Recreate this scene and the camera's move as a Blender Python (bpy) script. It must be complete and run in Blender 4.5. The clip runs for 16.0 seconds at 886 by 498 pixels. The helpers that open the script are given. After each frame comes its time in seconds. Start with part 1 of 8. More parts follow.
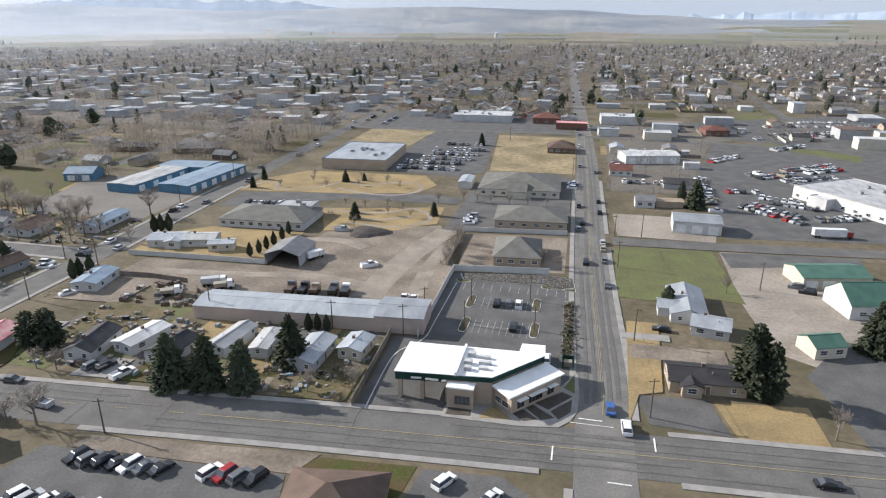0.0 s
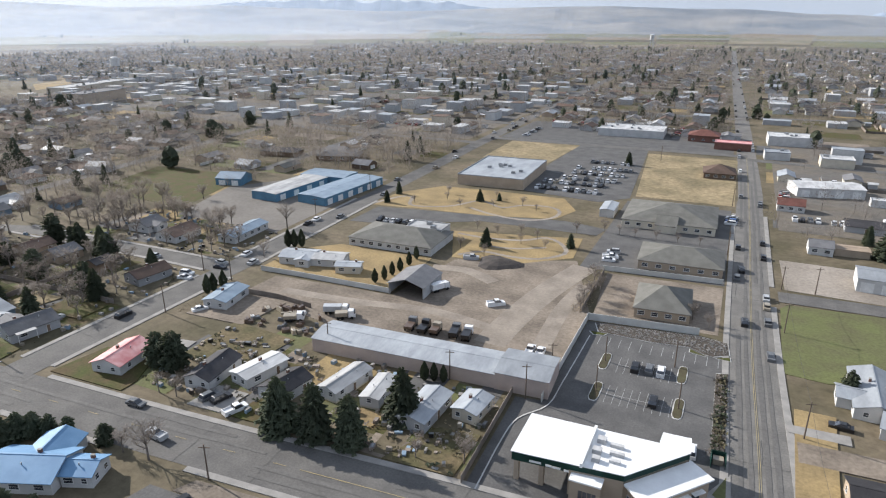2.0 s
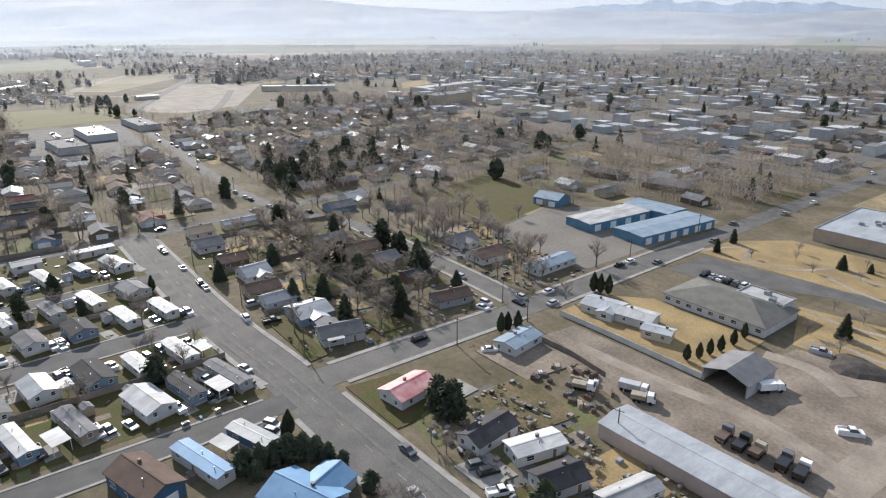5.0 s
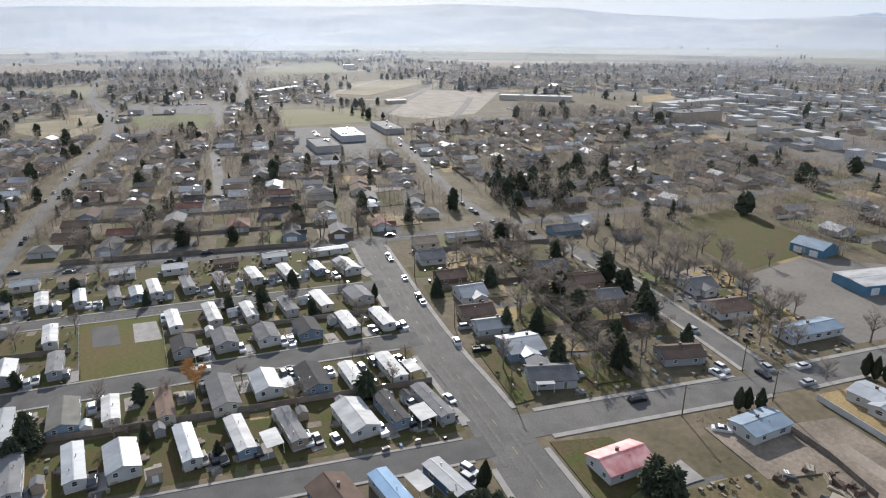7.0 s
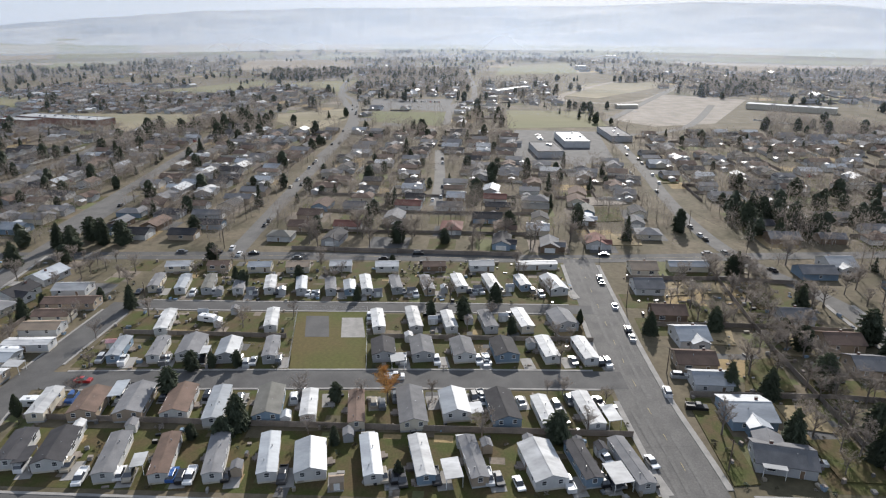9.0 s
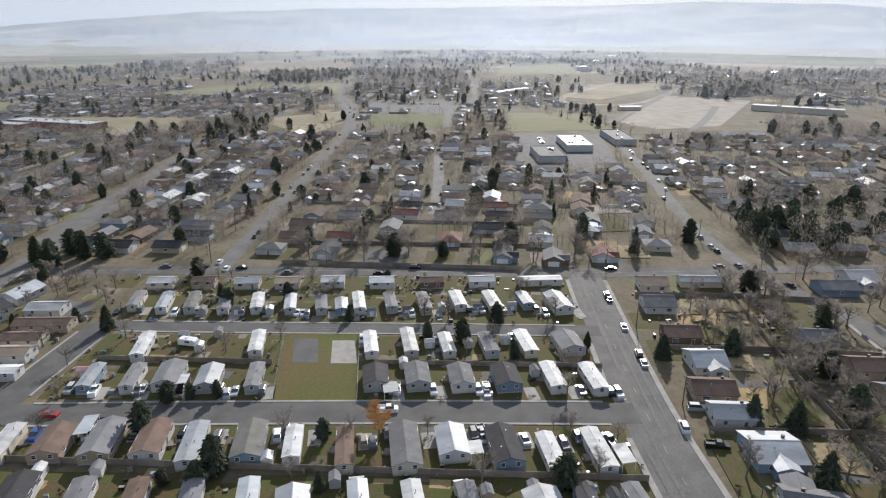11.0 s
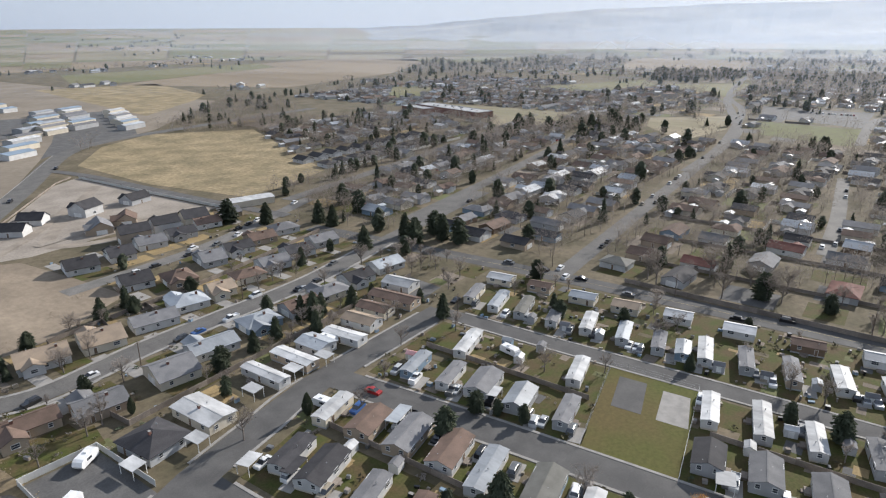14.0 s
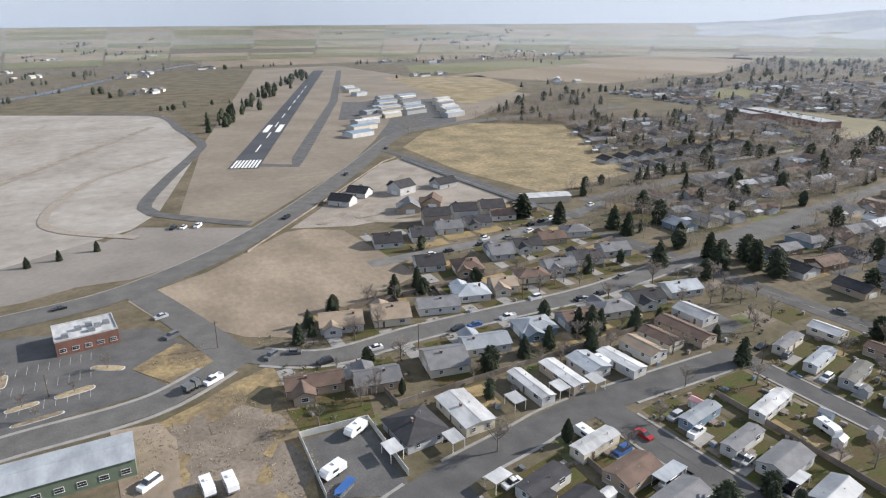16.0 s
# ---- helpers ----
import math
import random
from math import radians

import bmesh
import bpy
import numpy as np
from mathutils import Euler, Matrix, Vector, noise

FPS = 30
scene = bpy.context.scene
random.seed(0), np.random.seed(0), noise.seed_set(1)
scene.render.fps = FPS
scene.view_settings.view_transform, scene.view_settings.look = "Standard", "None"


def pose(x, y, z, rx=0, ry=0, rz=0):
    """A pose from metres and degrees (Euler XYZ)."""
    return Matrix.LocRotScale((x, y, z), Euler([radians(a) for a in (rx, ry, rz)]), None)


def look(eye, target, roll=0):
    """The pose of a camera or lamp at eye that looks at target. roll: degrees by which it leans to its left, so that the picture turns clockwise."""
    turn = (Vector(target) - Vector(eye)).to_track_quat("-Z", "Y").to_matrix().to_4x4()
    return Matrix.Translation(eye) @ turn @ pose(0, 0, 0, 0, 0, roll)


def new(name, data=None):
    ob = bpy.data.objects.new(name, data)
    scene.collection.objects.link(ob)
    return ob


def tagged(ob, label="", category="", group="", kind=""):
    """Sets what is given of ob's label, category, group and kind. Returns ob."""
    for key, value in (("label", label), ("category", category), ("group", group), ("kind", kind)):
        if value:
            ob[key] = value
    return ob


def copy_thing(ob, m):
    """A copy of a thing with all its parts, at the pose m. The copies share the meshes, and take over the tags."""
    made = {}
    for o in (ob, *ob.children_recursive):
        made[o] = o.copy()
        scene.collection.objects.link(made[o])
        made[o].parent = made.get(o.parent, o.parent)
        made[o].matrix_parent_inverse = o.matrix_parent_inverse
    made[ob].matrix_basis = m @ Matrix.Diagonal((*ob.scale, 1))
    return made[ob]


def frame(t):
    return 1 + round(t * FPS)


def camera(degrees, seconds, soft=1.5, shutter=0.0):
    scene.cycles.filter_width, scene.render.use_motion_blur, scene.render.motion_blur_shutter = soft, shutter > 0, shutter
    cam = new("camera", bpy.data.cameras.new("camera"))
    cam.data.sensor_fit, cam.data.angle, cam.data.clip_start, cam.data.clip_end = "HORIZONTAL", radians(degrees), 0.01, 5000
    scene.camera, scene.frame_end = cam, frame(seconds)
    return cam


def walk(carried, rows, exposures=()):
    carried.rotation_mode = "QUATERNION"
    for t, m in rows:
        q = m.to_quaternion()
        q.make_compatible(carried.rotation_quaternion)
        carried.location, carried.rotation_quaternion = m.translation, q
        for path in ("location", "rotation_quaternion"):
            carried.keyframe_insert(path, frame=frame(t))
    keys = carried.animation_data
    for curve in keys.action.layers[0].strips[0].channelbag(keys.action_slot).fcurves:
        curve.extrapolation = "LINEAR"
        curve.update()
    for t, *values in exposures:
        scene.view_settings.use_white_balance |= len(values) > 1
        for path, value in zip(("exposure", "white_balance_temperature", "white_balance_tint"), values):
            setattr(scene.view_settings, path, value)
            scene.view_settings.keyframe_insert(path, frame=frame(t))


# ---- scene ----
cam = camera(69.1, 16.0, soft=1.2)
# seconds, eye, heading, tilt and lean in degrees
PATH = [
    (0, 0.00, -0.00, 75.00, 12.50, -19.66, -0.01),
    (0.5, -0.73, 4.39, 76.49, 13.62, -19.63, -0.06),
    (1, -1.64, 8.82, 78.18, 15.78, -19.67, -0.05),
    (1.5, -2.98, 13.09, 79.82, 20.36, -19.73, -0.04),
    (2, -4.53, 17.27, 81.26, 25.10, -19.74, -0.06),
    (2.5, -6.33, 21.15, 82.70, 29.91, -19.77, -0.07),
    (3, -8.62, 24.90, 84.21, 34.70, -19.82, -0.06),
    (3.5, -11.30, 28.27, 85.56, 39.41, -19.85, -0.02),
    (4, -14.15, 31.50, 86.90, 44.18, -19.86, -0.03),
    (4.2, -15.33, 32.98, 87.28, 46.10, -19.87, -0.03),
    (6.3, -29.00, 40.56, 89.86, 66.65, -18.93, 0.03),
    (6.5, -30.52, 40.93, 90.45, 68.70, -18.95, 0.08),
    (7, -34.11, 42.09, 91.82, 73.99, -18.99, 0.19),
    (7.5, -37.73, 43.00, 92.84, 79.36, -18.99, 0.27),
    (8, -41.31, 43.68, 93.48, 84.71, -19.05, 0.29),
    (8.5, -44.95, 44.15, 93.74, 90.08, -19.10, 0.28),
    (9, -48.58, 44.57, 93.84, 93.74, -19.11, 0.18),
    (11.5, -68.19, 44.62, 94.48, 93.87, -19.08, -0.05),
    (12, -72.59, 44.05, 94.37, 98.57, -19.08, -0.08),
    (12.5, -76.90, 43.38, 94.25, 105.78, -19.16, -0.06),
    (13, -80.88, 42.12, 94.02, 112.54, -19.20, -0.08),
    (13.5, -84.69, 40.55, 93.75, 119.32, -19.24, -0.12),
    (14, -88.34, 38.65, 93.54, 126.20, -19.30, -0.20),
    (14.5, -91.46, 36.32, 93.37, 133.24, -19.37, -0.25),
    (15, -93.89, 33.63, 93.25, 140.37, -19.42, -0.25),
    (15.5, -96.09, 30.87, 93.21, 147.44, -19.49, -0.28),
    (16, -98.35, 28.02, 93.08, 153.12, -19.54, -0.38),
]
walk(cam, [(t, pose(x, y, z, 90 + tilt, 0, yaw) @ pose(0, 0, 0, 0, 0, lean)) for t, x, y, z, yaw, tilt, lean in PATH],
     [(0.0, 0.74), (3.5, 0.72), (7.0, 0.56), (9.0, 0.53), (12.5, 0.52), (16.0, 0.68)])

# ---- light: low hazy sun from the west ----
SUN_EL, SUN_DIR = 26.0, Vector((-0.987, 0.16))
world = bpy.data.worlds.new("sky")
world.use_nodes = True
scene.world = world
wn = world.node_tree.nodes
sky = wn.new("ShaderNodeTexSky")
sky.sky_type, sky.sun_disc = "NISHITA", False
sky.sun_elevation, sky.sun_rotation = radians(SUN_EL), math.atan2(SUN_DIR.x, SUN_DIR.y)
sky.dust_density, sky.air_density, sky.ozone_density = 0.6, 1.0, 1.5
veil = wn.new("ShaderNodeMix")  # thin high haze whitens the sky
veil.data_type = "RGBA"
veil.inputs["Factor"].default_value = 0.84
veil.inputs["B"].default_value = (4.5, 5.25, 6.65, 1)
world.node_tree.links.new(sky.outputs[0], veil.inputs["A"])
world.node_tree.links.new(veil.outputs["Result"], wn["Background"].inputs[0])
wn["Background"].inputs[1].default_value = 0.08
lamp = bpy.data.lights.new("sun", "SUN")
lamp.energy, lamp.angle, lamp.color = 5.0, radians(0.6), (1.0, 0.955, 0.90)
sun = new("sun", lamp)
el = radians(SUN_EL)
sun.matrix_world = look((0, 0, 300), (-SUN_DIR.x * 300 * math.cos(el), -SUN_DIR.y * 300 * math.cos(el), 300 - 300 * math.sin(el)))


# ---- materials ----
def mat(name, a, b=None, scale=0.3, rough=0.9, metal=0.0, rnd=0.0, fine=0.12, fscale=9.0, bump=0.0, stretch=(1, 1, 1), spec=0.18):
    """Two tones mixed by a coarse noise, a fine grain over them, and a small change from thing to thing."""
    m = bpy.data.materials.new(name)
    m.use_nodes = True
    n, l = m.node_tree.nodes, m.node_tree.links
    p = n["Principled BSDF"]
    p.inputs["Roughness"].default_value, p.inputs["Metallic"].default_value = rough, metal
    p.inputs["Specular IOR Level"].default_value = spec
    geo = n.new("ShaderNodeNewGeometry")
    mp = n.new("ShaderNodeMapping")
    mp.inputs["Scale"].default_value = stretch
    l.new(geo.outputs["Position"], mp.inputs["Vector"])
    big = n.new("ShaderNodeTexNoise")
    big.inputs["Scale"].default_value, big.inputs["Detail"].default_value = scale, 5
    l.new(mp.outputs[0], big.inputs["Vector"])
    ramp = n.new("ShaderNodeMapRange")
    ramp.inputs["From Min"].default_value, ramp.inputs["From Max"].default_value = 0.36, 0.64
    l.new(big.outputs[0], ramp.inputs["Value"])
    mix = n.new("ShaderNodeMix")
    mix.data_type = "RGBA"
    mix.inputs["A"].default_value, mix.inputs["B"].default_value = (*a, 1), (*(b or [v * 0.82 for v in a]), 1)
    l.new(ramp.outputs[0], mix.inputs["Factor"])
    small = n.new("ShaderNodeTexNoise")
    small.inputs["Scale"].default_value, small.inputs["Detail"].default_value = fscale, 6
    small.inputs["Roughness"].default_value = 0.66
    l.new(mp.outputs[0], small.inputs["Vector"])
    grain = n.new("ShaderNodeMapRange")
    grain.inputs["From Min"].default_value, grain.inputs["From Max"].default_value = 0.3, 0.7
    grain.inputs["To Min"].default_value, grain.inputs["To Max"].default_value = 1 - fine, 1 + fine
    l.new(small.outputs[0], grain.inputs["Value"])
    info = n.new("ShaderNodeObjectInfo")
    each = n.new("ShaderNodeMapRange")
    each.inputs["To Min"].default_value, each.inputs["To Max"].default_value = 1 - rnd, 1 + rnd
    l.new(info.outputs["Random"], each.inputs["Value"])
    mul = n.new("ShaderNodeMath")
    mul.operation = "MULTIPLY"
    l.new(grain.outputs[0], mul.inputs[0])
    l.new(each.outputs[0], mul.inputs[1])
    out = n.new("ShaderNodeVectorMath")
    out.operation = "SCALE"
    l.new(mix.outputs["Result"], out.inputs[0])
    l.new(mul.outputs[0], out.inputs["Scale"])
    l.new(out.outputs[0], p.inputs["Base Color"])
    if bump:
        bp = n.new("ShaderNodeBump")
        bp.inputs["Strength"].default_value, bp.inputs["Distance"].default_value = bump, 0.1
        l.new(small.outputs[0], bp.inputs["Height"])
        l.new(bp.outputs[0], p.inputs["Normal"])
    return m


ASPHALT = mat("asphalt", (0.128, 0.122, 0.115), (0.098, 0.094, 0.09), 0.16, 0.9, fine=0.2, fscale=2.2, stretch=(1, 1, 1))
PALE_ASPHALT = mat("pale_asphalt", (0.165, 0.156, 0.145), (0.125, 0.12, 0.112), 0.16, 0.9, fine=0.2, fscale=2.2)
LOT = mat("lot_asphalt", (0.112, 0.109, 0.106), (0.082, 0.08, 0.079), 0.16, 0.9, fine=0.2, fscale=2.0)
CONCRETE = mat("concrete", (0.28, 0.266, 0.248), (0.22, 0.21, 0.197), 0.4, 0.9, fine=0.1)
EARTH = mat("earth", (0.138, 0.112, 0.077), (0.083, 0.072, 0.044), 0.05, 0.95, fine=0.3, fscale=0.4, bump=0.3)
DIRT = mat("bare_dirt", (0.22, 0.183, 0.147), (0.135, 0.112, 0.09), 0.09, 0.95, fine=0.26, fscale=1.0, bump=0.3)
GRAVEL = mat("gravel", (0.285, 0.25, 0.213), (0.205, 0.178, 0.15), 0.06, 0.95, fine=0.22, fscale=0.9, bump=0.3)
LAWN = mat("lawn", (0.058, 0.066, 0.018), (0.082, 0.06, 0.03), 0.2, 0.95, fine=0.25, fscale=1.6, bump=0.4)
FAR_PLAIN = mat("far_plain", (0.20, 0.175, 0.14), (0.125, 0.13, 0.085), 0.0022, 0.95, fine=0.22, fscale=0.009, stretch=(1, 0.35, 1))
FAR_PLAIN.node_tree.nodes["Principled BSDF"].inputs["Emission Color"].default_value = (0.62, 0.70, 0.80, 1)  # painted glow in place of air light far out
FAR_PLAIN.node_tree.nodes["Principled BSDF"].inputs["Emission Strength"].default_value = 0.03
GREENFIELD = mat("green_field", (0.074, 0.08, 0.021), (0.096, 0.075, 0.03), 0.05, 0.95, fine=0.2, fscale=1.0)
DRYGRASS = mat("dry_grass", (0.29, 0.214, 0.108), (0.195, 0.145, 0.078), 0.08, 0.95, fine=0.22, fscale=1.4, bump=0.4)
WEEDS = mat("weedy_ground", (0.265, 0.198, 0.105), (0.125, 0.099, 0.068), 0.085, 0.95, fine=0.35, fscale=0.6, bump=0.6)
DEADGRASS = mat("dead_grass", (0.135, 0.105, 0.06), (0.08, 0.072, 0.036), 0.16, 0.95, fine=0.3, fscale=1.3, bump=0.4)
STRAW = mat("weeds", (0.33, 0.265, 0.165), (0.17, 0.138, 0.10), 0.11, 0.95, fine=0.4, fscale=0.9, bump=0.6)
GRASS = mat("green_grass", (0.115, 0.125, 0.052), (0.10, 0.098, 0.05), 0.12, 0.95, fine=0.2, fscale=1.2, bump=0.3)
PARK_ASPHALT = mat("park_asphalt", (0.1, 0.097, 0.094), (0.074, 0.072, 0.071), 0.15, 0.9, fine=0.12, fscale=2.5)
BAY_PAINT = mat("bay_paint", (0.40, 0.40, 0.39), (0.28, 0.28, 0.28), 0.5, 0.8)
FARM_DRY = mat("farm_dry", (0.235, 0.198, 0.135), (0.17, 0.152, 0.095), 0.012, 0.95, fine=0.18, fscale=0.08, stretch=(1, 0.3, 1))
DRYFIELD = mat("dry_field", (0.275, 0.216, 0.13), (0.165, 0.135, 0.08), 0.05, 0.95, fine=0.35, fscale=0.35, bump=0.3)
PALE_FIELD = mat("pale_gravel_field", (0.305, 0.28, 0.25), (0.235, 0.21, 0.182), 0.018, 0.95, fine=0.18, fscale=0.12)
FARM_TAN = mat("farm_tan", (0.23, 0.184, 0.13), (0.178, 0.142, 0.1), 0.01, 0.95, fine=0.1, fscale=0.1, stretch=(1, 0.15, 1))
AIR_GRASS = mat("airfield_grass", (0.215, 0.182, 0.143), (0.17, 0.143, 0.112), 0.02, 0.95, fine=0.14, fscale=0.2)
GREY_GRAVEL = mat("grey_gravel", (0.17, 0.156, 0.14), (0.135, 0.124, 0.112), 0.04, 0.95, fine=0.14, fscale=0.6)
FARM_GREEN = mat("farm_green", (0.125, 0.128, 0.062), (0.165, 0.145, 0.08), 0.008, 0.95, fine=0.1, fscale=0.1, stretch=(1, 0.2, 1))
PACKED = mat("packed_lot", (0.275, 0.222, 0.166), (0.175, 0.141, 0.106), 0.045, 0.95, fine=0.16, fscale=0.5, bump=0.2, stretch=(1, 0.6, 1))
PACKED_GREY = mat("packed_grey_lot", (0.215, 0.195, 0.172), (0.17, 0.153, 0.135), 0.03, 0.95, fine=0.1, fscale=0.4)
RUNWAY = mat("runway", (0.065, 0.068, 0.075), (0.05, 0.052, 0.058), 0.05, 0.85)
WHITE_PAINT = mat("road_white", (0.7, 0.7, 0.68), None, 0.8, 0.7)
YELLOW_PAINT = mat("road_yellow", (0.36, 0.29, 0.15), (0.25, 0.215, 0.14), 0.3, 0.8)
WATER = mat("water", (0.07, 0.09, 0.11), None, 0.1, 0.35)
ROOFS = {
    "membrane": mat("roof_membrane", (0.74, 0.74, 0.73), (0.66, 0.66, 0.655), 0.3, 0.6, fine=0.03, fscale=1.5),
    "white": mat("roof_white", (0.46, 0.46, 0.458), (0.31, 0.31, 0.31), 0.35, 0.65, rnd=0.22, fine=0.09, fscale=1.5, stretch=(1, 0.4, 1), spec=0.25),
    "metal": mat("roof_metal", (0.32, 0.34, 0.36), (0.23, 0.245, 0.265), 0.25, 0.5, rnd=0.2, fine=0.1, fscale=1.5, stretch=(1, 0.4, 1), spec=0.3),
    "grey": mat("roof_grey", (0.17, 0.168, 0.172), (0.13, 0.13, 0.135), 0.35, 0.85, rnd=0.2, fine=0.16, fscale=5),
    "dark": mat("roof_dark", (0.052, 0.05, 0.053), (0.038, 0.037, 0.04), 0.4, 0.85, rnd=0.2, fine=0.2, fscale=5),
    "brown": mat("roof_brown", (0.145, 0.10, 0.08), (0.105, 0.075, 0.06), 0.3, 0.9, rnd=0.2, fine=0.16, fscale=5),
    "tan": mat("roof_tan", (0.30, 0.235, 0.175), (0.24, 0.19, 0.145), 0.3, 0.85, rnd=0.12, fine=0.1, fscale=5),
    "blue": mat("roof_blue", (0.145, 0.27, 0.42), (0.11, 0.22, 0.36), 0.3, 0.6, fine=0.08, spec=0.25),
    "steel": mat("roof_steel_blue", (0.21, 0.27, 0.33), (0.165, 0.215, 0.27), 0.3, 0.55, fine=0.08, spec=0.3),
    "red": mat("roof_red", (0.52, 0.20, 0.20), (0.66, 0.38, 0.36), 0.35, 0.5, fine=0.06),
    "green": mat("roof_green", (0.075, 0.15, 0.115), (0.055, 0.115, 0.09), 0.3, 0.5, fine=0.08),
    "sage": mat("roof_sage", (0.15, 0.146, 0.132), (0.115, 0.112, 0.10), 0.3, 0.8, fine=0.12, fscale=5),
    "rust": mat("roof_rust", (0.17, 0.075, 0.06), (0.12, 0.055, 0.045), 0.4, 0.8, fine=0.15, fscale=5),
}
WALLS = {
    "white": mat("siding_white", (0.52, 0.517, 0.507), (0.43, 0.427, 0.42), 0.3, 0.7, rnd=0.08, fine=0.05),
    "cream": mat("siding_cream", (0.55, 0.50, 0.41), (0.47, 0.425, 0.35), 0.3, 0.75, rnd=0.12, fine=0.06),
    "grey": mat("siding_grey", (0.36, 0.365, 0.37), (0.31, 0.315, 0.32), 0.3, 0.75, rnd=0.15, fine=0.06),
    "tan": mat("siding_tan", (0.36, 0.29, 0.22), (0.31, 0.25, 0.19), 0.3, 0.8, rnd=0.12, fine=0.08),
    "brown": mat("siding_brown", (0.17, 0.12, 0.085), (0.14, 0.10, 0.07), 0.3, 0.8, rnd=0.15, fine=0.1),
    "blue": mat("siding_blue", (0.20, 0.27, 0.34), (0.16, 0.22, 0.28), 0.3, 0.75, rnd=0.1, fine=0.06),
    "navy": mat("siding_navy", (0.06, 0.12, 0.20), (0.05, 0.10, 0.17), 0.3, 0.6, fine=0.06),
    "pink": mat("block_pink", (0.47, 0.38, 0.33), (0.40, 0.33, 0.29), 0.25, 0.85, fine=0.08),
    "brick": mat("brick_red", (0.20, 0.105, 0.082), (0.155, 0.082, 0.064), 0.5, 0.9, fine=0.15, fscale=8),
    "steel": mat("siding_steel", (0.10, 0.21, 0.30), (0.085, 0.175, 0.255), 0.3, 0.5, fine=0.06),
    "green": mat("siding_green", (0.17, 0.21, 0.15), (0.14, 0.17, 0.125), 0.3, 0.7, fine=0.08),
    "forest": mat("fascia_green", (0.012, 0.045, 0.035), (0.01, 0.036, 0.028), 0.4, 0.45, fine=0.06),
}
TRIM = mat("trim_white", (0.72, 0.72, 0.70), None, 0.5, 0.6)
GLASS = mat("window_glass", (0.03, 0.035, 0.045), (0.05, 0.055, 0.065), 0.5, 0.08, rnd=0.3, spec=0.8)
WOODFENCE = mat("fence_wood", (0.235, 0.20, 0.17), (0.17, 0.145, 0.125), 0.3, 0.9, rnd=0.2, fine=0.2, fscale=4)
VINYL = mat("fence_vinyl", (0.56, 0.55, 0.52), (0.47, 0.465, 0.44), 0.3, 0.6, fine=0.05)
POLEWOOD = mat("pole_wood", (0.13, 0.10, 0.08), (0.10, 0.08, 0.065), 0.8, 0.9, fine=0.2)
STEEL = mat("galvanised_steel", (0.35, 0.36, 0.37), None, 0.8, 0.4, metal=0.7)
def see_through(m, share, colour):
    """Thin twigs and needles let some light through."""
    n, l = m.node_tree.nodes, m.node_tree.links
    t, x = n.new("ShaderNodeBsdfTranslucent"), n.new("ShaderNodeMixShader")
    t.inputs[0].default_value = (*colour, 1)
    x.inputs[0].default_value = share
    l.new(n["Principled BSDF"].outputs[0], x.inputs[1])
    l.new(t.outputs[0], x.inputs[2])
    l.new(x.outputs[0], n["Material Output"].inputs[0])


BARK = mat("bark", (0.19, 0.165, 0.145), (0.135, 0.115, 0.10), 0.6, 0.95, rnd=0.2, fine=0.2)
TWIG = mat("twigs", (0.262, 0.23, 0.207), (0.185, 0.16, 0.142), 0.4, 0.95, rnd=0.28, fine=0.2)
WILLOW = mat("willow_twigs", (0.50, 0.27, 0.085), (0.38, 0.20, 0.07), 0.6, 0.95, fine=0.2)
see_through(TWIG, 0.48, (0.27, 0.24, 0.212))
NEEDLE = mat("needles", (0.066, 0.076, 0.048), (0.042, 0.052, 0.034), 0.7, 0.85, rnd=0.3, fine=0.3, fscale=3)
see_through(NEEDLE, 0.15, (0.09, 0.11, 0.05))
SHRUB = mat("shrub", (0.075, 0.07, 0.04), (0.06, 0.05, 0.032), 0.8, 0.95, rnd=0.3, fine=0.3)
TYRE = mat("tyre", (0.02, 0.02, 0.02), None, 1, 0.9)
RIM = mat("rim", (0.35, 0.35, 0.36), None, 1, 0.35, metal=0.8)
PAINT = {k: mat("paint_" + k, c, None, 0.6, 0.28, rnd=0.05, fine=0.03, spec=0.6) for k, c in {
    "white": (0.72, 0.72, 0.72), "black": (0.016, 0.016, 0.018), "grey": (0.12, 0.125, 0.13), "silver": (0.40, 0.41, 0.42),
    "red": (0.30, 0.02, 0.02), "blue": (0.03, 0.10, 0.30), "tan": (0.30, 0.26, 0.20), "rust": (0.11, 0.075, 0.055)}.items()}


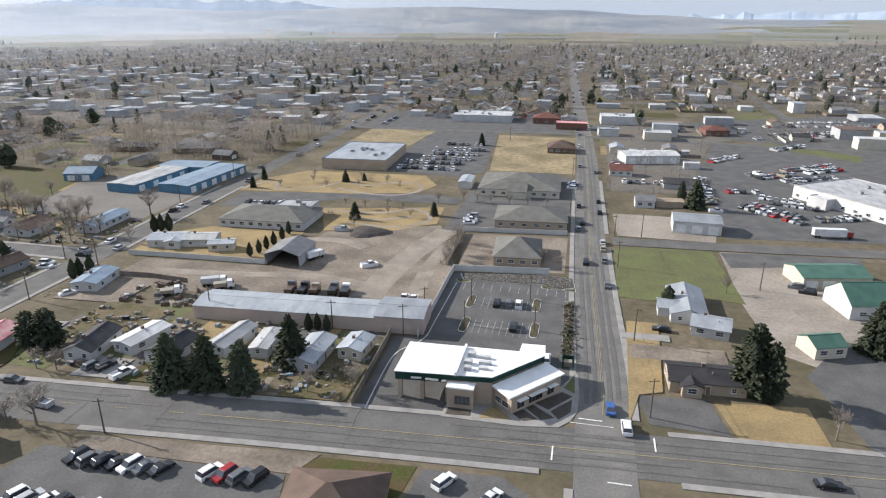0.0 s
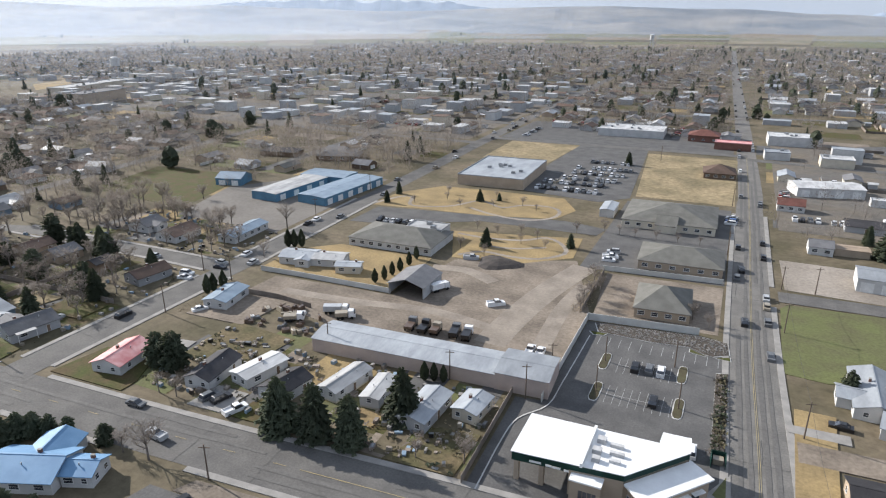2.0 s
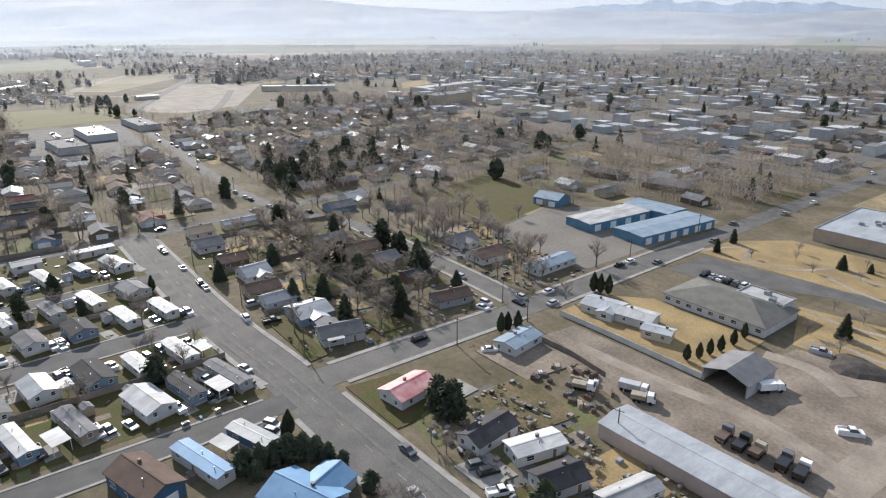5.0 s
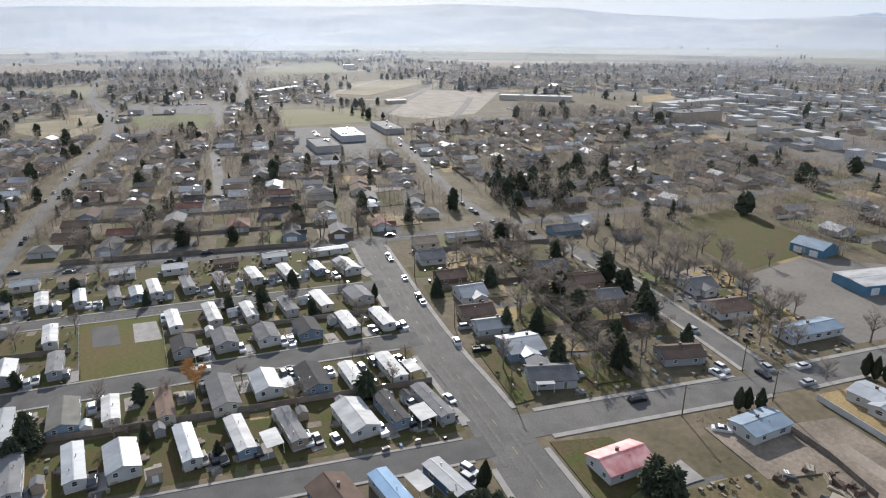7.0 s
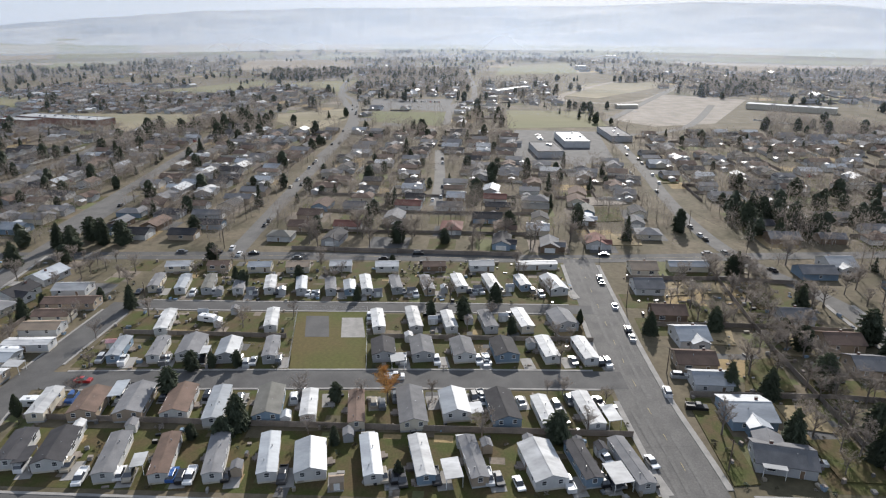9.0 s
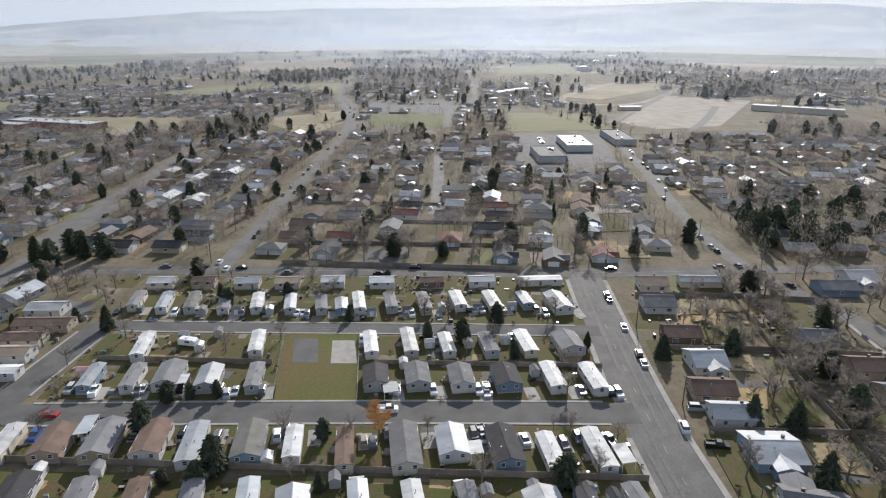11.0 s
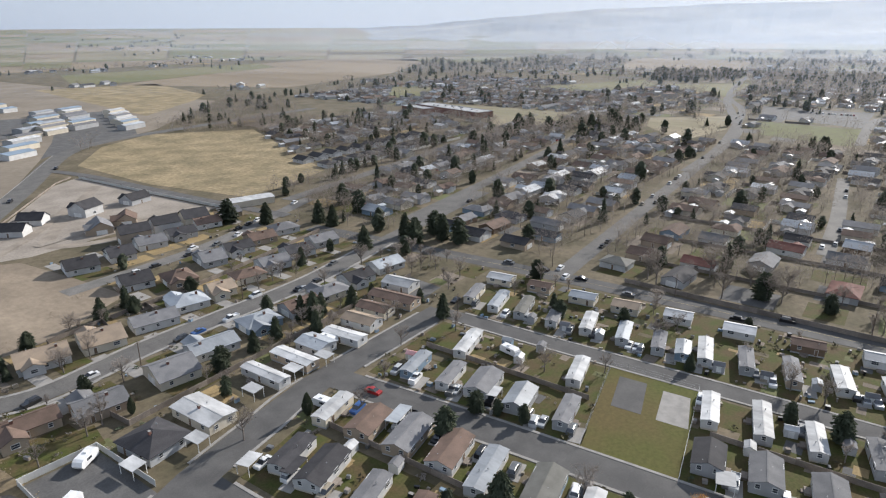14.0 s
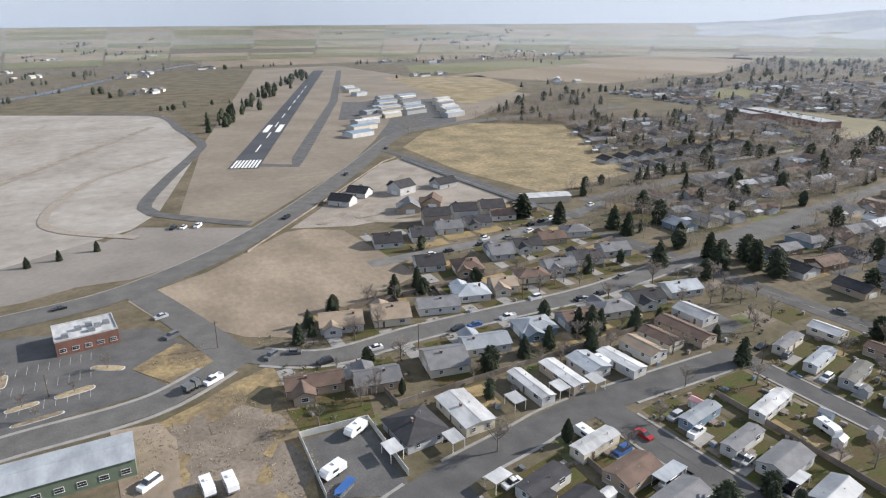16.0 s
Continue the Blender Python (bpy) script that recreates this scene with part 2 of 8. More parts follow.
# ---- small geometry kit ----
class Geo:
    def __init__(self):
        self.v, self.f, self.m = [], [], []

    def face(self, pts, m=0):
        k = len(self.v)
        self.v += [tuple(p) for p in pts]
        self.f.append(tuple(range(k, k + len(pts))))
        self.m.append(m)

    def hull(self, low, top, m=0, cap=None):
        """A closed body between two rings of as many points."""
        k, n = len(self.v), len(low)
        self.v += [tuple(p) for p in low] + [tuple(p) for p in top]
        for i in range(n):
            j = (i + 1) % n
            self.f.append((k + i, k + j, k + n + j, k + n + i))
        self.f += [tuple(range(k + n - 1, k - 1, -1)), tuple(range(k + n, k + 2 * n))]
        self.m += [m] * n + [m, m if cap is None else cap]

    def prism(self, pts, z0, z1, m=0, cap=None):
        self.hull([(x, y, z0) for x, y in pts], [(x, y, z1) for x, y in pts], m, cap)

    def box(self, x, y, z, sx, sy, sz, m=0, turn=0.0):
        """x, y: the middle; z: the underside."""
        c, s = math.cos(radians(turn)), math.sin(radians(turn))
        pts = [(x + c * a - s * b, y + s * a + c * b) for a, b in ((-sx / 2, -sy / 2), (sx / 2, -sy / 2), (sx / 2, sy / 2), (-sx / 2, sy / 2))]
        self.prism(pts, z, z + sz, m)

    def tube(self, p, q, r0, r1, n=6, m=0):
        p, q = Vector(p), Vector(q)
        d = (q - p).normalized()
        a = d.orthogonal().normalized()
        b = d.cross(a)
        ring = [(math.cos(2 * math.pi * i / n), math.sin(2 * math.pi * i / n)) for i in range(n)]
        if r1 <= 0:
            k = len(self.v)
            self.v += [tuple(p + (a * c + b * s) * r0) for c, s in ring] + [tuple(q)]
            for i in range(n):
                self.f.append((k + i, k + (i + 1) % n, k + n))
            self.m += [m] * n
        else:
            self.hull([p + (a * c + b * s) * r0 for c, s in ring], [q + (a * c + b * s) * r1 for c, s in ring], m)

    def mesh(self, name, mats, smooth=False):
        me = bpy.data.meshes.new(name)
        me.from_pydata(self.v, [], self.f)
        for x in mats if isinstance(mats, (list, tuple)) else [mats]:
            me.materials.append(x)
        if any(self.m):
            me.polygons.foreach_set("material_index", self.m)
        if smooth:
            me.polygons.foreach_set("use_smooth", [True] * len(me.polygons))
        return me


def part(name, geo, mats, parent=None, label="", at=None, smooth=False):
    me = geo.mesh(name, mats, smooth) if isinstance(geo, Geo) else geo
    ob = new(name, me)
    ob.parent = parent
    if at is not None:
        ob.matrix_basis = at
    return tagged(ob, label) if label else ob


def thing(name, m, label, category, group="", kind=""):
    ob = new(name)
    ob.empty_display_size = 0.5
    ob.matrix_basis = m
    return tagged(ob, label, category, group, kind)


def inside(x, y, poly):
    hit, j = False, len(poly) - 1
    for i in range(len(poly)):
        (ax, ay), (bx, by) = poly[i], poly[j]
        if (ay > y) != (by > y) and x < (bx - ax) * (y - ay) / (by - ay) + ax:
            hit = not hit
        j = i
    return hit


OPEN, ROADS, TAKEN = [], [], {}


def take(x, y, r):
    TAKEN.setdefault((int(x // 20), int(y // 20)), []).append((x, y, r))


def free(x, y, r, road=1.0, lots=True):
    for i in range(int(x // 20) - 1, int(x // 20) + 2):
        for j in range(int(y // 20) - 1, int(y // 20) + 2):
            for a, b, c in TAKEN.get((i, j), ()):
                if (a - x) ** 2 + (b - y) ** 2 < (c + r) ** 2:
                    return False
    for pts, w in ROADS:
        for (ax, ay), (bx, by) in zip(pts, pts[1:]):
            dx, dy = bx - ax, by - ay
            k = max(0.0, min(1.0, ((x - ax) * dx + (y - ay) * dy) / (dx * dx + dy * dy)))
            if (ax + k * dx - x) ** 2 + (ay + k * dy - y) ** 2 < (w / 2 + r * 0.7 + road) ** 2:
                return False
    return not (lots and any(inside(x, y, p) for p in OPEN))


# ---- ground, roads, lots ----
g = Geo()
rings = [0, 60, 150, 300, 600, 1100, 2000, 2600, 3200, 3900, 4600]
n = 48
for a, b in zip(rings, rings[1:]):
    for i in range(n):
        t0, t1 = 2 * math.pi * i / n, 2 * math.pi * (i + 1) / n
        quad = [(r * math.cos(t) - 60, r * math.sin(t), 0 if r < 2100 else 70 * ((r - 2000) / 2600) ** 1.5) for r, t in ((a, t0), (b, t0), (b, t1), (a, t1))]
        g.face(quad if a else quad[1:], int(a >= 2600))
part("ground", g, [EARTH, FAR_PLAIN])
tagged(bpy.data.objects["ground"], "brown winter ground with thin olive grass", "ground", kind="structure")


def lot(name, pts, material, z, label, open_lot=True, category="ground"):
    g = Geo()
    area = sum(a[0] * b[1] - b[0] * a[1] for a, b in zip(pts, pts[1:] + pts[:1]))
    g.prism(pts if area > 0 else pts[::-1], -0.3, z)
    if open_lot:
        OPEN.append(pts)
    return tagged(part(name, g, material), label, category, kind="structure")


def smooth_line(pts, step=12.0):
    """Catmull-Rom through the points."""
    out = []
    for i in range(len(pts) - 1):
        p = [Vector(pts[max(0, min(len(pts) - 1, i + k))]) for k in (-1, 0, 1, 2)]
        n = max(1, int((p[2] - p[1]).length / step))
        for k in range(n):
            t = k / n
            q = 0.5 * (2 * p[1] + (p[2] - p[0]) * t + (2 * p[0] - 5 * p[1] + 4 * p[2] - p[3]) * t * t + (3 * p[1] - p[0] - 3 * p[2] + p[3]) * t ** 3)
            out.append((q.x, q.y))
    return out + [tuple(pts[-1])]


def offset_line(pts, d):
    out = []
    for i, p in enumerate(pts):
        a, b = Vector(pts[max(0, i - 1)]), Vector(pts[min(len(pts) - 1, i + 1)])
        t = (b - a).normalized()
        out.append((p[0] - t.y * d, p[1] + t.x * d))
    return out


def strip(g, pts, d0, d1, z0, z1, m=0):
    a, b = offset_line(pts, d0), offset_line(pts, d1)
    for i in range(len(pts) - 1):
        g.prism([a[i + 1], a[i], b[i], b[i + 1]] if d1 > d0 else [a[i], a[i + 1], b[i + 1], b[i]], z0, z1, m)


def ribbon(g, pts, d0, d1, z, m=0):
    a, b = offset_line(pts, d0), offset_line(pts, d1)
    for i in range(len(pts) - 1):
        g.face([(*b[i], z), (*a[i], z), (*a[i + 1], z), (*b[i + 1], z)][::-1] if d1 > d0 else [(*a[i], z), (*b[i], z), (*b[i + 1], z), (*a[i + 1], z)][::-1], m)


LEVEL = [0.05]


def oval(x, y, a, b, turn=0, n=14):
    c, s = math.cos(radians(turn)), math.sin(radians(turn))
    out = []
    for i in range(n):
        t = 2 * math.pi * i / n
        u, v = a * math.copysign(abs(math.cos(t)) ** 0.6, math.cos(t)), b * math.copysign(abs(math.sin(t)) ** 0.6, math.sin(t))
        out.append((x + c * u - s * v, y + s * u + c * v))
    return out


def road(pts, w, label, material=ASPHALT, curve=True):
    pts = smooth_line(pts) if curve else pts
    g = Geo()
    LEVEL[0] += 0.004
    ribbon(g, pts, -w / 2, w / 2, LEVEL[0])
    ROADS.append((pts, w))
    return tagged(part("road", g, material), label, "road", kind="structure"), pts


def kerbs(pts, w, keep, walk=1.5, sides=(-1, 1)):
    """Kerb and pavement along a road where keep(x, y) holds."""
    for side in sides:
        g, run = Geo(), []
        line = smooth_line(pts, 3.0)
        edge = offset_line(line, side * (w / 2 + 0.6))
        for p, q in zip(line, edge):
            if keep(*q):
                run.append(p)
            else:
                if len(run) > 2:
                    strip(g, run, side * w / 2, side * (w / 2 + walk), 0.0, 0.17)
                run = []
        if len(run) > 2:
            strip(g, run, side * w / 2, side * (w / 2 + walk), 0.0, 0.17)
        if g.f:
            tagged(part("pavement", g, CONCRETE), "pale concrete kerb and pavement beside the road", "pavement", kind="structure")


A_LINE = [(160, 111), (20, 103.6), (-45, 99.6), (-105, 95), (-165, 91.5), (-215, 87.2), (-308, 85)]
B_LINE = [(9, 30), (8, 70), (7.6, 103), (7.2, 134), (4.9, 195), (2.4, 318), (-1.3, 450), (-33, 1200), (-75, 2300)]
C_LINE = [(-157.5, 94), (-158, 125), (-158.5, 176)]
D_LINE = [(-158.5, 176), (-160, 205), (-163, 270), (-170, 430), (-180, 700), (-190, 1000)]
H_LINE = [(-158.5, 173), (-185, 173.5), (-222, 173), (-268, 172), (-322, 153), (-392, 149), (-510, 155), (-640, 158)]
E_LINE = [(-292, -190), (-298, -130), (-303.5, -63), (-307, 10), (-310, 82), (-318, 152)]
G_LINE = [(-304, -63), (-409, -70), (-625, -84), (-785, -106), (-900, -128), (-1053, -178), (-1400, -230)]
M1_LINE = [(-152.5, 88), (-151.5, 20), (-149.5, -73)]
M2_LINE = [(-210.2, 86), (-207, 30), (-202.5, -30), (-198, -81)]
M3_LINE = [(-257.5, 84), (-255, 20), (-252, -40), (-250.5, -82)]
F_LINE = [(-128, -66), (-150, -73.5), (-172, -78), (-193, -81.5), (-252, -82)]
W_LINE = [(-112, -162), (-121, -151), (-143, -137), (-174, -139), (-203, -139), (-244, -139), (-296, -147), (-400, -160)]
W2_LINE = [(-182, -203), (-240, -206), (-278, -216), (-330, -232)]
R1_LINE = [(40, -118), (-40, -127), (-66, -130.5), (-97, -134), (-121, -150)]
R2_LINE = [(-119, -151), (-110, -180), (-97, -216)]
HW_LINE = [(160, -168), (30, -193), (-55, -208), (-96, -220), (-150, -265), (-230, -368), (-310, -482), (-360, -515), (-430, -526), (-620, -540)]
CUL_LINE = [(-391, 18), (-450, 16), (-506, 12), (-560, 8)]
for pts, w, label in (
        (A_LINE, 13.2, "worn grey asphalt main street with a yellow centre line"), (B_LINE, 11.0, "long straight asphalt street into the town"),
        (C_LINE, 10.0, "grey asphalt side street"), (D_LINE, 10.0, "grey asphalt street past the blue sheds"), (H_LINE, 8.0, "narrow asphalt street between old houses"),
        (E_LINE, 9.5, "asphalt street beside the mobile homes"), (G_LINE, 8.0, "asphalt street running to the fields"), (M1_LINE, 8.0, "asphalt lane of the mobile home park"),
        (M2_LINE, 9.5, "patched asphalt lane of the mobile home park"), (M3_LINE, 7.0, "asphalt lane of the mobile home park"), (F_LINE, 9.5, "dark asphalt lane of the mobile home park"),
        (W_LINE, 9.0, "curved asphalt residential street"), (W2_LINE, 8.0, "pale asphalt residential street"), (R1_LINE, 9.5, "asphalt street past a car park"),
        (R2_LINE, 11.0, "short asphalt link to the highway"), (HW_LINE, 13.5, "two-lane asphalt highway beside the airfield"), (CUL_LINE, 7.0, "pale asphalt close")):
    road(pts, w, label, PARK_ASPHALT if "mobile" in label else PALE_ASPHALT if pts is B_LINE or "pale" in label else ASPHALT)
for pts in ([(-320, -240), (-500, -262), (-720, -300)], [(-330, -160), (-470, -178), (-640, -205)], [(-318, 152), (-330, 260), (-352, 420), (-380, 640)],
            [(-170, 430), (-330, 436), (-560, 452)], [(-172, 520), (-340, 530), (-640, 545)], [(-250, 300), (-265, 560), (-290, 900)], [(-1, 455), (-170, 452)],
            [(0, 445), (160, 430), (420, 400)], [(-6, 620), (-180, 640), (-620, 668)], [(-8, 640), (200, 650), (500, 660)], [(-20, 820), (-400, 850)], [(-420, 430), (-450, 800)],
            [(-540, 440), (-590, 900)], [(12, 226), (60, 228), (170, 236)], [(-640, 158), (-700, 240), (-900, 330)], [(-25, 1000), (400, 1010)], [(150, 440), (170, 900)]):
    road(pts, 8.5, "distant asphalt town street")


def away(*others):
    """A test that a place keeps clear of the other roads' carriageways."""
    def keep(x, y):
        for pts, w in others:
            for (ax, ay), (bx, by) in zip(pts, pts[1:]):
                dx, dy = bx - ax, by - ay
                k = max(0.0, min(1.0, ((x - ax) * dx + (y - ay) * dy) / (dx * dx + dy * dy)))
                if (ax + k * dx - x) ** 2 + (ay + k * dy - y) ** 2 < (w / 2 + 2.6) ** 2:
                    return False
        return True
    return keep


kerbs(A_LINE, 13.2, away((B_LINE, 11), (C_LINE, 10), (M1_LINE, 8), (M2_LINE, 9.5), (M3_LINE, 7), (E_LINE, 9.5), ([(-103, 90), (-103, 60)], 14)))
kerbs(B_LINE[:6], 11.0, away((A_LINE, 13.2), ([(12, 226), (60, 228)], 8.5)))
kerbs(C_LINE, 10.0, away((A_LINE, 13.2), (H_LINE, 8), ([(-150, 174), (-120, 174)], 5)))
kerbs(D_LINE[:3], 10.0, away((H_LINE, 8), ([(-150, 174), (-120, 174)], 5)))
kerbs(H_LINE[:4], 8.0, away((D_LINE, 10), (C_LINE, 10)))
kerbs(W_LINE[:7], 9.0, away((R1_LINE, 9.5), (R2_LINE, 11)), 1.2)
kerbs(R1_LINE, 9.5, away((R2_LINE, 11), (W_LINE, 9)), 1.2)
kerbs(HW_LINE[2:7], 13.5, away((R2_LINE, 11)), 0.35, (1,))
kerbs(M2_LINE, 9.5, away((A_LINE, 13.2), (F_LINE, 9.5)), 0.8)
kerbs(M3_LINE, 7.0, away((A_LINE, 13.2), (F_LINE, 9.5)), 0.8)
kerbs(M1_LINE, 8.0, away((A_LINE, 13.2), (F_LINE, 9.5)), 0.8)
kerbs(F_LINE, 9.5, away((M1_LINE, 8), (M2_LINE, 9.5), (M3_LINE, 7)), 0.8)
for line, w in ((A_LINE, 13.2), (E_LINE, 9.5)):
    kk = smooth_line(line, 3.0)
    g = Geo()
    ribbon(g, kk[:len(kk) // 2] if line is A_LINE else kk, -0.08, 0.08, 0.12)
    if line is A_LINE:
        for i in range(len(kk) // 2, len(kk) - 4, 4):
            ribbon(g, kk[i:i + 2], -0.07, 0.07, 0.12)
    tagged(part("road_marking", g, YELLOW_PAINT), "worn yellow centre line on the street", "road marking", kind="structure")
g = Geo()
kk = smooth_line(B_LINE[2:7], 3.0)
ribbon(g, kk[5:], -0.22, -0.12, 0.13)
ribbon(g, kk[5:], 0.12, 0.22, 0.13)
tagged(part("road_marking", g, YELLOW_PAINT), "worn double yellow line on the long street", "road marking", kind="structure")
WORN = mat("worn_asphalt", (0.108, 0.103, 0.098), (0.122, 0.117, 0.111), 0.2, 0.85, fine=0.2, fscale=1.2)
for line, offs in ((A_LINE, (-4.4, -1.9, 1.9, 4.4)), ([(7.4, 118)] + B_LINE[3:7], (-3.3, -1.5, 1.5, 3.3)), (HW_LINE[1:7], (-3, 3))):
    g = Geo()
    kk = smooth_line(line, 3.0)
    for d in offs:
        wob = [0.5 + 0.3 * noise.noise(Vector((i * 0.13, d, 2))) for i in range(len(kk))]
        for i in range(len(kk) - 1):
            if noise.noise(Vector((i * 0.05, d * 3, 7))) > -0.15:
                ribbon(g, kk[i:i + 2], d - wob[i], d + wob[i], 0.11)
    tagged(part("wheel_track", g, WORN), "dark worn wheel tracks on the carriageway", "wheel tracks", kind="structure")
SEAL = mat("crack_seal", (0.08, 0.077, 0.074), (0.1, 0.097, 0.094), 0.4, 0.8)
r = random.Random(77)
g = Geo()
for line, w, gap in ((A_LINE, 13.0, 12.0), (B_LINE[3:6], 10.8, 13.0), (C_LINE, 9.6, 8.0), (M1_LINE, 7.6, 9.0), (M2_LINE, 9.0, 8.0), (F_LINE, 9.0, 8.0), (W_LINE[:7], 8.6, 9.0), (R1_LINE, 9.0, 8.0), (E_LINE, 9.0, 9.0)):
    kk = smooth_line(line, 1.0)
    i = 4
    while i < len(kk) - 4:
        (ax, ay), (bx, by) = kk[i], kk[i + 1]
        d = math.hypot(bx - ax, by - ay) or 1.0
        nx, ny = -(by - ay) / d, (bx - ax) / d
        lo, hi = (-w / 2, w / 2) if r.random() < 0.6 else sorted((r.choice((-w / 2, w / 2)), r.uniform(-1, 1)))
        pts = [(ax + nx * (lo + (hi - lo) * k / 6) + r.uniform(-0.25, 0.25), ay + ny * (lo + (hi - lo) * k / 6) + r.uniform(-0.25, 0.25)) for k in range(7)]
        ribbon(g, pts, -0.05, 0.05, 0.115)
        if r.random() < 0.35:
            o = r.uniform(-w / 2.4, w / 2.4)
            run = [(px + nx * o + r.uniform(-0.15, 0.15), py + ny * o + r.uniform(-0.15, 0.15)) for px, py in kk[i:i + 14]]
            if len(run) > 3:
                ribbon(g, run, -0.05, 0.05, 0.115)
        i += max(2, int(r.uniform(0.5, 1.5) * gap * 2.4))
tagged(part("crack_seal", g, SEAL), "dark tar lines sealing cracks in the asphalt", "crack sealing", kind="structure")
g = Geo()
for x0, y0, sx, sy in ((5.0, 112.6, 4.6, 0.3), (5.2, 110.9, 8.5, 0.16), (-1.8, 100.5, 0.3, 4.2), (16.8, 107.0, 0.3, 4.2), (10, 94.5, 4.0, 0.3)):
    g.box(x0, y0, 0.125, sx, sy, 0.004)
tagged(part("road_marking", g, WHITE_PAINT), "white stop lines at the crossing", "road marking", kind="structure")

road([(-150, -283), (-120, -312), (-106, -338), (-122, -400), (-150, -485), (-160, -530), (-152, -610), (-140, -720), (-60, -800)], 7.5, "dark asphalt track curving round the gravel field", LOT)
road([(-278, -428), (-285, -395), (-289, -330), (-293, -270), (-299, -215)], 7.0, "narrow asphalt road beside the dry field", LOT)
# open lots and fields
lot("lot_bank", [(-42.2, 106.4), (-43.4, 139), (-37.3, 140), (-37.3, 185), (-0.8, 187), (1.2, 134), (-0.4, 110.2), (-24, 106.9)], LOT, 0.06, "dark asphalt car park of the bank")
lot("yard_dirt", [(-141, 158), (-100, 151.5), (-37.5, 156), (-37.5, 188), (-52, 231), (-92, 214), (-97, 177), (-140, 175)], DIRT, 0.07, "bare brown dirt yard of a works depot")
lot("lawn_school", [(-150, 178), (-98, 179), (-100, 212), (-138, 211), (-150, 200)], DRYGRASS, 0.08, "dry yellow lawn", False)
lot("park_north", [(-157, 264), (-156, 288), (-141, 309), (-110, 311), (-78, 311), (-68, 293), (-73, 277), (-103, 269), (-133, 267)], DRYGRASS, 0.055, "dry golden park lawn")
lot("park_south", [(-106, 244), (-92, 247), (-68, 253), (-56, 256), (-54, 233), (-73, 217), (-94, 216)], DRYGRASS, 0.075, "dry golden park lawn with paths")
lot("park_drive", [(-152, 238), (-152, 262), (-112, 268), (-68, 276), (-50, 272), (-52, 262), (-100, 261), (-138, 240)], LOT, 0.05, "asphalt drive between the park lawns")
lot("lot_store", [(-101, 318), (-107, 372), (-104, 455), (-60, 455), (-50, 325), (-62, 312)], LOT, 0.06, "grey asphalt car park of the store")
lot("field_store", [(-150, 385), (-108, 385), (-104, 450), (-152, 448)], DRYFIELD, 0.06, "dry field behind the store")
lot("field_b", [(-48, 330), (-4, 330), (-6, 440), (-58, 440)], DRYFIELD, 0.06, "dry grass lot beside the long street")
lot("lot_offices", [(-50, 226), (-3.5, 228), (-5, 322), (-50, 320)], LOT, 0.05, "asphalt lot round the offices")
lot("yard_house", [(-37, 189), (-3.3, 190.5), (-3.6, 226), (-40, 224)], DIRT, 0.05, "pale bare yard round an office")
lot("lawn_corner", [(12, 176), (12.4, 217), (14.5, 220.5), (45, 222.5), (47, 178), (32, 182), (22, 175)], GRASS, 0.1, "green mown corner lawn")
lot("lot_east", [(14.5, 124), (29, 125), (31.4, 112.6), (16.5, 113.6)], LOT, 0.07, "cracked asphalt parking patch")
lot("lawn_east", [(30, 124.5), (48.5, 126.5), (49, 113), (32.6, 112.4)], DRYGRASS, 0.07, "dry yellow corner lawn")
lot("yard_east", [(47.5, 222), (80, 224), (84, 160), (62, 140), (48, 150), (46, 180)], GRAVEL, 0.05, "pale gravel yard between green-roofed sheds")
lot("drive_east", [(52, 140), (66, 160), (90, 150), (72, 112), (56, 114)], LOT, 0.06, "dark asphalt drive")
lot("lot_cars", [(52, 238), (53.5, 262), (58, 350), (80, 440), (190, 420), (180, 250), (120, 245)], LOT, 0.06, "wide asphalt lot full of parked cars")
lot("lot_green_sheds", [(47.5, 221.5), (92, 225), (90, 217.5), (48.4, 207)], LOT, 0.075, "dark asphalt strip before the green-roofed sheds")
TOWN_GROUND = mat("town_ground", (0.118, 0.111, 0.103), (0.145, 0.123, 0.096), 0.03, 0.92, fine=0.2, fscale=0.3)
lot("lot_shops", [(13.5, 300), (55, 300), (57, 350), (79, 440), (94, 452), (62, 520), (12, 520)], TOWN_GROUND, 0.045, "grey asphalt and gravel round the shops", False)
lot("lot_restaurants", [(-165, 458), (-9, 456), (-11, 545), (-165, 545)], LOT, 0.045, "grey asphalt lots round the restaurants", False)
lot("town_centre", [(-720, 440), (-182, 440), (-190, 870), (-900, 870)], TOWN_GROUND, 0.008, "grey paved ground of the town centre", False)
lot("verge_cars", [(113, 449), (157, 412), (150, 392), (108, 432)], GRASS, 0.075, "olive verge beside the car lot")
lot("yard_shed_east", [(14, 233), (48, 232), (53, 262), (13, 262)], GRAVEL, 0.05, "pale gravel lot beside a metal shed")
lot("yard_blue", [(-226, 214), (-170, 212), (-171, 250), (-174, 310), (-205, 312), (-240, 262)], GREY_GRAVEL, 0.05, "grey gravel yard round the blue sheds")
lot("field_blue", [(-300, 230), (-232, 222), (-242, 262), (-262, 285), (-312, 282)], LAWN, 0.06, "patchy green field")
lot("lot_south", [(-100, 60), (-95, 82.5), (-47, 84.5), (-40, 60)], LOT, 0.07, "asphalt car park with a row of cars")
lot("band_dirt", [(-90, 83), (-88, 87), (-43, 91), (-46, 84.8)], DIRT, 0.11, "bare dirt verge")
lot("lot_diner", [(-28, 60), (-24, 91), (-10, 92), (1, 84), (2, 60)], LOT, 0.07, "asphalt car park of a diner")
lot("lawn_diner", [(-47, 60), (-45, 90), (-25, 91.5), (-29, 60)], LAWN, 0.06, "olive lawn beside the diner")
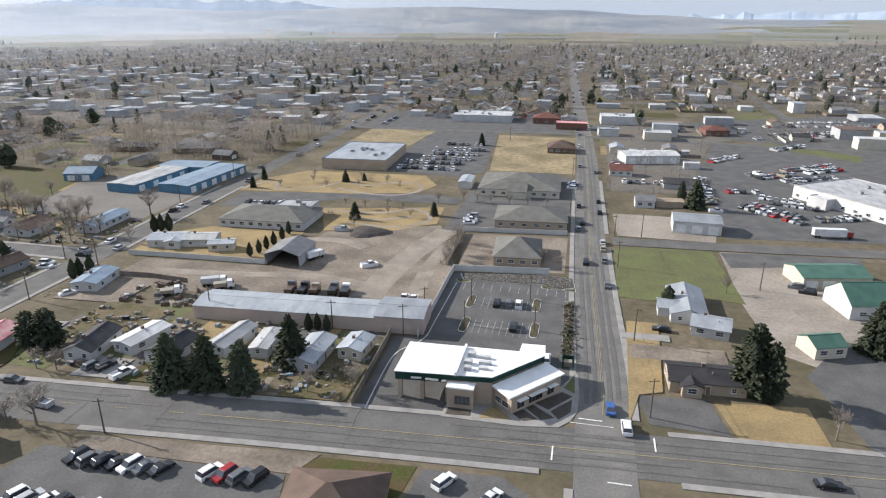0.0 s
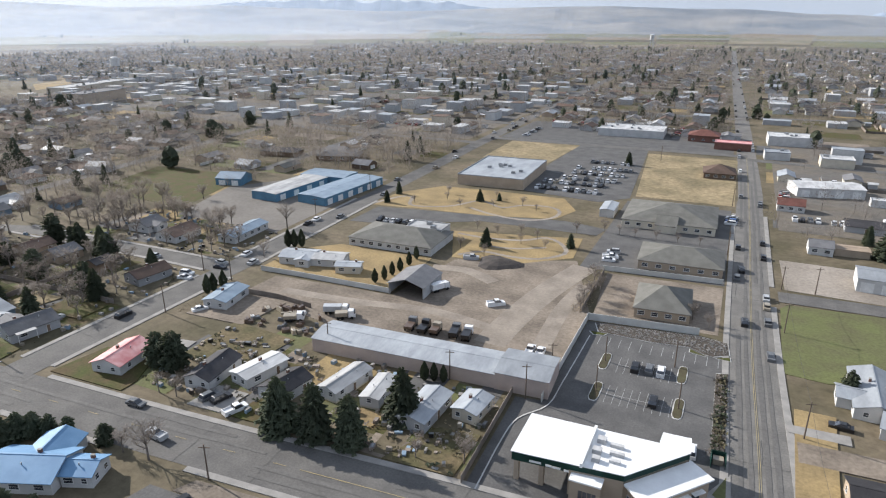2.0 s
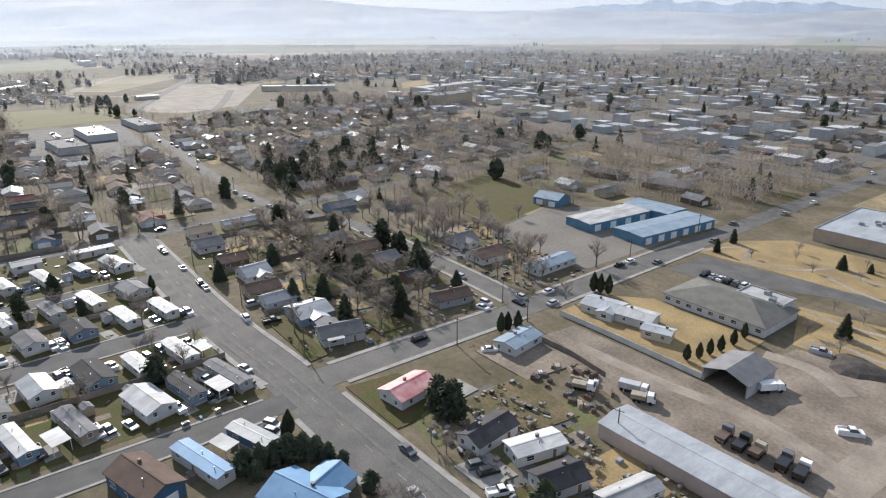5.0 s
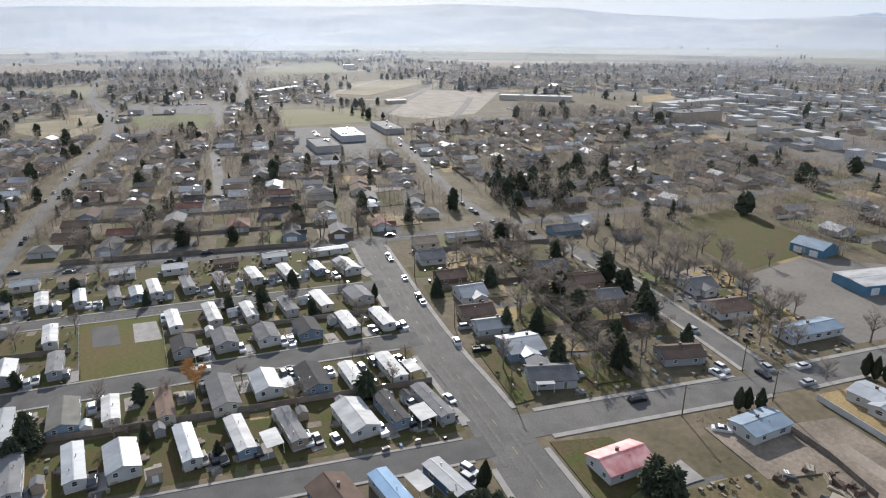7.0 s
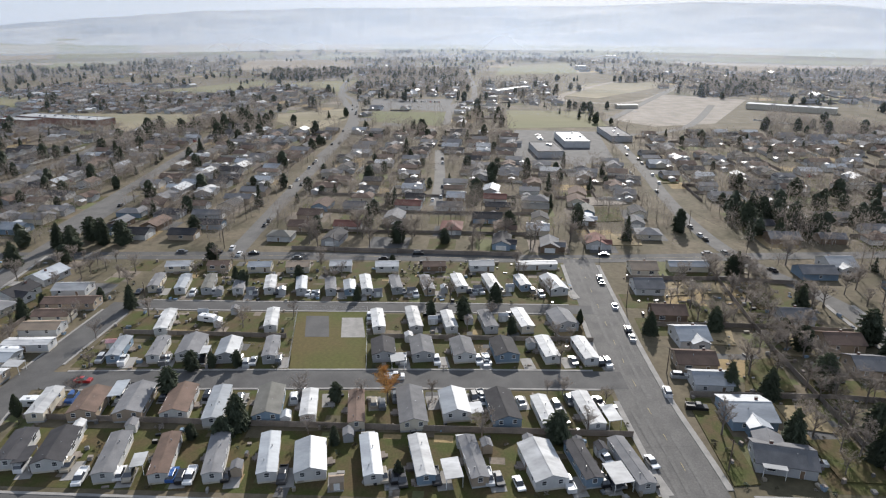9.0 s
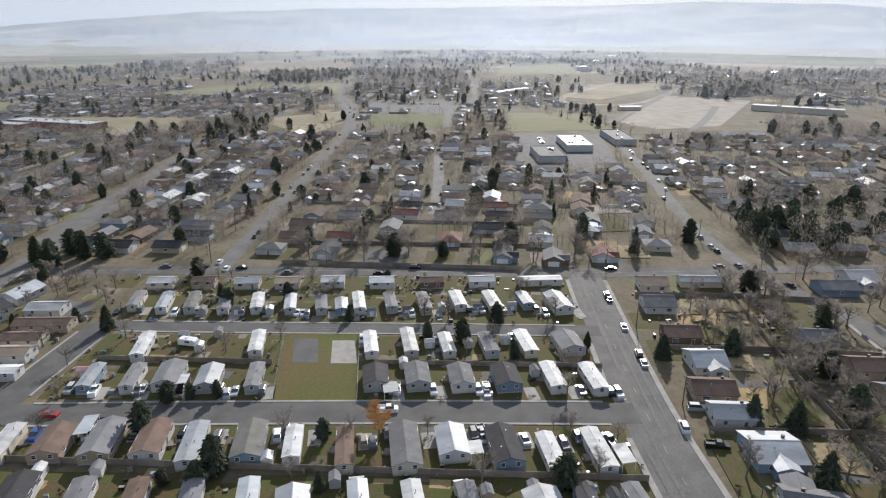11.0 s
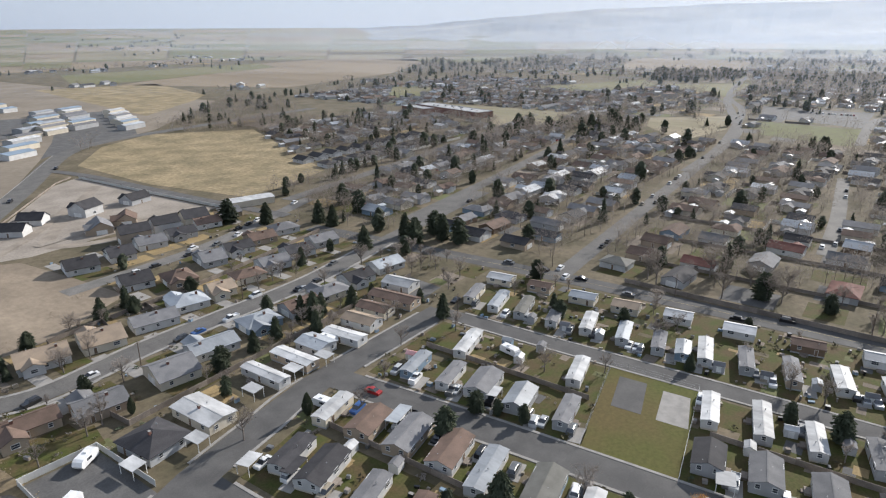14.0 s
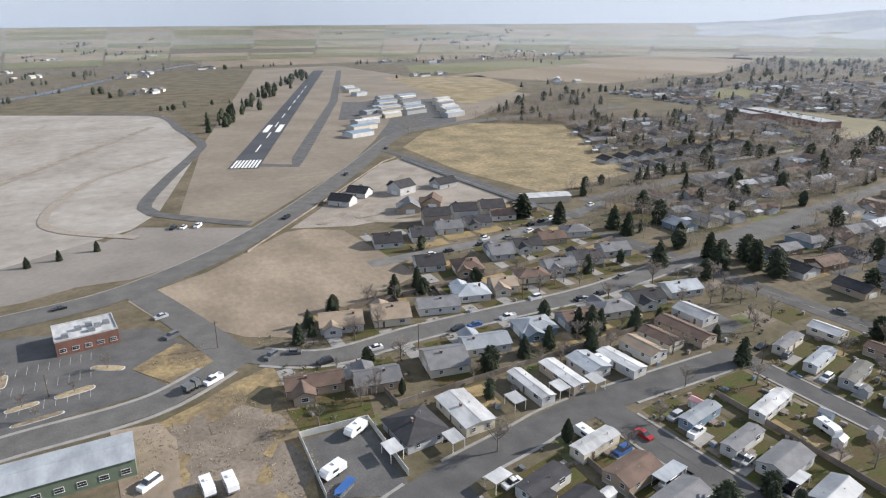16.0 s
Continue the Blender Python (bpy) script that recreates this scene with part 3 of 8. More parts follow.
lot("playground", [(-250.5, -19.3), (-251.3, 5), (-210, 12), (-208, -10.4)], GREENFIELD, 0.08, "green playground lawn")
lot("ball_court", [(-245.4, -15), (-245.9, -7.4), (-230.5, -3.6), (-230, -11.4)], PARK_ASPHALT, 0.11, "worn asphalt ball court")
lot("sand_pit", [(-244.9, -2.6), (-245.4, 4.4), (-231, 8), (-230.4, 0.2)], CONCRETE, 0.11, "pale sand pit")
lot("lot_dirt_west", [(-93, -209), (-101, -214), (-122, -225), (-162, -261), (-172, -262), (-187, -252), (-191, -223), (-195, -184), (-183, -178), (-162, -168), (-146, -168), (-141, -159), (-138, -154), (-125, -161), (-113, -177), (-101, -188)], PACKED, 0.07, "wide bare tan dirt lot with worn tracks")
lot("gravel_field", [(60, -1000), (8, -810), (-147, -720), (-155, -500), (-112, -325), (-98, -300), (-40, -262), (80, -240)], PALE_FIELD, 0.06, "pale bare gravel field")
lot("gravel_apron", [(-60, -225), (-76, -232), (-95, -231), (-120, -242), (-138, -259), (-150, -276), (-102, -302), (-86, -285), (-76, -300), (-30, -262), (-20, -222)], PACKED_GREY, 0.05, "grey-tan packed gravel pull-off beside the highway")
lot("airfield", [(-120, -310), (-150, -280), (-235, -385), (-300, -490), (-420, -540), (-600, -700), (-560, -1400), (-380, -1400), (-220, -760), (-160, -520)], AIR_GRASS, 0.04, "dry tan airfield grass")
lot("field_tan", [(-297, -432), (-345, -492), (-403, -520), (-475, -465), (-388, -280), (-312, -260), (-296, -338)], DRYFIELD, 0.05, "dry yellow field")
lot("apron_hangars", [(-292, -478), (-340, -512), (-398, -532), (-488, -712), (-420, -728), (-330, -545)], LOT, 0.09, "dark asphalt apron between the hangars")
lot("lot_commerce", [(96, 452), (64, 520), (250, 620), (420, 560), (420, 400), (195, 425), (160, 420)], LOT, 0.055, "wide grey asphalt lots of the shopping strip", False)
lot("development", [(-166, -266), (-187, -291), (-216, -330), (-259, -383), (-277, -393), (-282, -317), (-286, -262), (-193, -256)], GRAVEL, 0.05, "bare graded building plots")
lot("weed_lot", [(-96, -124), (-107, -129), (-116, -135), (-128, -140), (-129, -127), (-127, -101), (-124, -79), (-98, -92), (-98, -112)], WEEDS, 0.06, "weedy lot of dry straw-coloured grass")
for cx, cy, a, b, material in ((-108, -100, 9, 12, DIRT), (-116, -112, 8, 9, DIRT), (-121, -92, 5, 9, DIRT), (-112, -86, 6, 5, DIRT), (-104, -116, 6, 7, DIRT), (-122, -124, 5, 5, EARTH)):
    lot("bare_patch", [(cx + math.cos(k * 0.42) * a * (1 + 0.3 * math.sin(k * 2.3 + cx)), cy + math.sin(k * 0.42) * b * (1 + 0.3 * math.sin(k * 1.7 + cy))) for k in range(15)], material, 0.07 + 0.004 * (a % 5), "bare trampled patch in the weedy lot", False)
lot("weed_island", [(-92, -156), (-105, -167), (-114, -157), (-117, -149), (-114, -144), (-104, -139)], WEEDS, 0.1, "dry weeds on a traffic island")
lot("lot_red", [(-20, -205), (-62, -194), (-100, -182), (-108, -166), (-92, -156), (-101, -141), (-60, -136), (-20, -130)], LOT, 0.04, "dark cracked asphalt car park")
lot("lawn_house", [(-126, -115), (-147, -111.5), (-145, -102), (-127, -103)], LAWN, 0.08, "shaded green lawn behind a brown house", False)
lot("yard_rv", [(-126, -101.5), (-142.4, -100.7), (-142.4, -72), (-125.5, -79.5)], LOT, 0.09, "fenced asphalt yard with trailers")
lot("drive_green", [(-86, -126), (-97, -124.5), (-100, -115), (-99, -92), (-88, -92)], PACKED, 0.08, "pale gravel drive")
lot("lot_park_office", [(-248, -92), (-268, -94), (-270, -112), (-246, -108)], LOT, 0.05, "asphalt lot in the mobile home park")
lot("field_far_green", [(-699, -1338), (-1182, -1335), (-1104, -1185), (-723, -1076), (-602, -1082)], FARM_GREEN, 0.05, "pale green far field")
lot("field_far_brown", [(-653, -1030), (-723, -1070), (-1104, -1180), (-1182, -1330), (-1822, -1364), (-1418, -1002), (-1104, -832), (-779, -770)], FARM_TAN, 0.05, "tan ploughed far field")
lot("field_air", [(-532, -1057), (-700, -1006), (-640, -780), (-590, -730), (-470, -640), (-480, -720)], DRYFIELD, 0.05, "dry golden grass beside the airfield")
lot("lot_far_hall", [(-505, 66), (-520, 140), (-668, 150), (-672, 72)], LOT, 0.05, "asphalt lot round a white hall")
for pts, material, label in (
        ([(-884, -643), (-905, -567), (-794, -516), (-753, -539)], FARM_GREEN, "olive far field"), ([(-738, -473), (-765, -267), (-638, -243), (-630, -300), (-683, -323), (-705, -413)], FARM_DRY, "dry far field behind a school"),
        ([(-982, -467), (-1228, -360), (-1112, -292), (-962, -354)], FARM_GREEN, "olive far field"),
        ([(-1169, -304), (-1247, -190), (-1026, -175), (-1108, -278)], FARM_GREEN, "olive far field"), ([(-766, -188), (-822, -126), (-729, -103), (-643, -119), (-708, -171)], FARM_DRY, "dry far field"),
        ([(-938, -112), (-938, 0), (-806, -1), (-840, -96)], LOT, "grey far car park"), ([(-800, -84), (-796, 0), (-691, 2), (-715, -74)], GRASS, "green far playing field"),
        ([(-823, 68), (-823, 172), (-700, 165), (-681, 66)], FARM_GREEN, "green far playing field"), ([(-1012, 148), (-1221, 220), (-1258, 359), (-1146, 322), (-971, 198)], FARM_DRY, "dry rodeo arena field"),
        ([(-749, 182), (-1034, 300), (-970, 398), (-733, 280), (-705, 212)], GRAVEL, "pale far gravel lot"), ([(-857, 573), (-888, 653), (-798, 581), (-788, 530)], DRYGRASS, "dry far lot"),
        ([(-1400, 60), (-1700, 80), (-1900, 260), (-1480, 240)], FARM_GREEN, "far green field"), ([(-1500, -520), (-1960, -640), (-1940, -330), (-1480, -260)], FARM_TAN, "far tan field")):
    lot("field_far", pts, material, 0.05, label)
road([(-524, -79), (-655, -84), (-739, -96), (-851, -127), (-1003, -168), (-1124, -172), (-1330, -190)], 9.0, "pale far road winding to the fields")
road([(-700, 5), (-865, 4), (-998, 28), (-1572, -2)], 8.0, "pale straight far road")
road([(-742, 172), (-1000, 285), (-1208, 376)], 9.0, "grey far track beside the arena")
g = Geo()
ribbon(g, smooth_line(oval(-1100, 262, 205, 62, 155, 20) + oval(-1100, 262, 205, 62, 155, 20)[:1], 20), -5, 5, 0.12)
tagged(part("arena_track", g, GRAVEL), "pale oval track round the arena", "track", kind="structure")
lot("field_far_n3", [(-1500, 600), (-2600, 500), (-2700, 1600), (-1700, 1500)], FARM_TAN, 0.05, "far tan plain")
lot("field_far_n4", [(-900, 2000), (600, 2000), (900, 3600), (-1600, 3600)], FARM_TAN, 0.05, "far tan plain")
lot("field_far_n5", [(-1500, -900), (-2600, -700), (-2800, -2600), (-1400, -2200)], FARM_GREEN, 0.05, "far green plain")
lot("field_far_n6", [(-300, -1500), (-1200, -1500), (-1500, -3200), (-300, -3200)], FARM_TAN, 0.05, "far tan plain")
g = Geo()
ribbon(g, [(-171, -412), (-484, -1283)], -10.2, 10.2, 0.14)
line = [(-171, -412), (-484, -1283)]
way = (Vector(line[1]) - Vector(line[0])).normalized()
side = Vector((-way.y, way.x))
for k in range(-4, 4):
    c = Vector(line[0]) + way * 16 + side * (k * 2.3 + 1.1)
    ribbon(g, [tuple(c - way * 13), tuple(c + way * 13)], -0.7, 0.7, 0.16, 1)
for k in range(9):
    c = Vector(line[0]) + way * (60 + 62 * k)
    ribbon(g, [tuple(c), tuple(c + way * 30)], -0.5, 0.5, 0.16, 1)
for k in (-1, 1):
    c = Vector(line[0]) + way * 175 + side * 5.5 * k
    ribbon(g, [tuple(c - way * 22), tuple(c + way * 22)], -2.4, 2.4, 0.16, 1)
tagged(part("runway", g, [RUNWAY, WHITE_PAINT]), "dark asphalt runway with white threshold bars", "runway", kind="structure")
g = Geo()
ribbon(g, [(-180, -422), (-205, -405), (-214, -430), (-345, -755), (-520, -1262)], -5, 5, 0.12)
g.prism([(-300, -600), (-345, -590), (-395, -720), (-352, -742)], 0.0, 0.13)
tagged(part("taxiway", g, LOT), "grey asphalt taxiway and apron", "taxiway", kind="structure")


# ---- houses ----
def window_mesh(w, h):
    g = Geo()
    g.box(0, 0.0, 0, w, 0.08, h, 0)
    g.box(0, -0.05, 0.09, w - 0.18, 0.05, h - 0.18, 1)
    g.box(0, -0.08, h / 2 - 0.03, w - 0.18, 0.02, 0.06, 0)
    g.box(0, -0.07, -0.05, w + 0.12, 0.1, 0.06, 0)
    return g.mesh("window", [TRIM, GLASS])


def door_mesh():
    g = Geo()
    g.box(0, 0, 0, 1.05, 0.08, 2.1, 0)
    g.box(0, -0.05, 0.05, 0.85, 0.06, 1.95, 1)
    g.box(0.3, -0.1, 0.95, 0.08, 0.06, 0.1, 0)
    return g.mesh("door", [TRIM, WALLS["brown"]])


WIN, WIN_WIDE, DOOR = window_mesh(1.1, 1.15), window_mesh(1.9, 1.25), door_mesh()
g = Geo()
g.box(0, 0, 0, 4.6, 0.08, 2.15, 0)
for k in range(4):
    g.box(0, -0.05, 0.06 + 0.52 * k, 4.4, 0.05, 0.46, 0)
GARAGE = g.mesh("garage_door", [TRIM])


ROOF_OF = {}


def gable_parts(top, L, W, eave, ridge, wall, roof, over=0.4, thick=0.16, base=0.0, at=None, skirt=None):
    """Walls and a pitched roof over a rectangle, ridge along x."""
    g = Geo()
    prof = [(-W / 2, base), (W / 2, base), (W / 2, eave), (0, ridge), (-W / 2, eave)]
    g.hull([(-L / 2, y, z) for y, z in prof], [(L / 2, y, z) for y, z in prof])
    w = part("wall", g, wall, top, at=at)
    g = Geo()
    slope = (ridge - eave) / (W / 2)
    for s in (-1, 1):
        y0, z0 = s * (W / 2 + over), eave - slope * over
        a = [(-L / 2 - over, 0, ridge + 0.02), (L / 2 + over, 0, ridge + 0.02), (L / 2 + over, y0, z0 + 0.02), (-L / 2 - over, y0, z0 + 0.02)]
        if s > 0:
            a = a[::-1]
        g.hull(a, [(x, y, z + thick) for x, y, z in a])
    g.box(0, 0, ridge + thick - 0.02, L + 2 * over, 0.3, 0.07)
    ROOF_OF.setdefault(top.name, part("roof", g, roof, top, at=at))
    return w


def hip_parts(top, L, W, eave, ridge, wall, roof, over=0.5, at=None):
    g = Geo()
    g.box(0, 0, 0, L, W, eave)
    part("wall", g, wall, top, at=at)
    g = Geo()
    a, b = L / 2 + over, W / 2 + over
    r = max(0.4, a - b)
    low = [(-a, -b, eave), (a, -b, eave), (a, b, eave), (-a, b, eave)]
    g.hull([(x, y, z - 0.14) for x, y, z in low], low)
    p, q = (-r, 0, ridge), (r, 0, ridge)
    g.face([low[0], low[1], q, p])
    g.face([low[1], low[2], q])
    g.face([low[2], low[3], p, q])
    g.face([low[3], low[0], p])
    ROOF_OF.setdefault(top.name, part("roof", g, roof, top, at=at))


def flat_parts(top, L, W, hgt, wall, roof, at=None, parapet=0.35):
    g = Geo()
    g.box(0, 0, 0, L, W, hgt)
    part("wall", g, wall, top, at=at)
    g = Geo()
    g.box(0, 0, hgt, L + 0.1, W + 0.1, 0.12)
    for x, y, sx, sy in ((0, W / 2 - 0.1, L + 0.1, 0.25), (0, 0.1 - W / 2, L + 0.1, 0.25), (L / 2 - 0.1, 0, 0.25, W - 0.4), (0.1 - L / 2, 0, 0.25, W - 0.4)):
        g.box(x, y, hgt + 0.12, sx, sy, parapet)
    ROOF_OF.setdefault(top.name, part("roof", g, roof, top, at=at))


def openings(top, L, W, sill=1.0, seed=0, garage=False, rich=True):
    r = random.Random(seed)
    def put(me, name, x, y, z, turn):
        part(name, me, None, top, at=pose(x, y, z, 0, 0, turn))
    n = max(2, int(L / 4.2)) if rich else 1
    doorside = r.choice((-1, 1))
    for s, turn in ((-1, 0), (1, 180)):
        for i in range(n):
            x = -L / 2 + L * (i + 0.5) / n
            if s == doorside and i == n // 2:
                put(DOOR, "door", x, s * (W / 2 + 0.03), 0.25 if sill > 1.2 else 0.05, turn)
            else:
                put(WIN_WIDE if r.random() < 0.3 else WIN, "window", x, s * (W / 2 + 0.03), sill, turn)
    for s, turn in ((1, 90), (-1, -90)):
        if garage and s == 1 and W > 6:
            put(GARAGE, "garage_door", s * (L / 2 + 0.03), 0, 0.02, turn)
        elif rich:
            for y in ((-W / 4, W / 4) if W > 5.5 else (0,)):
                put(WIN, "window", s * (L / 2 + 0.03), y, sill, turn)


def vent(top, x, y, z):
    g = Geo()
    g.tube((0, 0, -0.3), (0, 0, 0.35), 0.09, 0.09, 6)
    g.tube((0, 0, 0.35), (0, 0, 0.5), 0.16, 0.1, 6)
    part("roof_vent", g, STEEL, ROOF_OF.get(top.name, top), at=pose(x, y, z))


ROOF_WORDS = {"white": "white coated metal", "metal": "pale grey metal", "grey": "grey shingle", "dark": "dark grey shingle", "brown": "brown shingle", "tan": "tan shingle",
              "blue": "bright blue metal", "steel": "steel-blue metal", "red": "faded red metal", "green": "dark green metal", "sage": "grey-green shingle", "rust": "rust-brown shingle"}
WALL_WORDS = {"white": "white", "cream": "cream", "grey": "grey", "tan": "tan", "brown": "brown", "blue": "blue-grey", "navy": "dark blue", "pink": "pinkish block", "brick": "red brick",
              "steel": "blue metal", "green": "green", "forest": "green"}


def mobile_home(x, y, turn, L, W, roof="white", wall="white", seed=0, plain=False):
    wide = W > 5.5
    t = thing("mobile_home", pose(x, y, 0, 0, 0, turn), f"{'double-wide' if wide else 'single-wide'} mobile home, {WALL_WORDS[wall]} siding, {ROOF_WORDS[roof]} roof", "mobile home", "mobile homes of the park")
    eave = 2.68
    gable_parts(t, L, W, eave, eave + (W * 0.17 if wide else 0.42), WALLS[wall], ROOFS[roof], 0.22, 0.1, 0.5)
    g = Geo()
    g.box(0, 0, 0, L - 0.1, W - 0.1, 0.52)
    part("skirting", g, WALLS["cream" if wall == "white" else "grey"], t)
    openings(t, L, W, 1.55, seed, False, not plain)
    r = random.Random(seed + 5)
    vent(t, r.uniform(-0.35, 0.1) * L, W * 0.16, eave + 0.45)
    vent(t, r.uniform(0.12, 0.4) * L, -W * 0.18, eave + 0.42)
    g = Geo()
    s = r.choice((-1, 1))
    px = r.uniform(-0.2, 0.2) * L
    g.box(px, s * (W / 2 + 0.75), 0, 2.4, 1.3, 0.62)
    porch = part("porch", g, WOODFENCE, t)
    g = Geo()
    g.box(px, s * (W / 2 + 1.7), 0, 1.2, 0.6, 0.3)
    part("porch_step", g, WOODFENCE, porch)
    take(x, y, max(W, L * 0.45) * 0.8)
    return t


def house(x, y, turn, L, W, roof="grey", wall="white", hip=False, wing=None, seed=0, eave=2.7, pitch=0.42, garage=True, plain=False, group=""):
    """wing: (x, y, L, W) of a cross gable in the house's own frame."""
    t = thing("house", pose(x, y, 0, 0, 0, turn), f"single-storey house with {WALL_WORDS[wall]} walls and a {ROOF_WORDS[roof]} roof", "house", group)
    rise = eave + W / 2 * pitch
    if hip:
        hip_parts(t, L, W, eave, rise, WALLS[wall], ROOFS[roof])
    else:
        gable_parts(t, L, W, eave, rise, WALLS[wall], ROOFS[roof])
    openings(t, L, W, 1.0, seed, garage, not plain)
    if wing:
        wx, wy, wl, ww = wing
        gable_parts(t, wl, ww, eave - 0.05, eave + ww / 2 * pitch, WALLS[wall], ROOFS[roof], at=pose(wx, wy, 0, 0, 0, 90))
        part("window", WIN_WIDE, None, t, at=pose(wx, wy - wl / 2 - 0.03, 1.0) if wy < 0 else pose(wx, wy + wl / 2 + 0.03, 1.0, 0, 0, 180))
    if not plain:
        r = random.Random(seed + 3)
        g = Geo()
        cx = r.uniform(-0.3, 0.3) * L
        g.box(cx, W * 0.12, rise - W * 0.12 * pitch - 0.4, 0.7, 0.5, 1.3)
        chimney = part("chimney", g, WALLS["brick"], t)
        g = Geo()
        g.box(cx, W * 0.12, rise - W * 0.12 * pitch + 0.9, 0.8, 0.6, 0.1)
        part("chimney_cap", g, CONCRETE, chimney)
        vent(t, -cx * 0.6 + 0.8, -W * 0.2, rise - W * 0.2 * pitch + 0.2)
    take(x, y, max(W, L * 0.5) * 0.85)
    return t


def shed(x, y, turn, L=3.0, W=2.4, roof="grey", wall="white", hgt=2.1):
    t = thing("garden_shed", pose(x, y, 0, 0, 0, turn), f"small {WALL_WORDS[wall]} garden shed with a {ROOF_WORDS[roof]} roof", "shed")
    gable_parts(t, L, W, hgt, hgt + 0.6, WALLS[wall], ROOFS[roof], 0.15, 0.08)
    g = Geo()
    g.box(0, -W / 2 - 0.03, 0.03, 1.3, 0.06, 1.8)
    part("door", g, TRIM, t)
    take(x, y, 2)
    return t


def carport(x, y, turn, L=6.0, W=4.0, roof="white", hgt=2.6):
    t = thing("carport", pose(x, y, 0, 0, 0, turn), f"open carport with a {ROOF_WORDS[roof]} roof on posts", "carport")
    g = Geo()
    g.hull([(-L / 2, -W / 2, hgt), (L / 2, -W / 2, hgt), (L / 2, W / 2, hgt + 0.2), (-L / 2, W / 2, hgt + 0.2)],
           [(-L / 2, -W / 2, hgt + 0.14), (L / 2, -W / 2, hgt + 0.14), (L / 2, W / 2, hgt + 0.34), (-L / 2, W / 2, hgt + 0.34)])
    part("roof", g, ROOFS[roof], t)
    for sx in (-1, 1):
        for sy in (-1, 1):
            g = Geo()
            g.box(sx * (L / 2 - 0.2), sy * (W / 2 - 0.2), 0, 0.12, 0.12, hgt + (0.1 if sy < 0 else 0.15))
            part("post", g, TRIM, t)
    take(x, y, 3)
    return t


# ---- vehicles ----
CARS = {}


def car_prototype(kind, paint, wheels=True):
    L, W, H = {"suv": (4.8, 1.9, 1.75), "sedan": (4.7, 1.82, 1.45), "pickup": (5.7, 2.0, 1.85), "van": (5.3, 2.0, 2.0)}[kind]
    words = {"suv": "sport utility car", "sedan": "saloon car", "pickup": "pickup truck", "van": "van"}[kind]
    t = thing("car" if kind != "pickup" else "pickup_truck", pose(0, 0, -60), f"{paint} {words} parked on the ground", "car" if kind != "pickup" else "pickup", "parked vehicles")
    bonnet = 0.56 * H
    g = Geo()
    low, w2 = 0.28 if wheels else 0.0, W / 2
    side = [(-L / 2, low), (L / 2 - 0.1, low), (L / 2, 0.55), (L / 2 - 0.15, bonnet - 0.06), (L / 2 - 1.1, bonnet), (-L / 2 + 0.05, bonnet + 0.04), (-L / 2, 0.7)]
    g.hull([(x, -w2, z) for x, z in side][::-1], [(x, w2, z) for x, z in side][::-1])
    if kind == "pickup":
        c0, c1, r0, r1 = -0.55, 1.75, -0.35, 1.0
        bed = Geo()
        o, i = w2 - 0.02, w2 - 0.16
        bed.prism([(-0.6, -o), (-0.6, -i), (-L / 2 + 0.18, -i), (-L / 2 + 0.18, i), (-0.6, i), (-0.6, o), (-L / 2 + 0.04, o), (-L / 2 + 0.04, -o)][::-1], bonnet, bonnet + 0.32)
        part("cargo_bed", bed, PAINT[paint], t)
    elif kind == "sedan":
        c0, c1, r0, r1 = -1.75, 1.25, -0.95, 0.35
    else:
        c0, c1, r0, r1 = -L / 2 + 0.12, 1.35, -L / 2 + 0.5, 0.6
    roofw = w2 - 0.22
    top = Geo()
    top.hull([(r0, -roofw, H - 0.06), (r1, -roofw, H - 0.06), (r1, roofw, H - 0.06), (r0, roofw, H - 0.06)],
             [(r0 + 0.12, -roofw + 0.12, H), (r1 - 0.12, -roofw + 0.12, H), (r1 - 0.12, roofw - 0.12, H), (r0 + 0.12, roofw - 0.12, H)])
    part("body", g, PAINT[paint], t)
    part("roof", top, PAINT[paint], t)
    g = Geo()
    lw = w2 - 0.06
    g.hull([(c0, -lw, bonnet - 0.02), (c1, -lw, bonnet - 0.02), (c1, lw, bonnet - 0.02), (c0, lw, bonnet - 0.02)],
           [(r0, -roofw, H - 0.06), (r1, -roofw, H - 0.06), (r1, roofw, H - 0.06), (r0, roofw, H - 0.06)])
    part("glazing", g, GLASS, t)
    for x in (-L / 2 + 0.95, L / 2 - 0.95) if wheels else ():
        for y in (-1, 1):
            g = Geo()
            g.tube((x, y * (w2 - 0.2), 0.34), (x, y * (w2 + 0.02), 0.34), 0.34, 0.34, 12)
            g.tube((x, y * (w2 + 0.02), 0.34), (x, y * (w2 + 0.03), 0.34), 0.19, 0.19, 8, 1)
            part("wheel", g, [TYRE, RIM], t)
    return t


def car(x, y, turn, kind="suv", paint="white"):
    key = (kind, paint, math.hypot(x + 60, y - 30) < 130)
    if key not in CARS:
        CARS[key] = car_prototype(*key)
        CARS[key].matrix_basis = pose(x, y, 0.09, 0, 0, turn)
        return CARS[key]
    return copy_thing(CARS[key], pose(x, y, 0.09, 0, 0, turn))


def car_row(x, y, turn, dx, dy, paints, seed=0, kinds=("suv", "sedan", "suv", "pickup")):
    """Cars side by side; a blank in paints leaves a gap."""
    r = random.Random(seed)
    short = {"w": "white", "k": "black", "g": "grey", "s": "silver", "r": "red", "b": "blue", "t": "tan"}
    for i, c in enumerate(paints):
        if c in short:
            car(x + dx * i + r.uniform(-0.1, 0.1), y + dy * i + r.uniform(-0.2, 0.2), turn + r.uniform(-2, 2) + r.choice((0, 180)), r.choice(kinds), short[c])


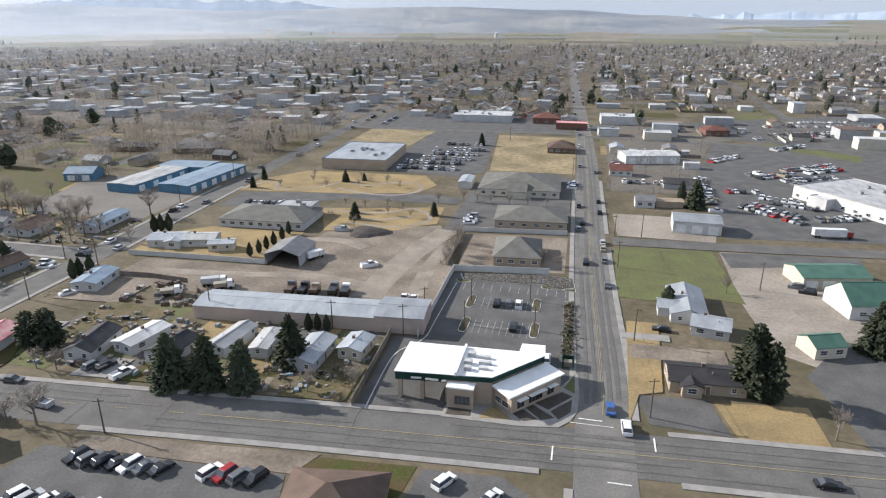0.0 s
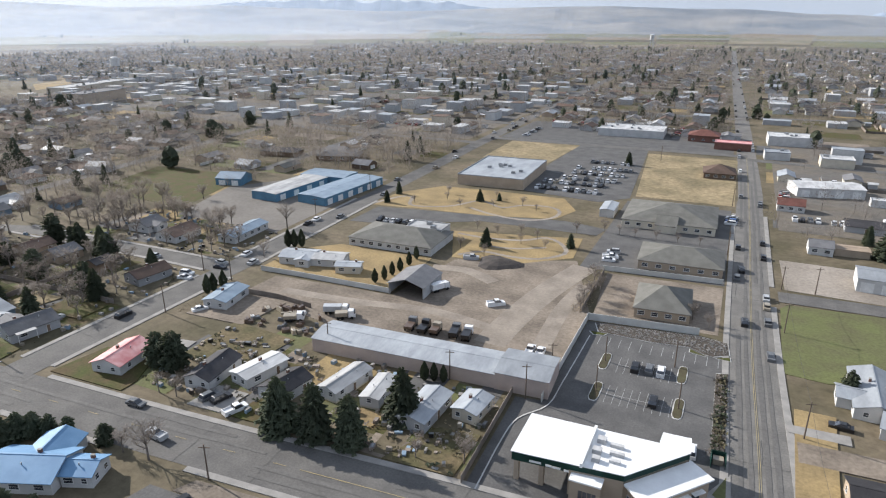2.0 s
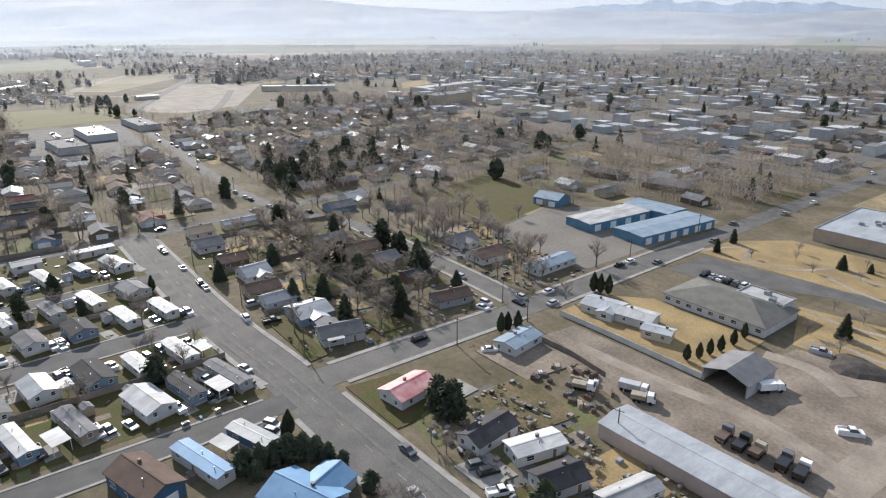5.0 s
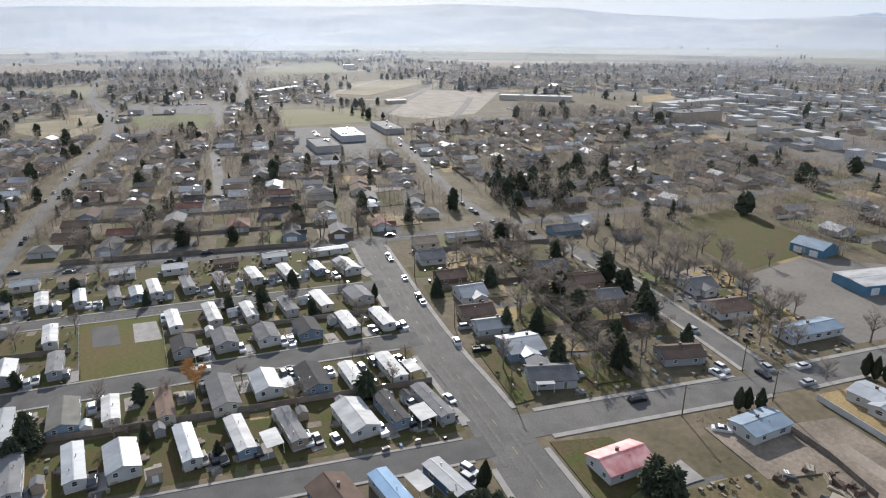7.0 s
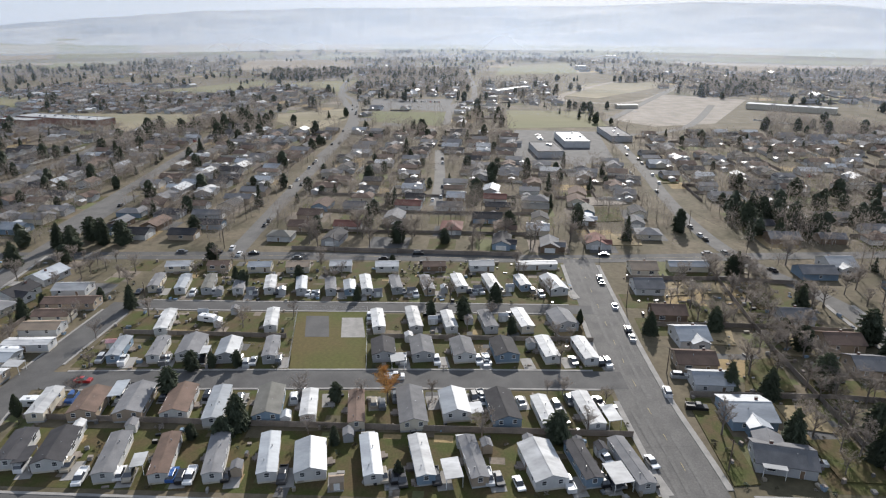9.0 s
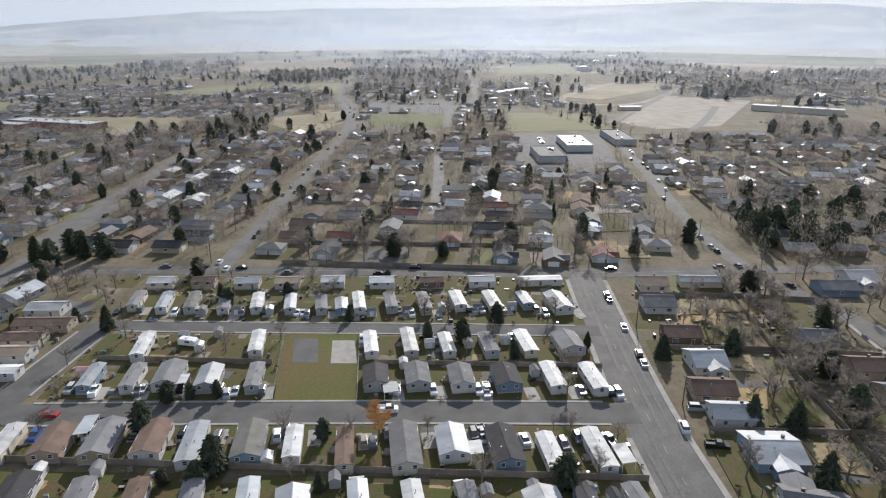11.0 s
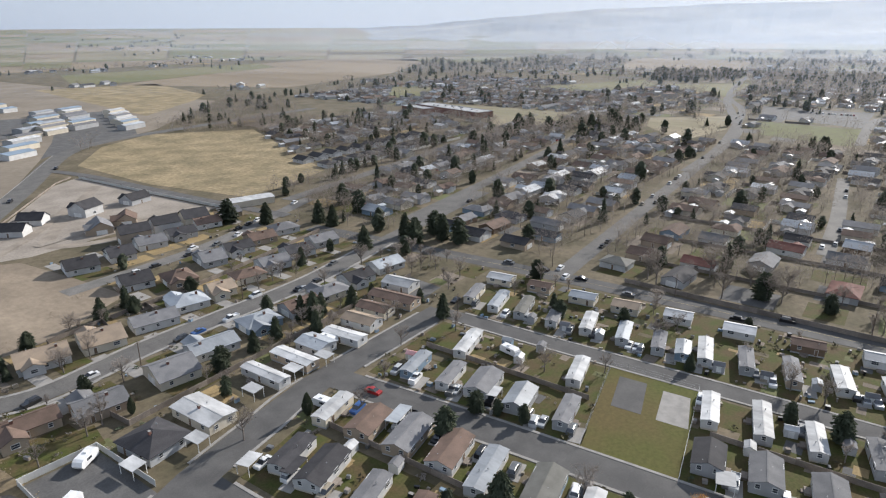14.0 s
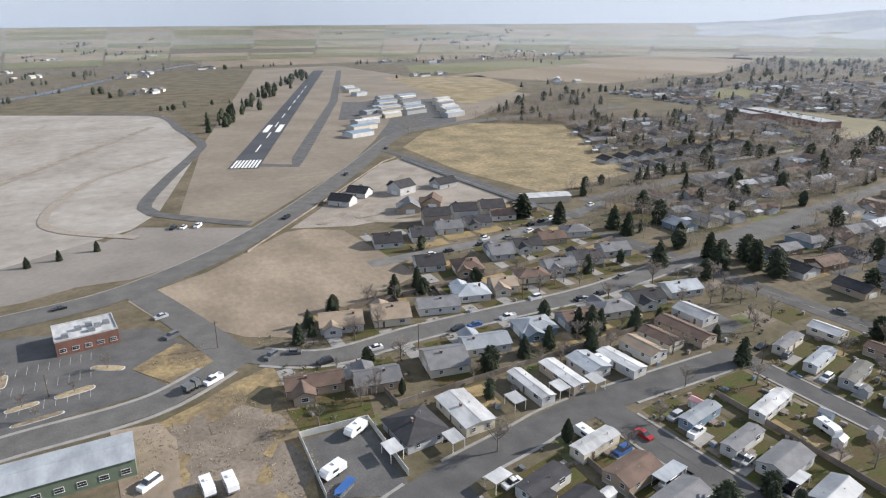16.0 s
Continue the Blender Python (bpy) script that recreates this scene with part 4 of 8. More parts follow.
# ---- trees ----
def bare_tree_meshes(seed, hgt, spread, twigs=1.0):
    r = random.Random(seed)
    trunk, crown = Geo(), Geo()
    top = hgt * 0.32
    rad = hgt * 0.02
    trunk.tube((0, 0, -0.2), (0.1, 0, top), rad * 1.3, rad, 7)
    trunk.tube((0.1, 0, top), (0.0, 0.15, hgt * 0.75), rad, rad * 0.25, 5)
    limbs = []
    for i in range(9):
        z = top * r.uniform(0.75, 1.0) + (hgt * 0.36) * (i / 9)
        a = i * 2.4 + r.uniform(-0.4, 0.4)
        l = spread * r.uniform(0.7, 1.05) * (1 - 0.35 * i / 9)
        up = r.uniform(0.75, 1.35)
        p = Vector((0.08, 0.05, z))
        q = p + Vector((math.cos(a) * l * 0.55, math.sin(a) * l * 0.55, l * up * 0.55))
        e = q + Vector((math.cos(a + 0.3) * l * 0.45, math.sin(a + 0.3) * l * 0.45, l * up * 0.55))
        trunk.tube(p, q, rad * 0.55, rad * 0.32, 4)
        crown.tube(q, e, rad * 0.32, rad * 0.08, 3)
        limbs += [(p, q), (q, e), (q, e)]
    limbs.append((Vector((0, 0, hgt * 0.5)), Vector((0, 0.1, hgt * 0.8))))
    twig = []
    for k in range(int(150 * twigs)):
        p, q = r.choice(limbs)
        s = p.lerp(q, r.uniform(0.2, 1.0))
        d = Vector((r.uniform(-1, 1), r.uniform(-1, 1), r.uniform(-0.1, 1.1))).normalized()
        e = s + d * spread * r.uniform(0.22, 0.5)
        if e.z > hgt:
            e.z = hgt - r.uniform(0, 0.5)
        crown.tube(s, e, rad * 0.14, 0, 3)
        twig.append((s, e))
    for k in range(int(950 * twigs)):
        p, q = r.choice(twig)
        s = p.lerp(q, r.uniform(0.15, 1.0))
        d = Vector((r.uniform(-1, 1), r.uniform(-1, 1), r.uniform(-0.4, 1.0))).normalized()
        w = d.orthogonal().normalized() * 0.04
        crown.face([s - w, s + w, s + d * spread * r.uniform(0.12, 0.3)])
    return trunk.mesh("trunk", BARK), crown


def conifer_meshes(seed, hgt, spread, rounded=False):
    r = random.Random(seed)
    trunk, crown = Geo(), Geo()
    trunk.tube((0, 0, -0.2), (0, 0, hgt * 0.97), hgt * 0.016, 0.02, 6)
    tiers = int(hgt * 3.2)
    for i in range(tiers):
        f = i / tiers
        z = hgt * (0.06 + 0.92 * f)
        reach = spread * (1 - f ** 2.1) ** 0.8 * r.uniform(0.72, 1.12) + 0.15
        if rounded:
            reach = spread * math.sqrt(max(0.03, 1 - (1.7 * f - 0.7) ** 2)) * r.uniform(0.8, 1.1)
        n = max(6, int(15 * (1 - f) + 6))
        for k in range(n):
            a = 2 * math.pi * (k + r.random()) / n
            l = reach * r.uniform(0.55, 1.12) * (1 + 0.2 * math.sin(3 * a + seed + 5 * f) if rounded else 1.0)
            droop = r.uniform(0.0, 0.4)
            c, s = math.cos(a), math.sin(a)
            base = Vector((c * 0.08, s * 0.08, z))
            tip = Vector((c * l, s * l, z - l * droop + r.uniform(-0.1, 0.2)))
            w = l * r.uniform(0.11, 0.22) + 0.09
            mid = base.lerp(tip, 0.6)
            left, right = mid + Vector((-s * w, c * w, -0.2)), mid + Vector((s * w, -c * w, -0.2))
            crown.face([base, left, tip])
            crown.face([base, tip, right])
            crown.face([mid + Vector((0, 0, 0.35)), tip + Vector((-s * w * 0.9, c * w * 0.9, -0.25)), tip + Vector((s * w * 0.8, -c * w * 0.8, -0.15))])
            crown.face([mid + Vector((-s * w, c * w, 0.3)), tip + Vector((c * 0.2, s * 0.2, 0.1)), mid + Vector((s * w * 0.6, -c * w * 0.6, -0.5))])
    return trunk.mesh("trunk", BARK), crown


def column_meshes(seed, hgt, spread):
    r = random.Random(seed)
    trunk, crown = Geo(), Geo()
    trunk.tube((0, 0, -0.2), (0, 0, hgt * 0.8), 0.1, 0.03, 5)
    for k in range(620):
        f = r.random() ** 0.9
        z = hgt * (0.04 + 0.9 * f)
        reach = spread * min(1, (f + 0.12) * 3) * (1 - max(0, f - 0.55) * 1.9) * r.uniform(0.55, 1.0)
        a = r.uniform(0, 2 * math.pi)
        c, s = math.cos(a), math.sin(a)
        p = Vector((c * reach, s * reach, z))
        w, l = r.uniform(0.12, 0.25), r.uniform(0.35, 0.7)
        crown.face([p + Vector((-s * w, c * w, 0)), p + Vector((s * w, -c * w, 0)), p + Vector((c * 0.08, s * 0.08, l))])
        crown.face([p + Vector((-c * 0.3, -s * 0.3, -0.1)), p + Vector((c * 0.1, s * 0.1, l * 0.3)), p + Vector((0, 0, l * 0.9))])
    return trunk.mesh("trunk", BARK), crown


def tree_kind(name, label, meshes, material, category):
    trunk, crown = meshes
    return name, label, category, trunk, crown.mesh("crown", material)


BARE = [tree_kind("bare_tree", "leafless grey-brown broadleaf tree in winter", bare_tree_meshes(10 + i, 10, 3.6 + 0.3 * i), TWIG, "tree") for i in range(4)]
TALL = [tree_kind("bare_tree", "tall leafless cottonwood with grey upright limbs", bare_tree_meshes(30 + i, 10, 2.7, 1.1), TWIG, "tree") for i in range(2)]
WILLOWS = [tree_kind("willow_tree", "leafless willow with orange twigs", bare_tree_meshes(50, 10, 4.2, 2.4), WILLOW, "tree")]
CONIFER = [tree_kind("spruce_tree", "dark green spruce with drooping boughs", conifer_meshes(60 + i, 10, 2.5 + 0.3 * i), NEEDLE, "tree") for i in range(3)]
PINE = [tree_kind("pine_tree", "broad dark green pine tree", conifer_meshes(70 + i, 10, 2.8 + 0.4 * i, True), NEEDLE, "tree") for i in range(3)]
SPIRE = [tree_kind("spruce_tree", "tall narrow dark spruce with dense boughs", conifer_meshes(91, 10, 2.2, True), NEEDLE, "tree")]
COLUMN = [tree_kind("columnar_evergreen", "narrow dark green columnar evergreen", column_meshes(80 + i, 5, 1.05), NEEDLE, "tree") for i in range(2)]
PLANT = random.Random(5)


def tree(kinds, x, y, hgt, full=10.0, group="", ground=0.0):
    name, label, category, trunk, crown = PLANT.choice(kinds)
    t = thing(name, pose(x, y, ground, 0, 0, PLANT.uniform(0, 360)), label, category, group)
    s = hgt / full
    t.scale = (s * PLANT.uniform(0.9, 1.1), s * PLANT.uniform(0.9, 1.1), s)
    part("trunk", trunk, None, t)
    part("crown", crown, None, t)
    take(x, y, 1.2)
    return t


# ---- mobile home park ----
ROW_A = [(-166.9, -61.3, 5.0, 12, "dark", "white"), (-167.3, -51.9, 6.7, 12.8, "dark", "white"), (-165.8, -37.8, 4.6, 15.2, "grey", "white"), (-166.4, -25.9, 4.2, 15, "brown", "white"),
         (-167.2, -14.3, 4.2, 14.6, "grey", "white"), (-168.3, -2.6, 4.2, 14.8, "metal", "white"), (-167.7, 7.1, 6.8, 11.4, "metal", "white"), (-169.2, 20.5, 4.0, 14.8, "metal", "white"),
         (-169.8, 31.9, 4.0, 14.8, "white", "blue"), (-170.1, 43.5, 3.8, 15, "grey", "tan"), (-169.7, 59.0, 7.4, 13.6, "white", "white"), (-170.8, 68.1, 4.0, 13.5, "dark", "blue"),
         (-171.3, 78.7, 3.8, 16.4, "grey", "grey")]
ROW_B = [(-185.1, -66.8, 4.2, 12.5, "white", "cream"), (-185.8, -55.4, 7.0, 11.5, "brown", "tan"), (-187.6, -44.2, 6.9, 13.8, "grey", "tan"), (-188.3, -32.7, 6.7, 13, "brown", "white"),
         (-187.6, -22.4, 4.6, 15.3, "metal", "white"), (-189.2, -9.4, 6.8, 13.7, "sage", "blue"), (-189.1, 1.1, 3.8, 12, "white", "white"), (-188.3, 13.5, 3.9, 14.6, "brown", "cream"),
         (-189.8, 27.4, 6.7, 15.9, "grey", "cream"), (-192.1, 38.2, 6.9, 11, "metal", "white"), (-191.3, 50.5, 6.9, 13.6, "dark", "blue"), (-190.2, 61.1, 3.9, 12.4, "white", "white"),
         (-191.7, 72.2, 4.2, 14.6, "white", "white")]
ROW_C = [(-215.1, -63.8, 3.8, 12.5, "metal", "blue"), (-215.9, -52.1, 3.8, 12.5, "grey", "white"), (-217.7, -42.5, 7.0, 12, "grey", "white"), (-217.0, -30.8, 6.2, 11, "metal", "grey"),
         (-218.4, -18.3, 3.9, 12.8, "grey", "grey"), (-220.5, 15.4, 6.8, 10, "dark", "grey"), (-221.9, 26.9, 6.6, 11, "grey", "grey"), (-222.0, 39.2, 6.5, 10.8, "grey", "white"),
         (-222.9, 51.7, 7.0, 10.8, "dark", "blue"), (-224.3, 64.7, 4.3, 13.2, "white", "white"), (-224.2, 75.9, 4.2, 13.8, "white", "white")]
ROW_D = [(-234.5, -58.9, 3.9, 15, "white", "white"), (-238.5, -24.6, 3.9, 13.8, "white", "white"), (-240.3, 10.5, 3.9, 13.8, "white", "white"), (-242.3, 22.2, 4.0, 15.6, "white", "grey"),
         (-241.3, 34.0, 3.7, 12.5, "white", "white"), (-242.5, 46.7, 4.2, 12.6, "grey", "grey"), (-244.2, 58.2, 4.2, 14, "white", "cream"), (-245.1, 71.4, 7.6, 11, "grey", "grey")]
ROW_E = [(-267.7, -78.5, 3.7, 13.2, "grey", "cream"), (-267.0, -67.9, 3.7, 14.3, "metal", "white"), (-267.7, -58.1, 3.8, 14.5, "sage", "grey"), (-265.4, -45.8, 3.8, 9, "grey", "white"),
         (-268.8, -34.9, 3.9, 13.2, "white", "white"), (-268.8, -23, 3.8, 12.8, "metal", "grey"), (-268.9, -12.0, 3.8, 12, "grey", "grey"), (-268.1, -4.6, 4.2, 9.5, "metal", "blue"),
         (-271.4, 0.9, 3.9, 14.5, "white", "white"), (-272.5, 12.0, 3.8, 13, "grey", "grey"), (-272.7, 23.9, 3.8, 14.3, "grey", "tan"), (-275.6, 35.8, 4.2, 13, "white", "white"),
         (-276.1, 48.0, 4.2, 13.6, "white", "white"), (-277.5, 59.8, 3.8, 10.5, "white", "blue"), (-276.0, 71.5, 6.6, 14, "metal", "white")]
ROW_F = [(-285.2, -77.8, 6.5, 9.5, "white", "cream"), (-287, -62.0, 6, 8.5, "brown", "tan"), (-287, -45.0, 6.4, 9, "metal", "cream"), (-288.3, -29.8, 7, 9, "tan", "cream"), (-290.7, -12.8, 6.8, 8.6, "white", "white"),
         (-291.3, 6.0, 6.6, 9.2, "white", "white"), (-292.5, 25.0, 6, 9, "brown", "brown"), (-294.8, 44.1, 6.6, 9.8, "metal", "white")]
k = 0
for rows, turn in ((ROW_A, 14), (ROW_B, 11), (ROW_C, 11), (ROW_D, 13), (ROW_E, 14), (ROW_F, 98)):
    for x, y, w, l, roof, wall in rows:
        mobile_home(x, y, turn, l, w, roof, wall, k)
        k += 1
mobile_home(-297, 66.5, 97, 16.5, 4.4, "white", "white", 90)
for x, y, l, w, roof, wall in ((-259, -106, 12, 8, "white", "white"), (-247, -99, 18, 7, "brown", "tan"), (-236.5, -98.5, 12, 6.5, "brown", "cream"), (-227, -96, 12, 7, "tan", "white"), (-216, -93, 14, 5, "white", "white")):
    mobile_home(x, y, 96, l, w, roof, wall, int(-x))
for x, y, turn, l, w, roof in ((-165.5, 39.0, 14, 7, 4, "white"), (-166.5, 75.0, 14, 7, 4.5, "white"), (-214, 20.5, 14, 5, 4, "white"), (-192, -51, 11, 8, 3.5, "metal"),
                               (-189.5, 77.5, 11, 7, 3.4, "white"), (-214.5, -37.2, 11, 5, 3, "white"), (-189.5, 43.8, 11, 5, 3.2, "white"), (-163.5, -30.5, 14, 5, 3, "white"), (-163.5, -57, 14, 6, 3.5, "dark")):
    carport(x, y, turn, l, w, roof)
for x, y, roof, wall in ((-184, -3.5, "metal", "white"), (-177, 18.5, "white", "white"), (-178, -40, "grey", "white"), (-176.5, -52.5, "white", "white"), (-178, 13.5, "grey", "grey"), (-177.5, 41, "white", "white"),
                         (-176, 46.5, "grey", "tan"), (-178, 56.5, "grey", "grey"), (-178, 78, "grey", "white"), (-176.5, 73, "dark", "grey"), (-164, -8.5, "grey", "tan"), (-230, 22, "white", "white"),
                         (-243, 28.5, "white", "white"), (-244, 40.5, "grey", "white"), (-247, 52, "white", "white"), (-228, 60, "grey", "white"), (-243, -50, "white", "blue"), (-246, -40, "grey", "grey"),
                         (-236, -42, "metal", "white"), (-219, -68.5, "red", "cream"), (-262, -52, "grey", "grey"), (-263, -40.5, "grey", "grey"), (-264, -29, "metal", "grey"), (-265, 6.5, "grey", "grey"),
                         (-267, 18.5, "grey", "grey"), (-270, 30.5, "metal", "grey"), (-271, 43, "grey", "grey"), (-273, 55, "metal", "grey"), (-161, 14.5, "tan", "tan"), (-178, 68, "grey", "grey")):
    shed(x, y, 12 + 90 * (int(x) % 2), roof=roof, wall=wall)
SEEDCAR = random.Random(8)
for rows, off, d in ((ROW_A, 4.6, 4.5), (ROW_B, -4.8, -5.0), (ROW_C, 5.0, 4.6), (ROW_E, 5.2, 4.5)):
    for x, y, w, l, roof, wall in rows:
        for j in range(SEEDCAR.choice((0, 1, 1, 2))):
            px, py = x + d + SEEDCAR.uniform(-0.6, 0.6) + j * 0.5, y + (w / 2 + 1.6 + j * 2.3)
            car(px, py, 12 + SEEDCAR.choice((0, 180)) + SEEDCAR.uniform(-4, 4), SEEDCAR.choice(("suv", "sedan", "pickup", "suv")), SEEDCAR.choice(("white", "white", "black", "grey", "silver", "black", "blue", "tan", "silver")))
for rows, dx in ((ROW_A, 5.5), (ROW_B, -6.0), (ROW_C, 5.0), (ROW_D, -5.5), (ROW_E, 6.0)):
    for x, y, w, l, roof, wall in rows[::2]:
        car(x + dx + SEEDCAR.uniform(-1, 1), y - w / 2 - 1.7, 12 + SEEDCAR.uniform(-5, 5), SEEDCAR.choice(("suv", "sedan", "pickup")), SEEDCAR.choice(("white", "black", "grey", "silver", "white", "black")))
# drives and lawns between the homes
for rows, near in ((ROW_A, 1), (ROW_B, -1), (ROW_C, 1), (ROW_E, 1)):
    for x, y, w, l, roof, wall in rows:
        g = Geo()
        g.box(x + near * 5.2, y + w / 2 + 2.2 + (1.2 if near > 0 else -0.4), -0.05, 6.5, 3.4, 0.13, 0, 12)
        tagged(part("drive", g, CONCRETE), "pale concrete parking pad beside a mobile home", "drive", kind="structure")
for pts, label in (([(-156, -66), (-177, -70), (-184, 82), (-160, 84)], "olive lawn strips between mobile homes"), ([(-181, -72), (-194, -74), (-204, 80), (-184.6, 82)], "olive lawn strips between mobile homes"),
                   ([(-206, -74), (-245, -76), (-252, 78), (-215, 80)], "olive and brown lawns of the park"), ([(-256, -78), (-296, -80), (-304, 78), (-262, 80)], "worn lawns of the park")):
    lot("lawn_park", pts, LAWN, 0.02, label, False)


# ---- halls, shops and offices ----
def hall(x, y, turn, L, W, eave, roof, wall, label, category="building", rise=1.2, flat=False, doors=0, hip=False, units=0, windows=0, name="hall"):
    t = thing(name, pose(x, y, 0, 0, 0, turn), label, category)
    if flat:
        flat_parts(t, L, W, eave, WALLS[wall], ROOFS[roof])
    elif hip:
        hip_parts(t, L, W, eave, eave + rise, WALLS[wall], ROOFS[roof])
    else:
        gable_parts(t, L, W, eave, eave + rise, WALLS[wall], ROOFS[roof], 0.25, 0.12)
    for i in range(doors):
        g = Geo()
        dx = -L / 2 + L * (i + 0.5) / doors
        g.box(dx, -W / 2 - 0.03, 0, min(3.6, L / doors * 0.7), 0.08, min(3.4, eave * 0.75))
        part("roller_door", g, TRIM, t)
    for i in range(windows):
        part("window", WIN_WIDE, None, t, at=pose(-L / 2 + L * (i + 0.5) / windows, -W / 2 - 0.03, 1.1))
        part("window", WIN_WIDE, None, t, at=pose(-L / 2 + L * (i + 0.5) / windows, W / 2 + 0.03, 1.1, 0, 0, 180))
    r = random.Random(int(x * 7 + y))
    for i in range(units):
        g = Geo()
        px, py = r.uniform(-0.38, 0.38) * L, r.uniform(-0.35, 0.35) * W
        zt = eave + (0.1 if flat else rise * (1 - abs(py) / (W / 2)))
        g.box(px, py, zt, 1.9, 1.6, 1.1)
        g.box(px, py, zt + 1.1, 1.3, 1.3, 0.12)
        part("roof_unit", g, STEEL, ROOF_OF.get(t.name, t))
    k = max(1, int(L / max(W, 1)))
    c, s = math.cos(radians(turn)), math.sin(radians(turn))
    for i in range(k):
        d = -L / 2 + L * (i + 0.5) / k
        take(x + c * d, y + s * d, W * 0.62)
    return t


hall(-73.5, 144.2, 3.5, 50, 10.8, 3.7, "metal", "pink", "long low block warehouse with a pale metal roof", "warehouse", 0.9)
hall(-43.0, 146.4, 3.5, 12.6, 12.0, 4.4, "metal", "pink", "taller end block of a warehouse with a metal roof", "warehouse", 0.7, doors=0)
hall(-118.5, 223, 2, 34, 21, 3.2, "sage", "white", "wide school building with a hipped grey roof", "school", 3.4, hip=True, windows=9)
hall(-112, 233, 2, 15, 9, 4.6, "white", "white", "flat white-roofed block behind a school", "school", flat=True, units=2)
hall(-205.5, 268, 87, 39, 15, 3.8, "white", "steel", "blue metal storage shed with a white low-pitched roof", "shed", 0.4, doors=4)
hall(-180.6, 276, 86, 47, 16, 3.8, "steel", "steel", "long blue metal storage shed with a steel-grey roof", "shed", 0.4, doors=6)
hall(-202, 296, 3, 26, 15, 3.7, "steel", "steel", "blue metal link shed behind two wings", "shed", 0.3)
hall(-120, 342, 3, 35, 50, 5.2, "metal", "tan", "large tan store with a pale flat metal roof", "store", flat=True, units=7)
hall(-28, 296, 2, 36, 33, 3.4, "sage", "cream", "wide office building with a hipped dark shingle roof", "office", 4.2, hip=True, windows=8)
hall(-28, 283, 2, 8, 14, 3.2, "sage", "cream", "gabled porch of an office", "office", 2.4)
hall(-54, 296, 92, 14, 6, 3.2, "metal", "white", "white service shed with a metal roof", "shed", 0.6)
hall(-18.5, 243.5, 3, 27, 20, 3.3, "sage", "tan", "low office with a dark hipped shingle roof", "office", 3.2, hip=True, windows=6)
hall(-19.3, 203, 4, 15, 19, 3.2, "sage", "tan", "brown hip-roofed office house", "office", 4.0, hip=True, windows=4)
hall(-14, 392, 4, 16, 16, 3.2, "brown", "brown", "brown hip-roofed house on a dry lot", "house", 3.6, hip=True, windows=4)
hall(119, 297, -56, 44, 36, 5.5, "white", "white", "large white car showroom with a flat roof", "showroom", flat=True, units=4, windows=8)
hall(100, 291, -56, 9, 8, 4.2, "white", "white", "white side block of a showroom", "showroom", flat=True)
hall(43, 247.3, -3, 17, 12.5, 4.4, "metal", "white", "pale metal shed with a low roof", "shed", 1.2, doors=3)
hall(74, 201, 12, 20, 12, 3.6, "green", "cream", "cream shed with a green metal roof", "shed", 1.6, doors=4)
hall(80, 182, 12, 20, 13, 4.0, "green", "white", "white hall with a steep green metal roof", "hall", 4.2, windows=3)
hall(-35, 76, 8, 16, 16, 3.0, "brown", "tan", "diner with a brown pyramid roof", "diner", 4.4, hip=True, windows=4)
hall(58.5, 153, 20, 8, 7, 3.0, "green", "cream", "cream house with a faded green roof", "house", 1.6, windows=2)
hall(79, 137, -62, 16, 9, 3.0, "metal", "white", "white block building with a metal roof", "building", flat=True, windows=4)
hall(35, 373, 14, 30, 16, 4.5, "white", "white", "white metal shop with a low roof", "shop", 1.0, doors=4)
hall(18.7, 335, 0, 11, 8, 3.0, "rust", "white", "white house with a rust-red roof", "house", 2.4, windows=3)
hall(46, 447, 0, 17, 14, 5, "white", "cream", "cream shop with a white roof", "shop", flat=True, units=2)
hall(15, 457, 3, 14, 12, 4.5, "metal", "white", "white shop by the long street", "shop", flat=True, units=2)
hall(26, 513, 3, 32, 20, 6, "white", "white", "wide white shop with a flat roof", "shop", flat=True, units=4)
hall(56, 358, 0, 8, 5, 3, "white", "white", "small white kiosk by the car lot", "kiosk", flat=True)
hall(86, 474, 10, 16, 14, 4, "rust", "brick", "red-roofed restaurant beside the car lots", "restaurant", 2.6, hip=True, windows=3)
hall(-80, 510, 2, 46, 28, 5, "white", "white", "white supermarket with a flat roof", "store", flat=True, units=6)
hall(-30, 505, 0, 20, 16, 4.5, "rust", "brick", "red-roofed restaurant by the street", "restaurant", 3.2, hip=True, windows=3)
hall(-10.5, 478, 0, 22, 10, 4.6, "red", "brick", "red filling station canopy block", "filling station", flat=True)
hall(26.5, 277.5, 0, 8, 8, 3, "grey", "white", "small white house with a grey roof", "house", 1.8, windows=2)
hall(36.5, 279, 2, 11, 6, 2.6, "tan", "tan", "low shed with a tan flat roof", "shed", 0.3)
hall(-605, 118, 4, 50, 21, 5, "white", "white", "large white flat-roofed hall", "hall", flat=True, units=4)
hall(-556, 92, 6, 42, 20, 4.6, "grey", "grey", "grey flat-roofed hall with vents", "hall", flat=True, units=4)
hall(-850, 405, 60, 96, 18, 6, "white", "cream", "long white school block", "school", flat=True, units=6)
hall(-680, -380, 76, 105, 22, 6, "white", "brick", "long low school with white roofs", "school", flat=True, units=8)
hall(-655, -410, 76, 40, 14, 7, "white", "brick", "school wing with a white roof", "school", flat=True)
hall(-615, 478, 100, 58, 26, 11, "grey", "tan", "brown three-storey hospital block", "hospital", flat=True, units=5, windows=10)
hall(-738, 566, 104, 112, 24, 6.5, "white", "cream", "low white-roofed hospital wing", "hospital", flat=True, units=5)
hall(-1052, 80, 146, 86, 13, 5, "white", "white", "long white-roofed stable block by the arena", "stable", 1.2)
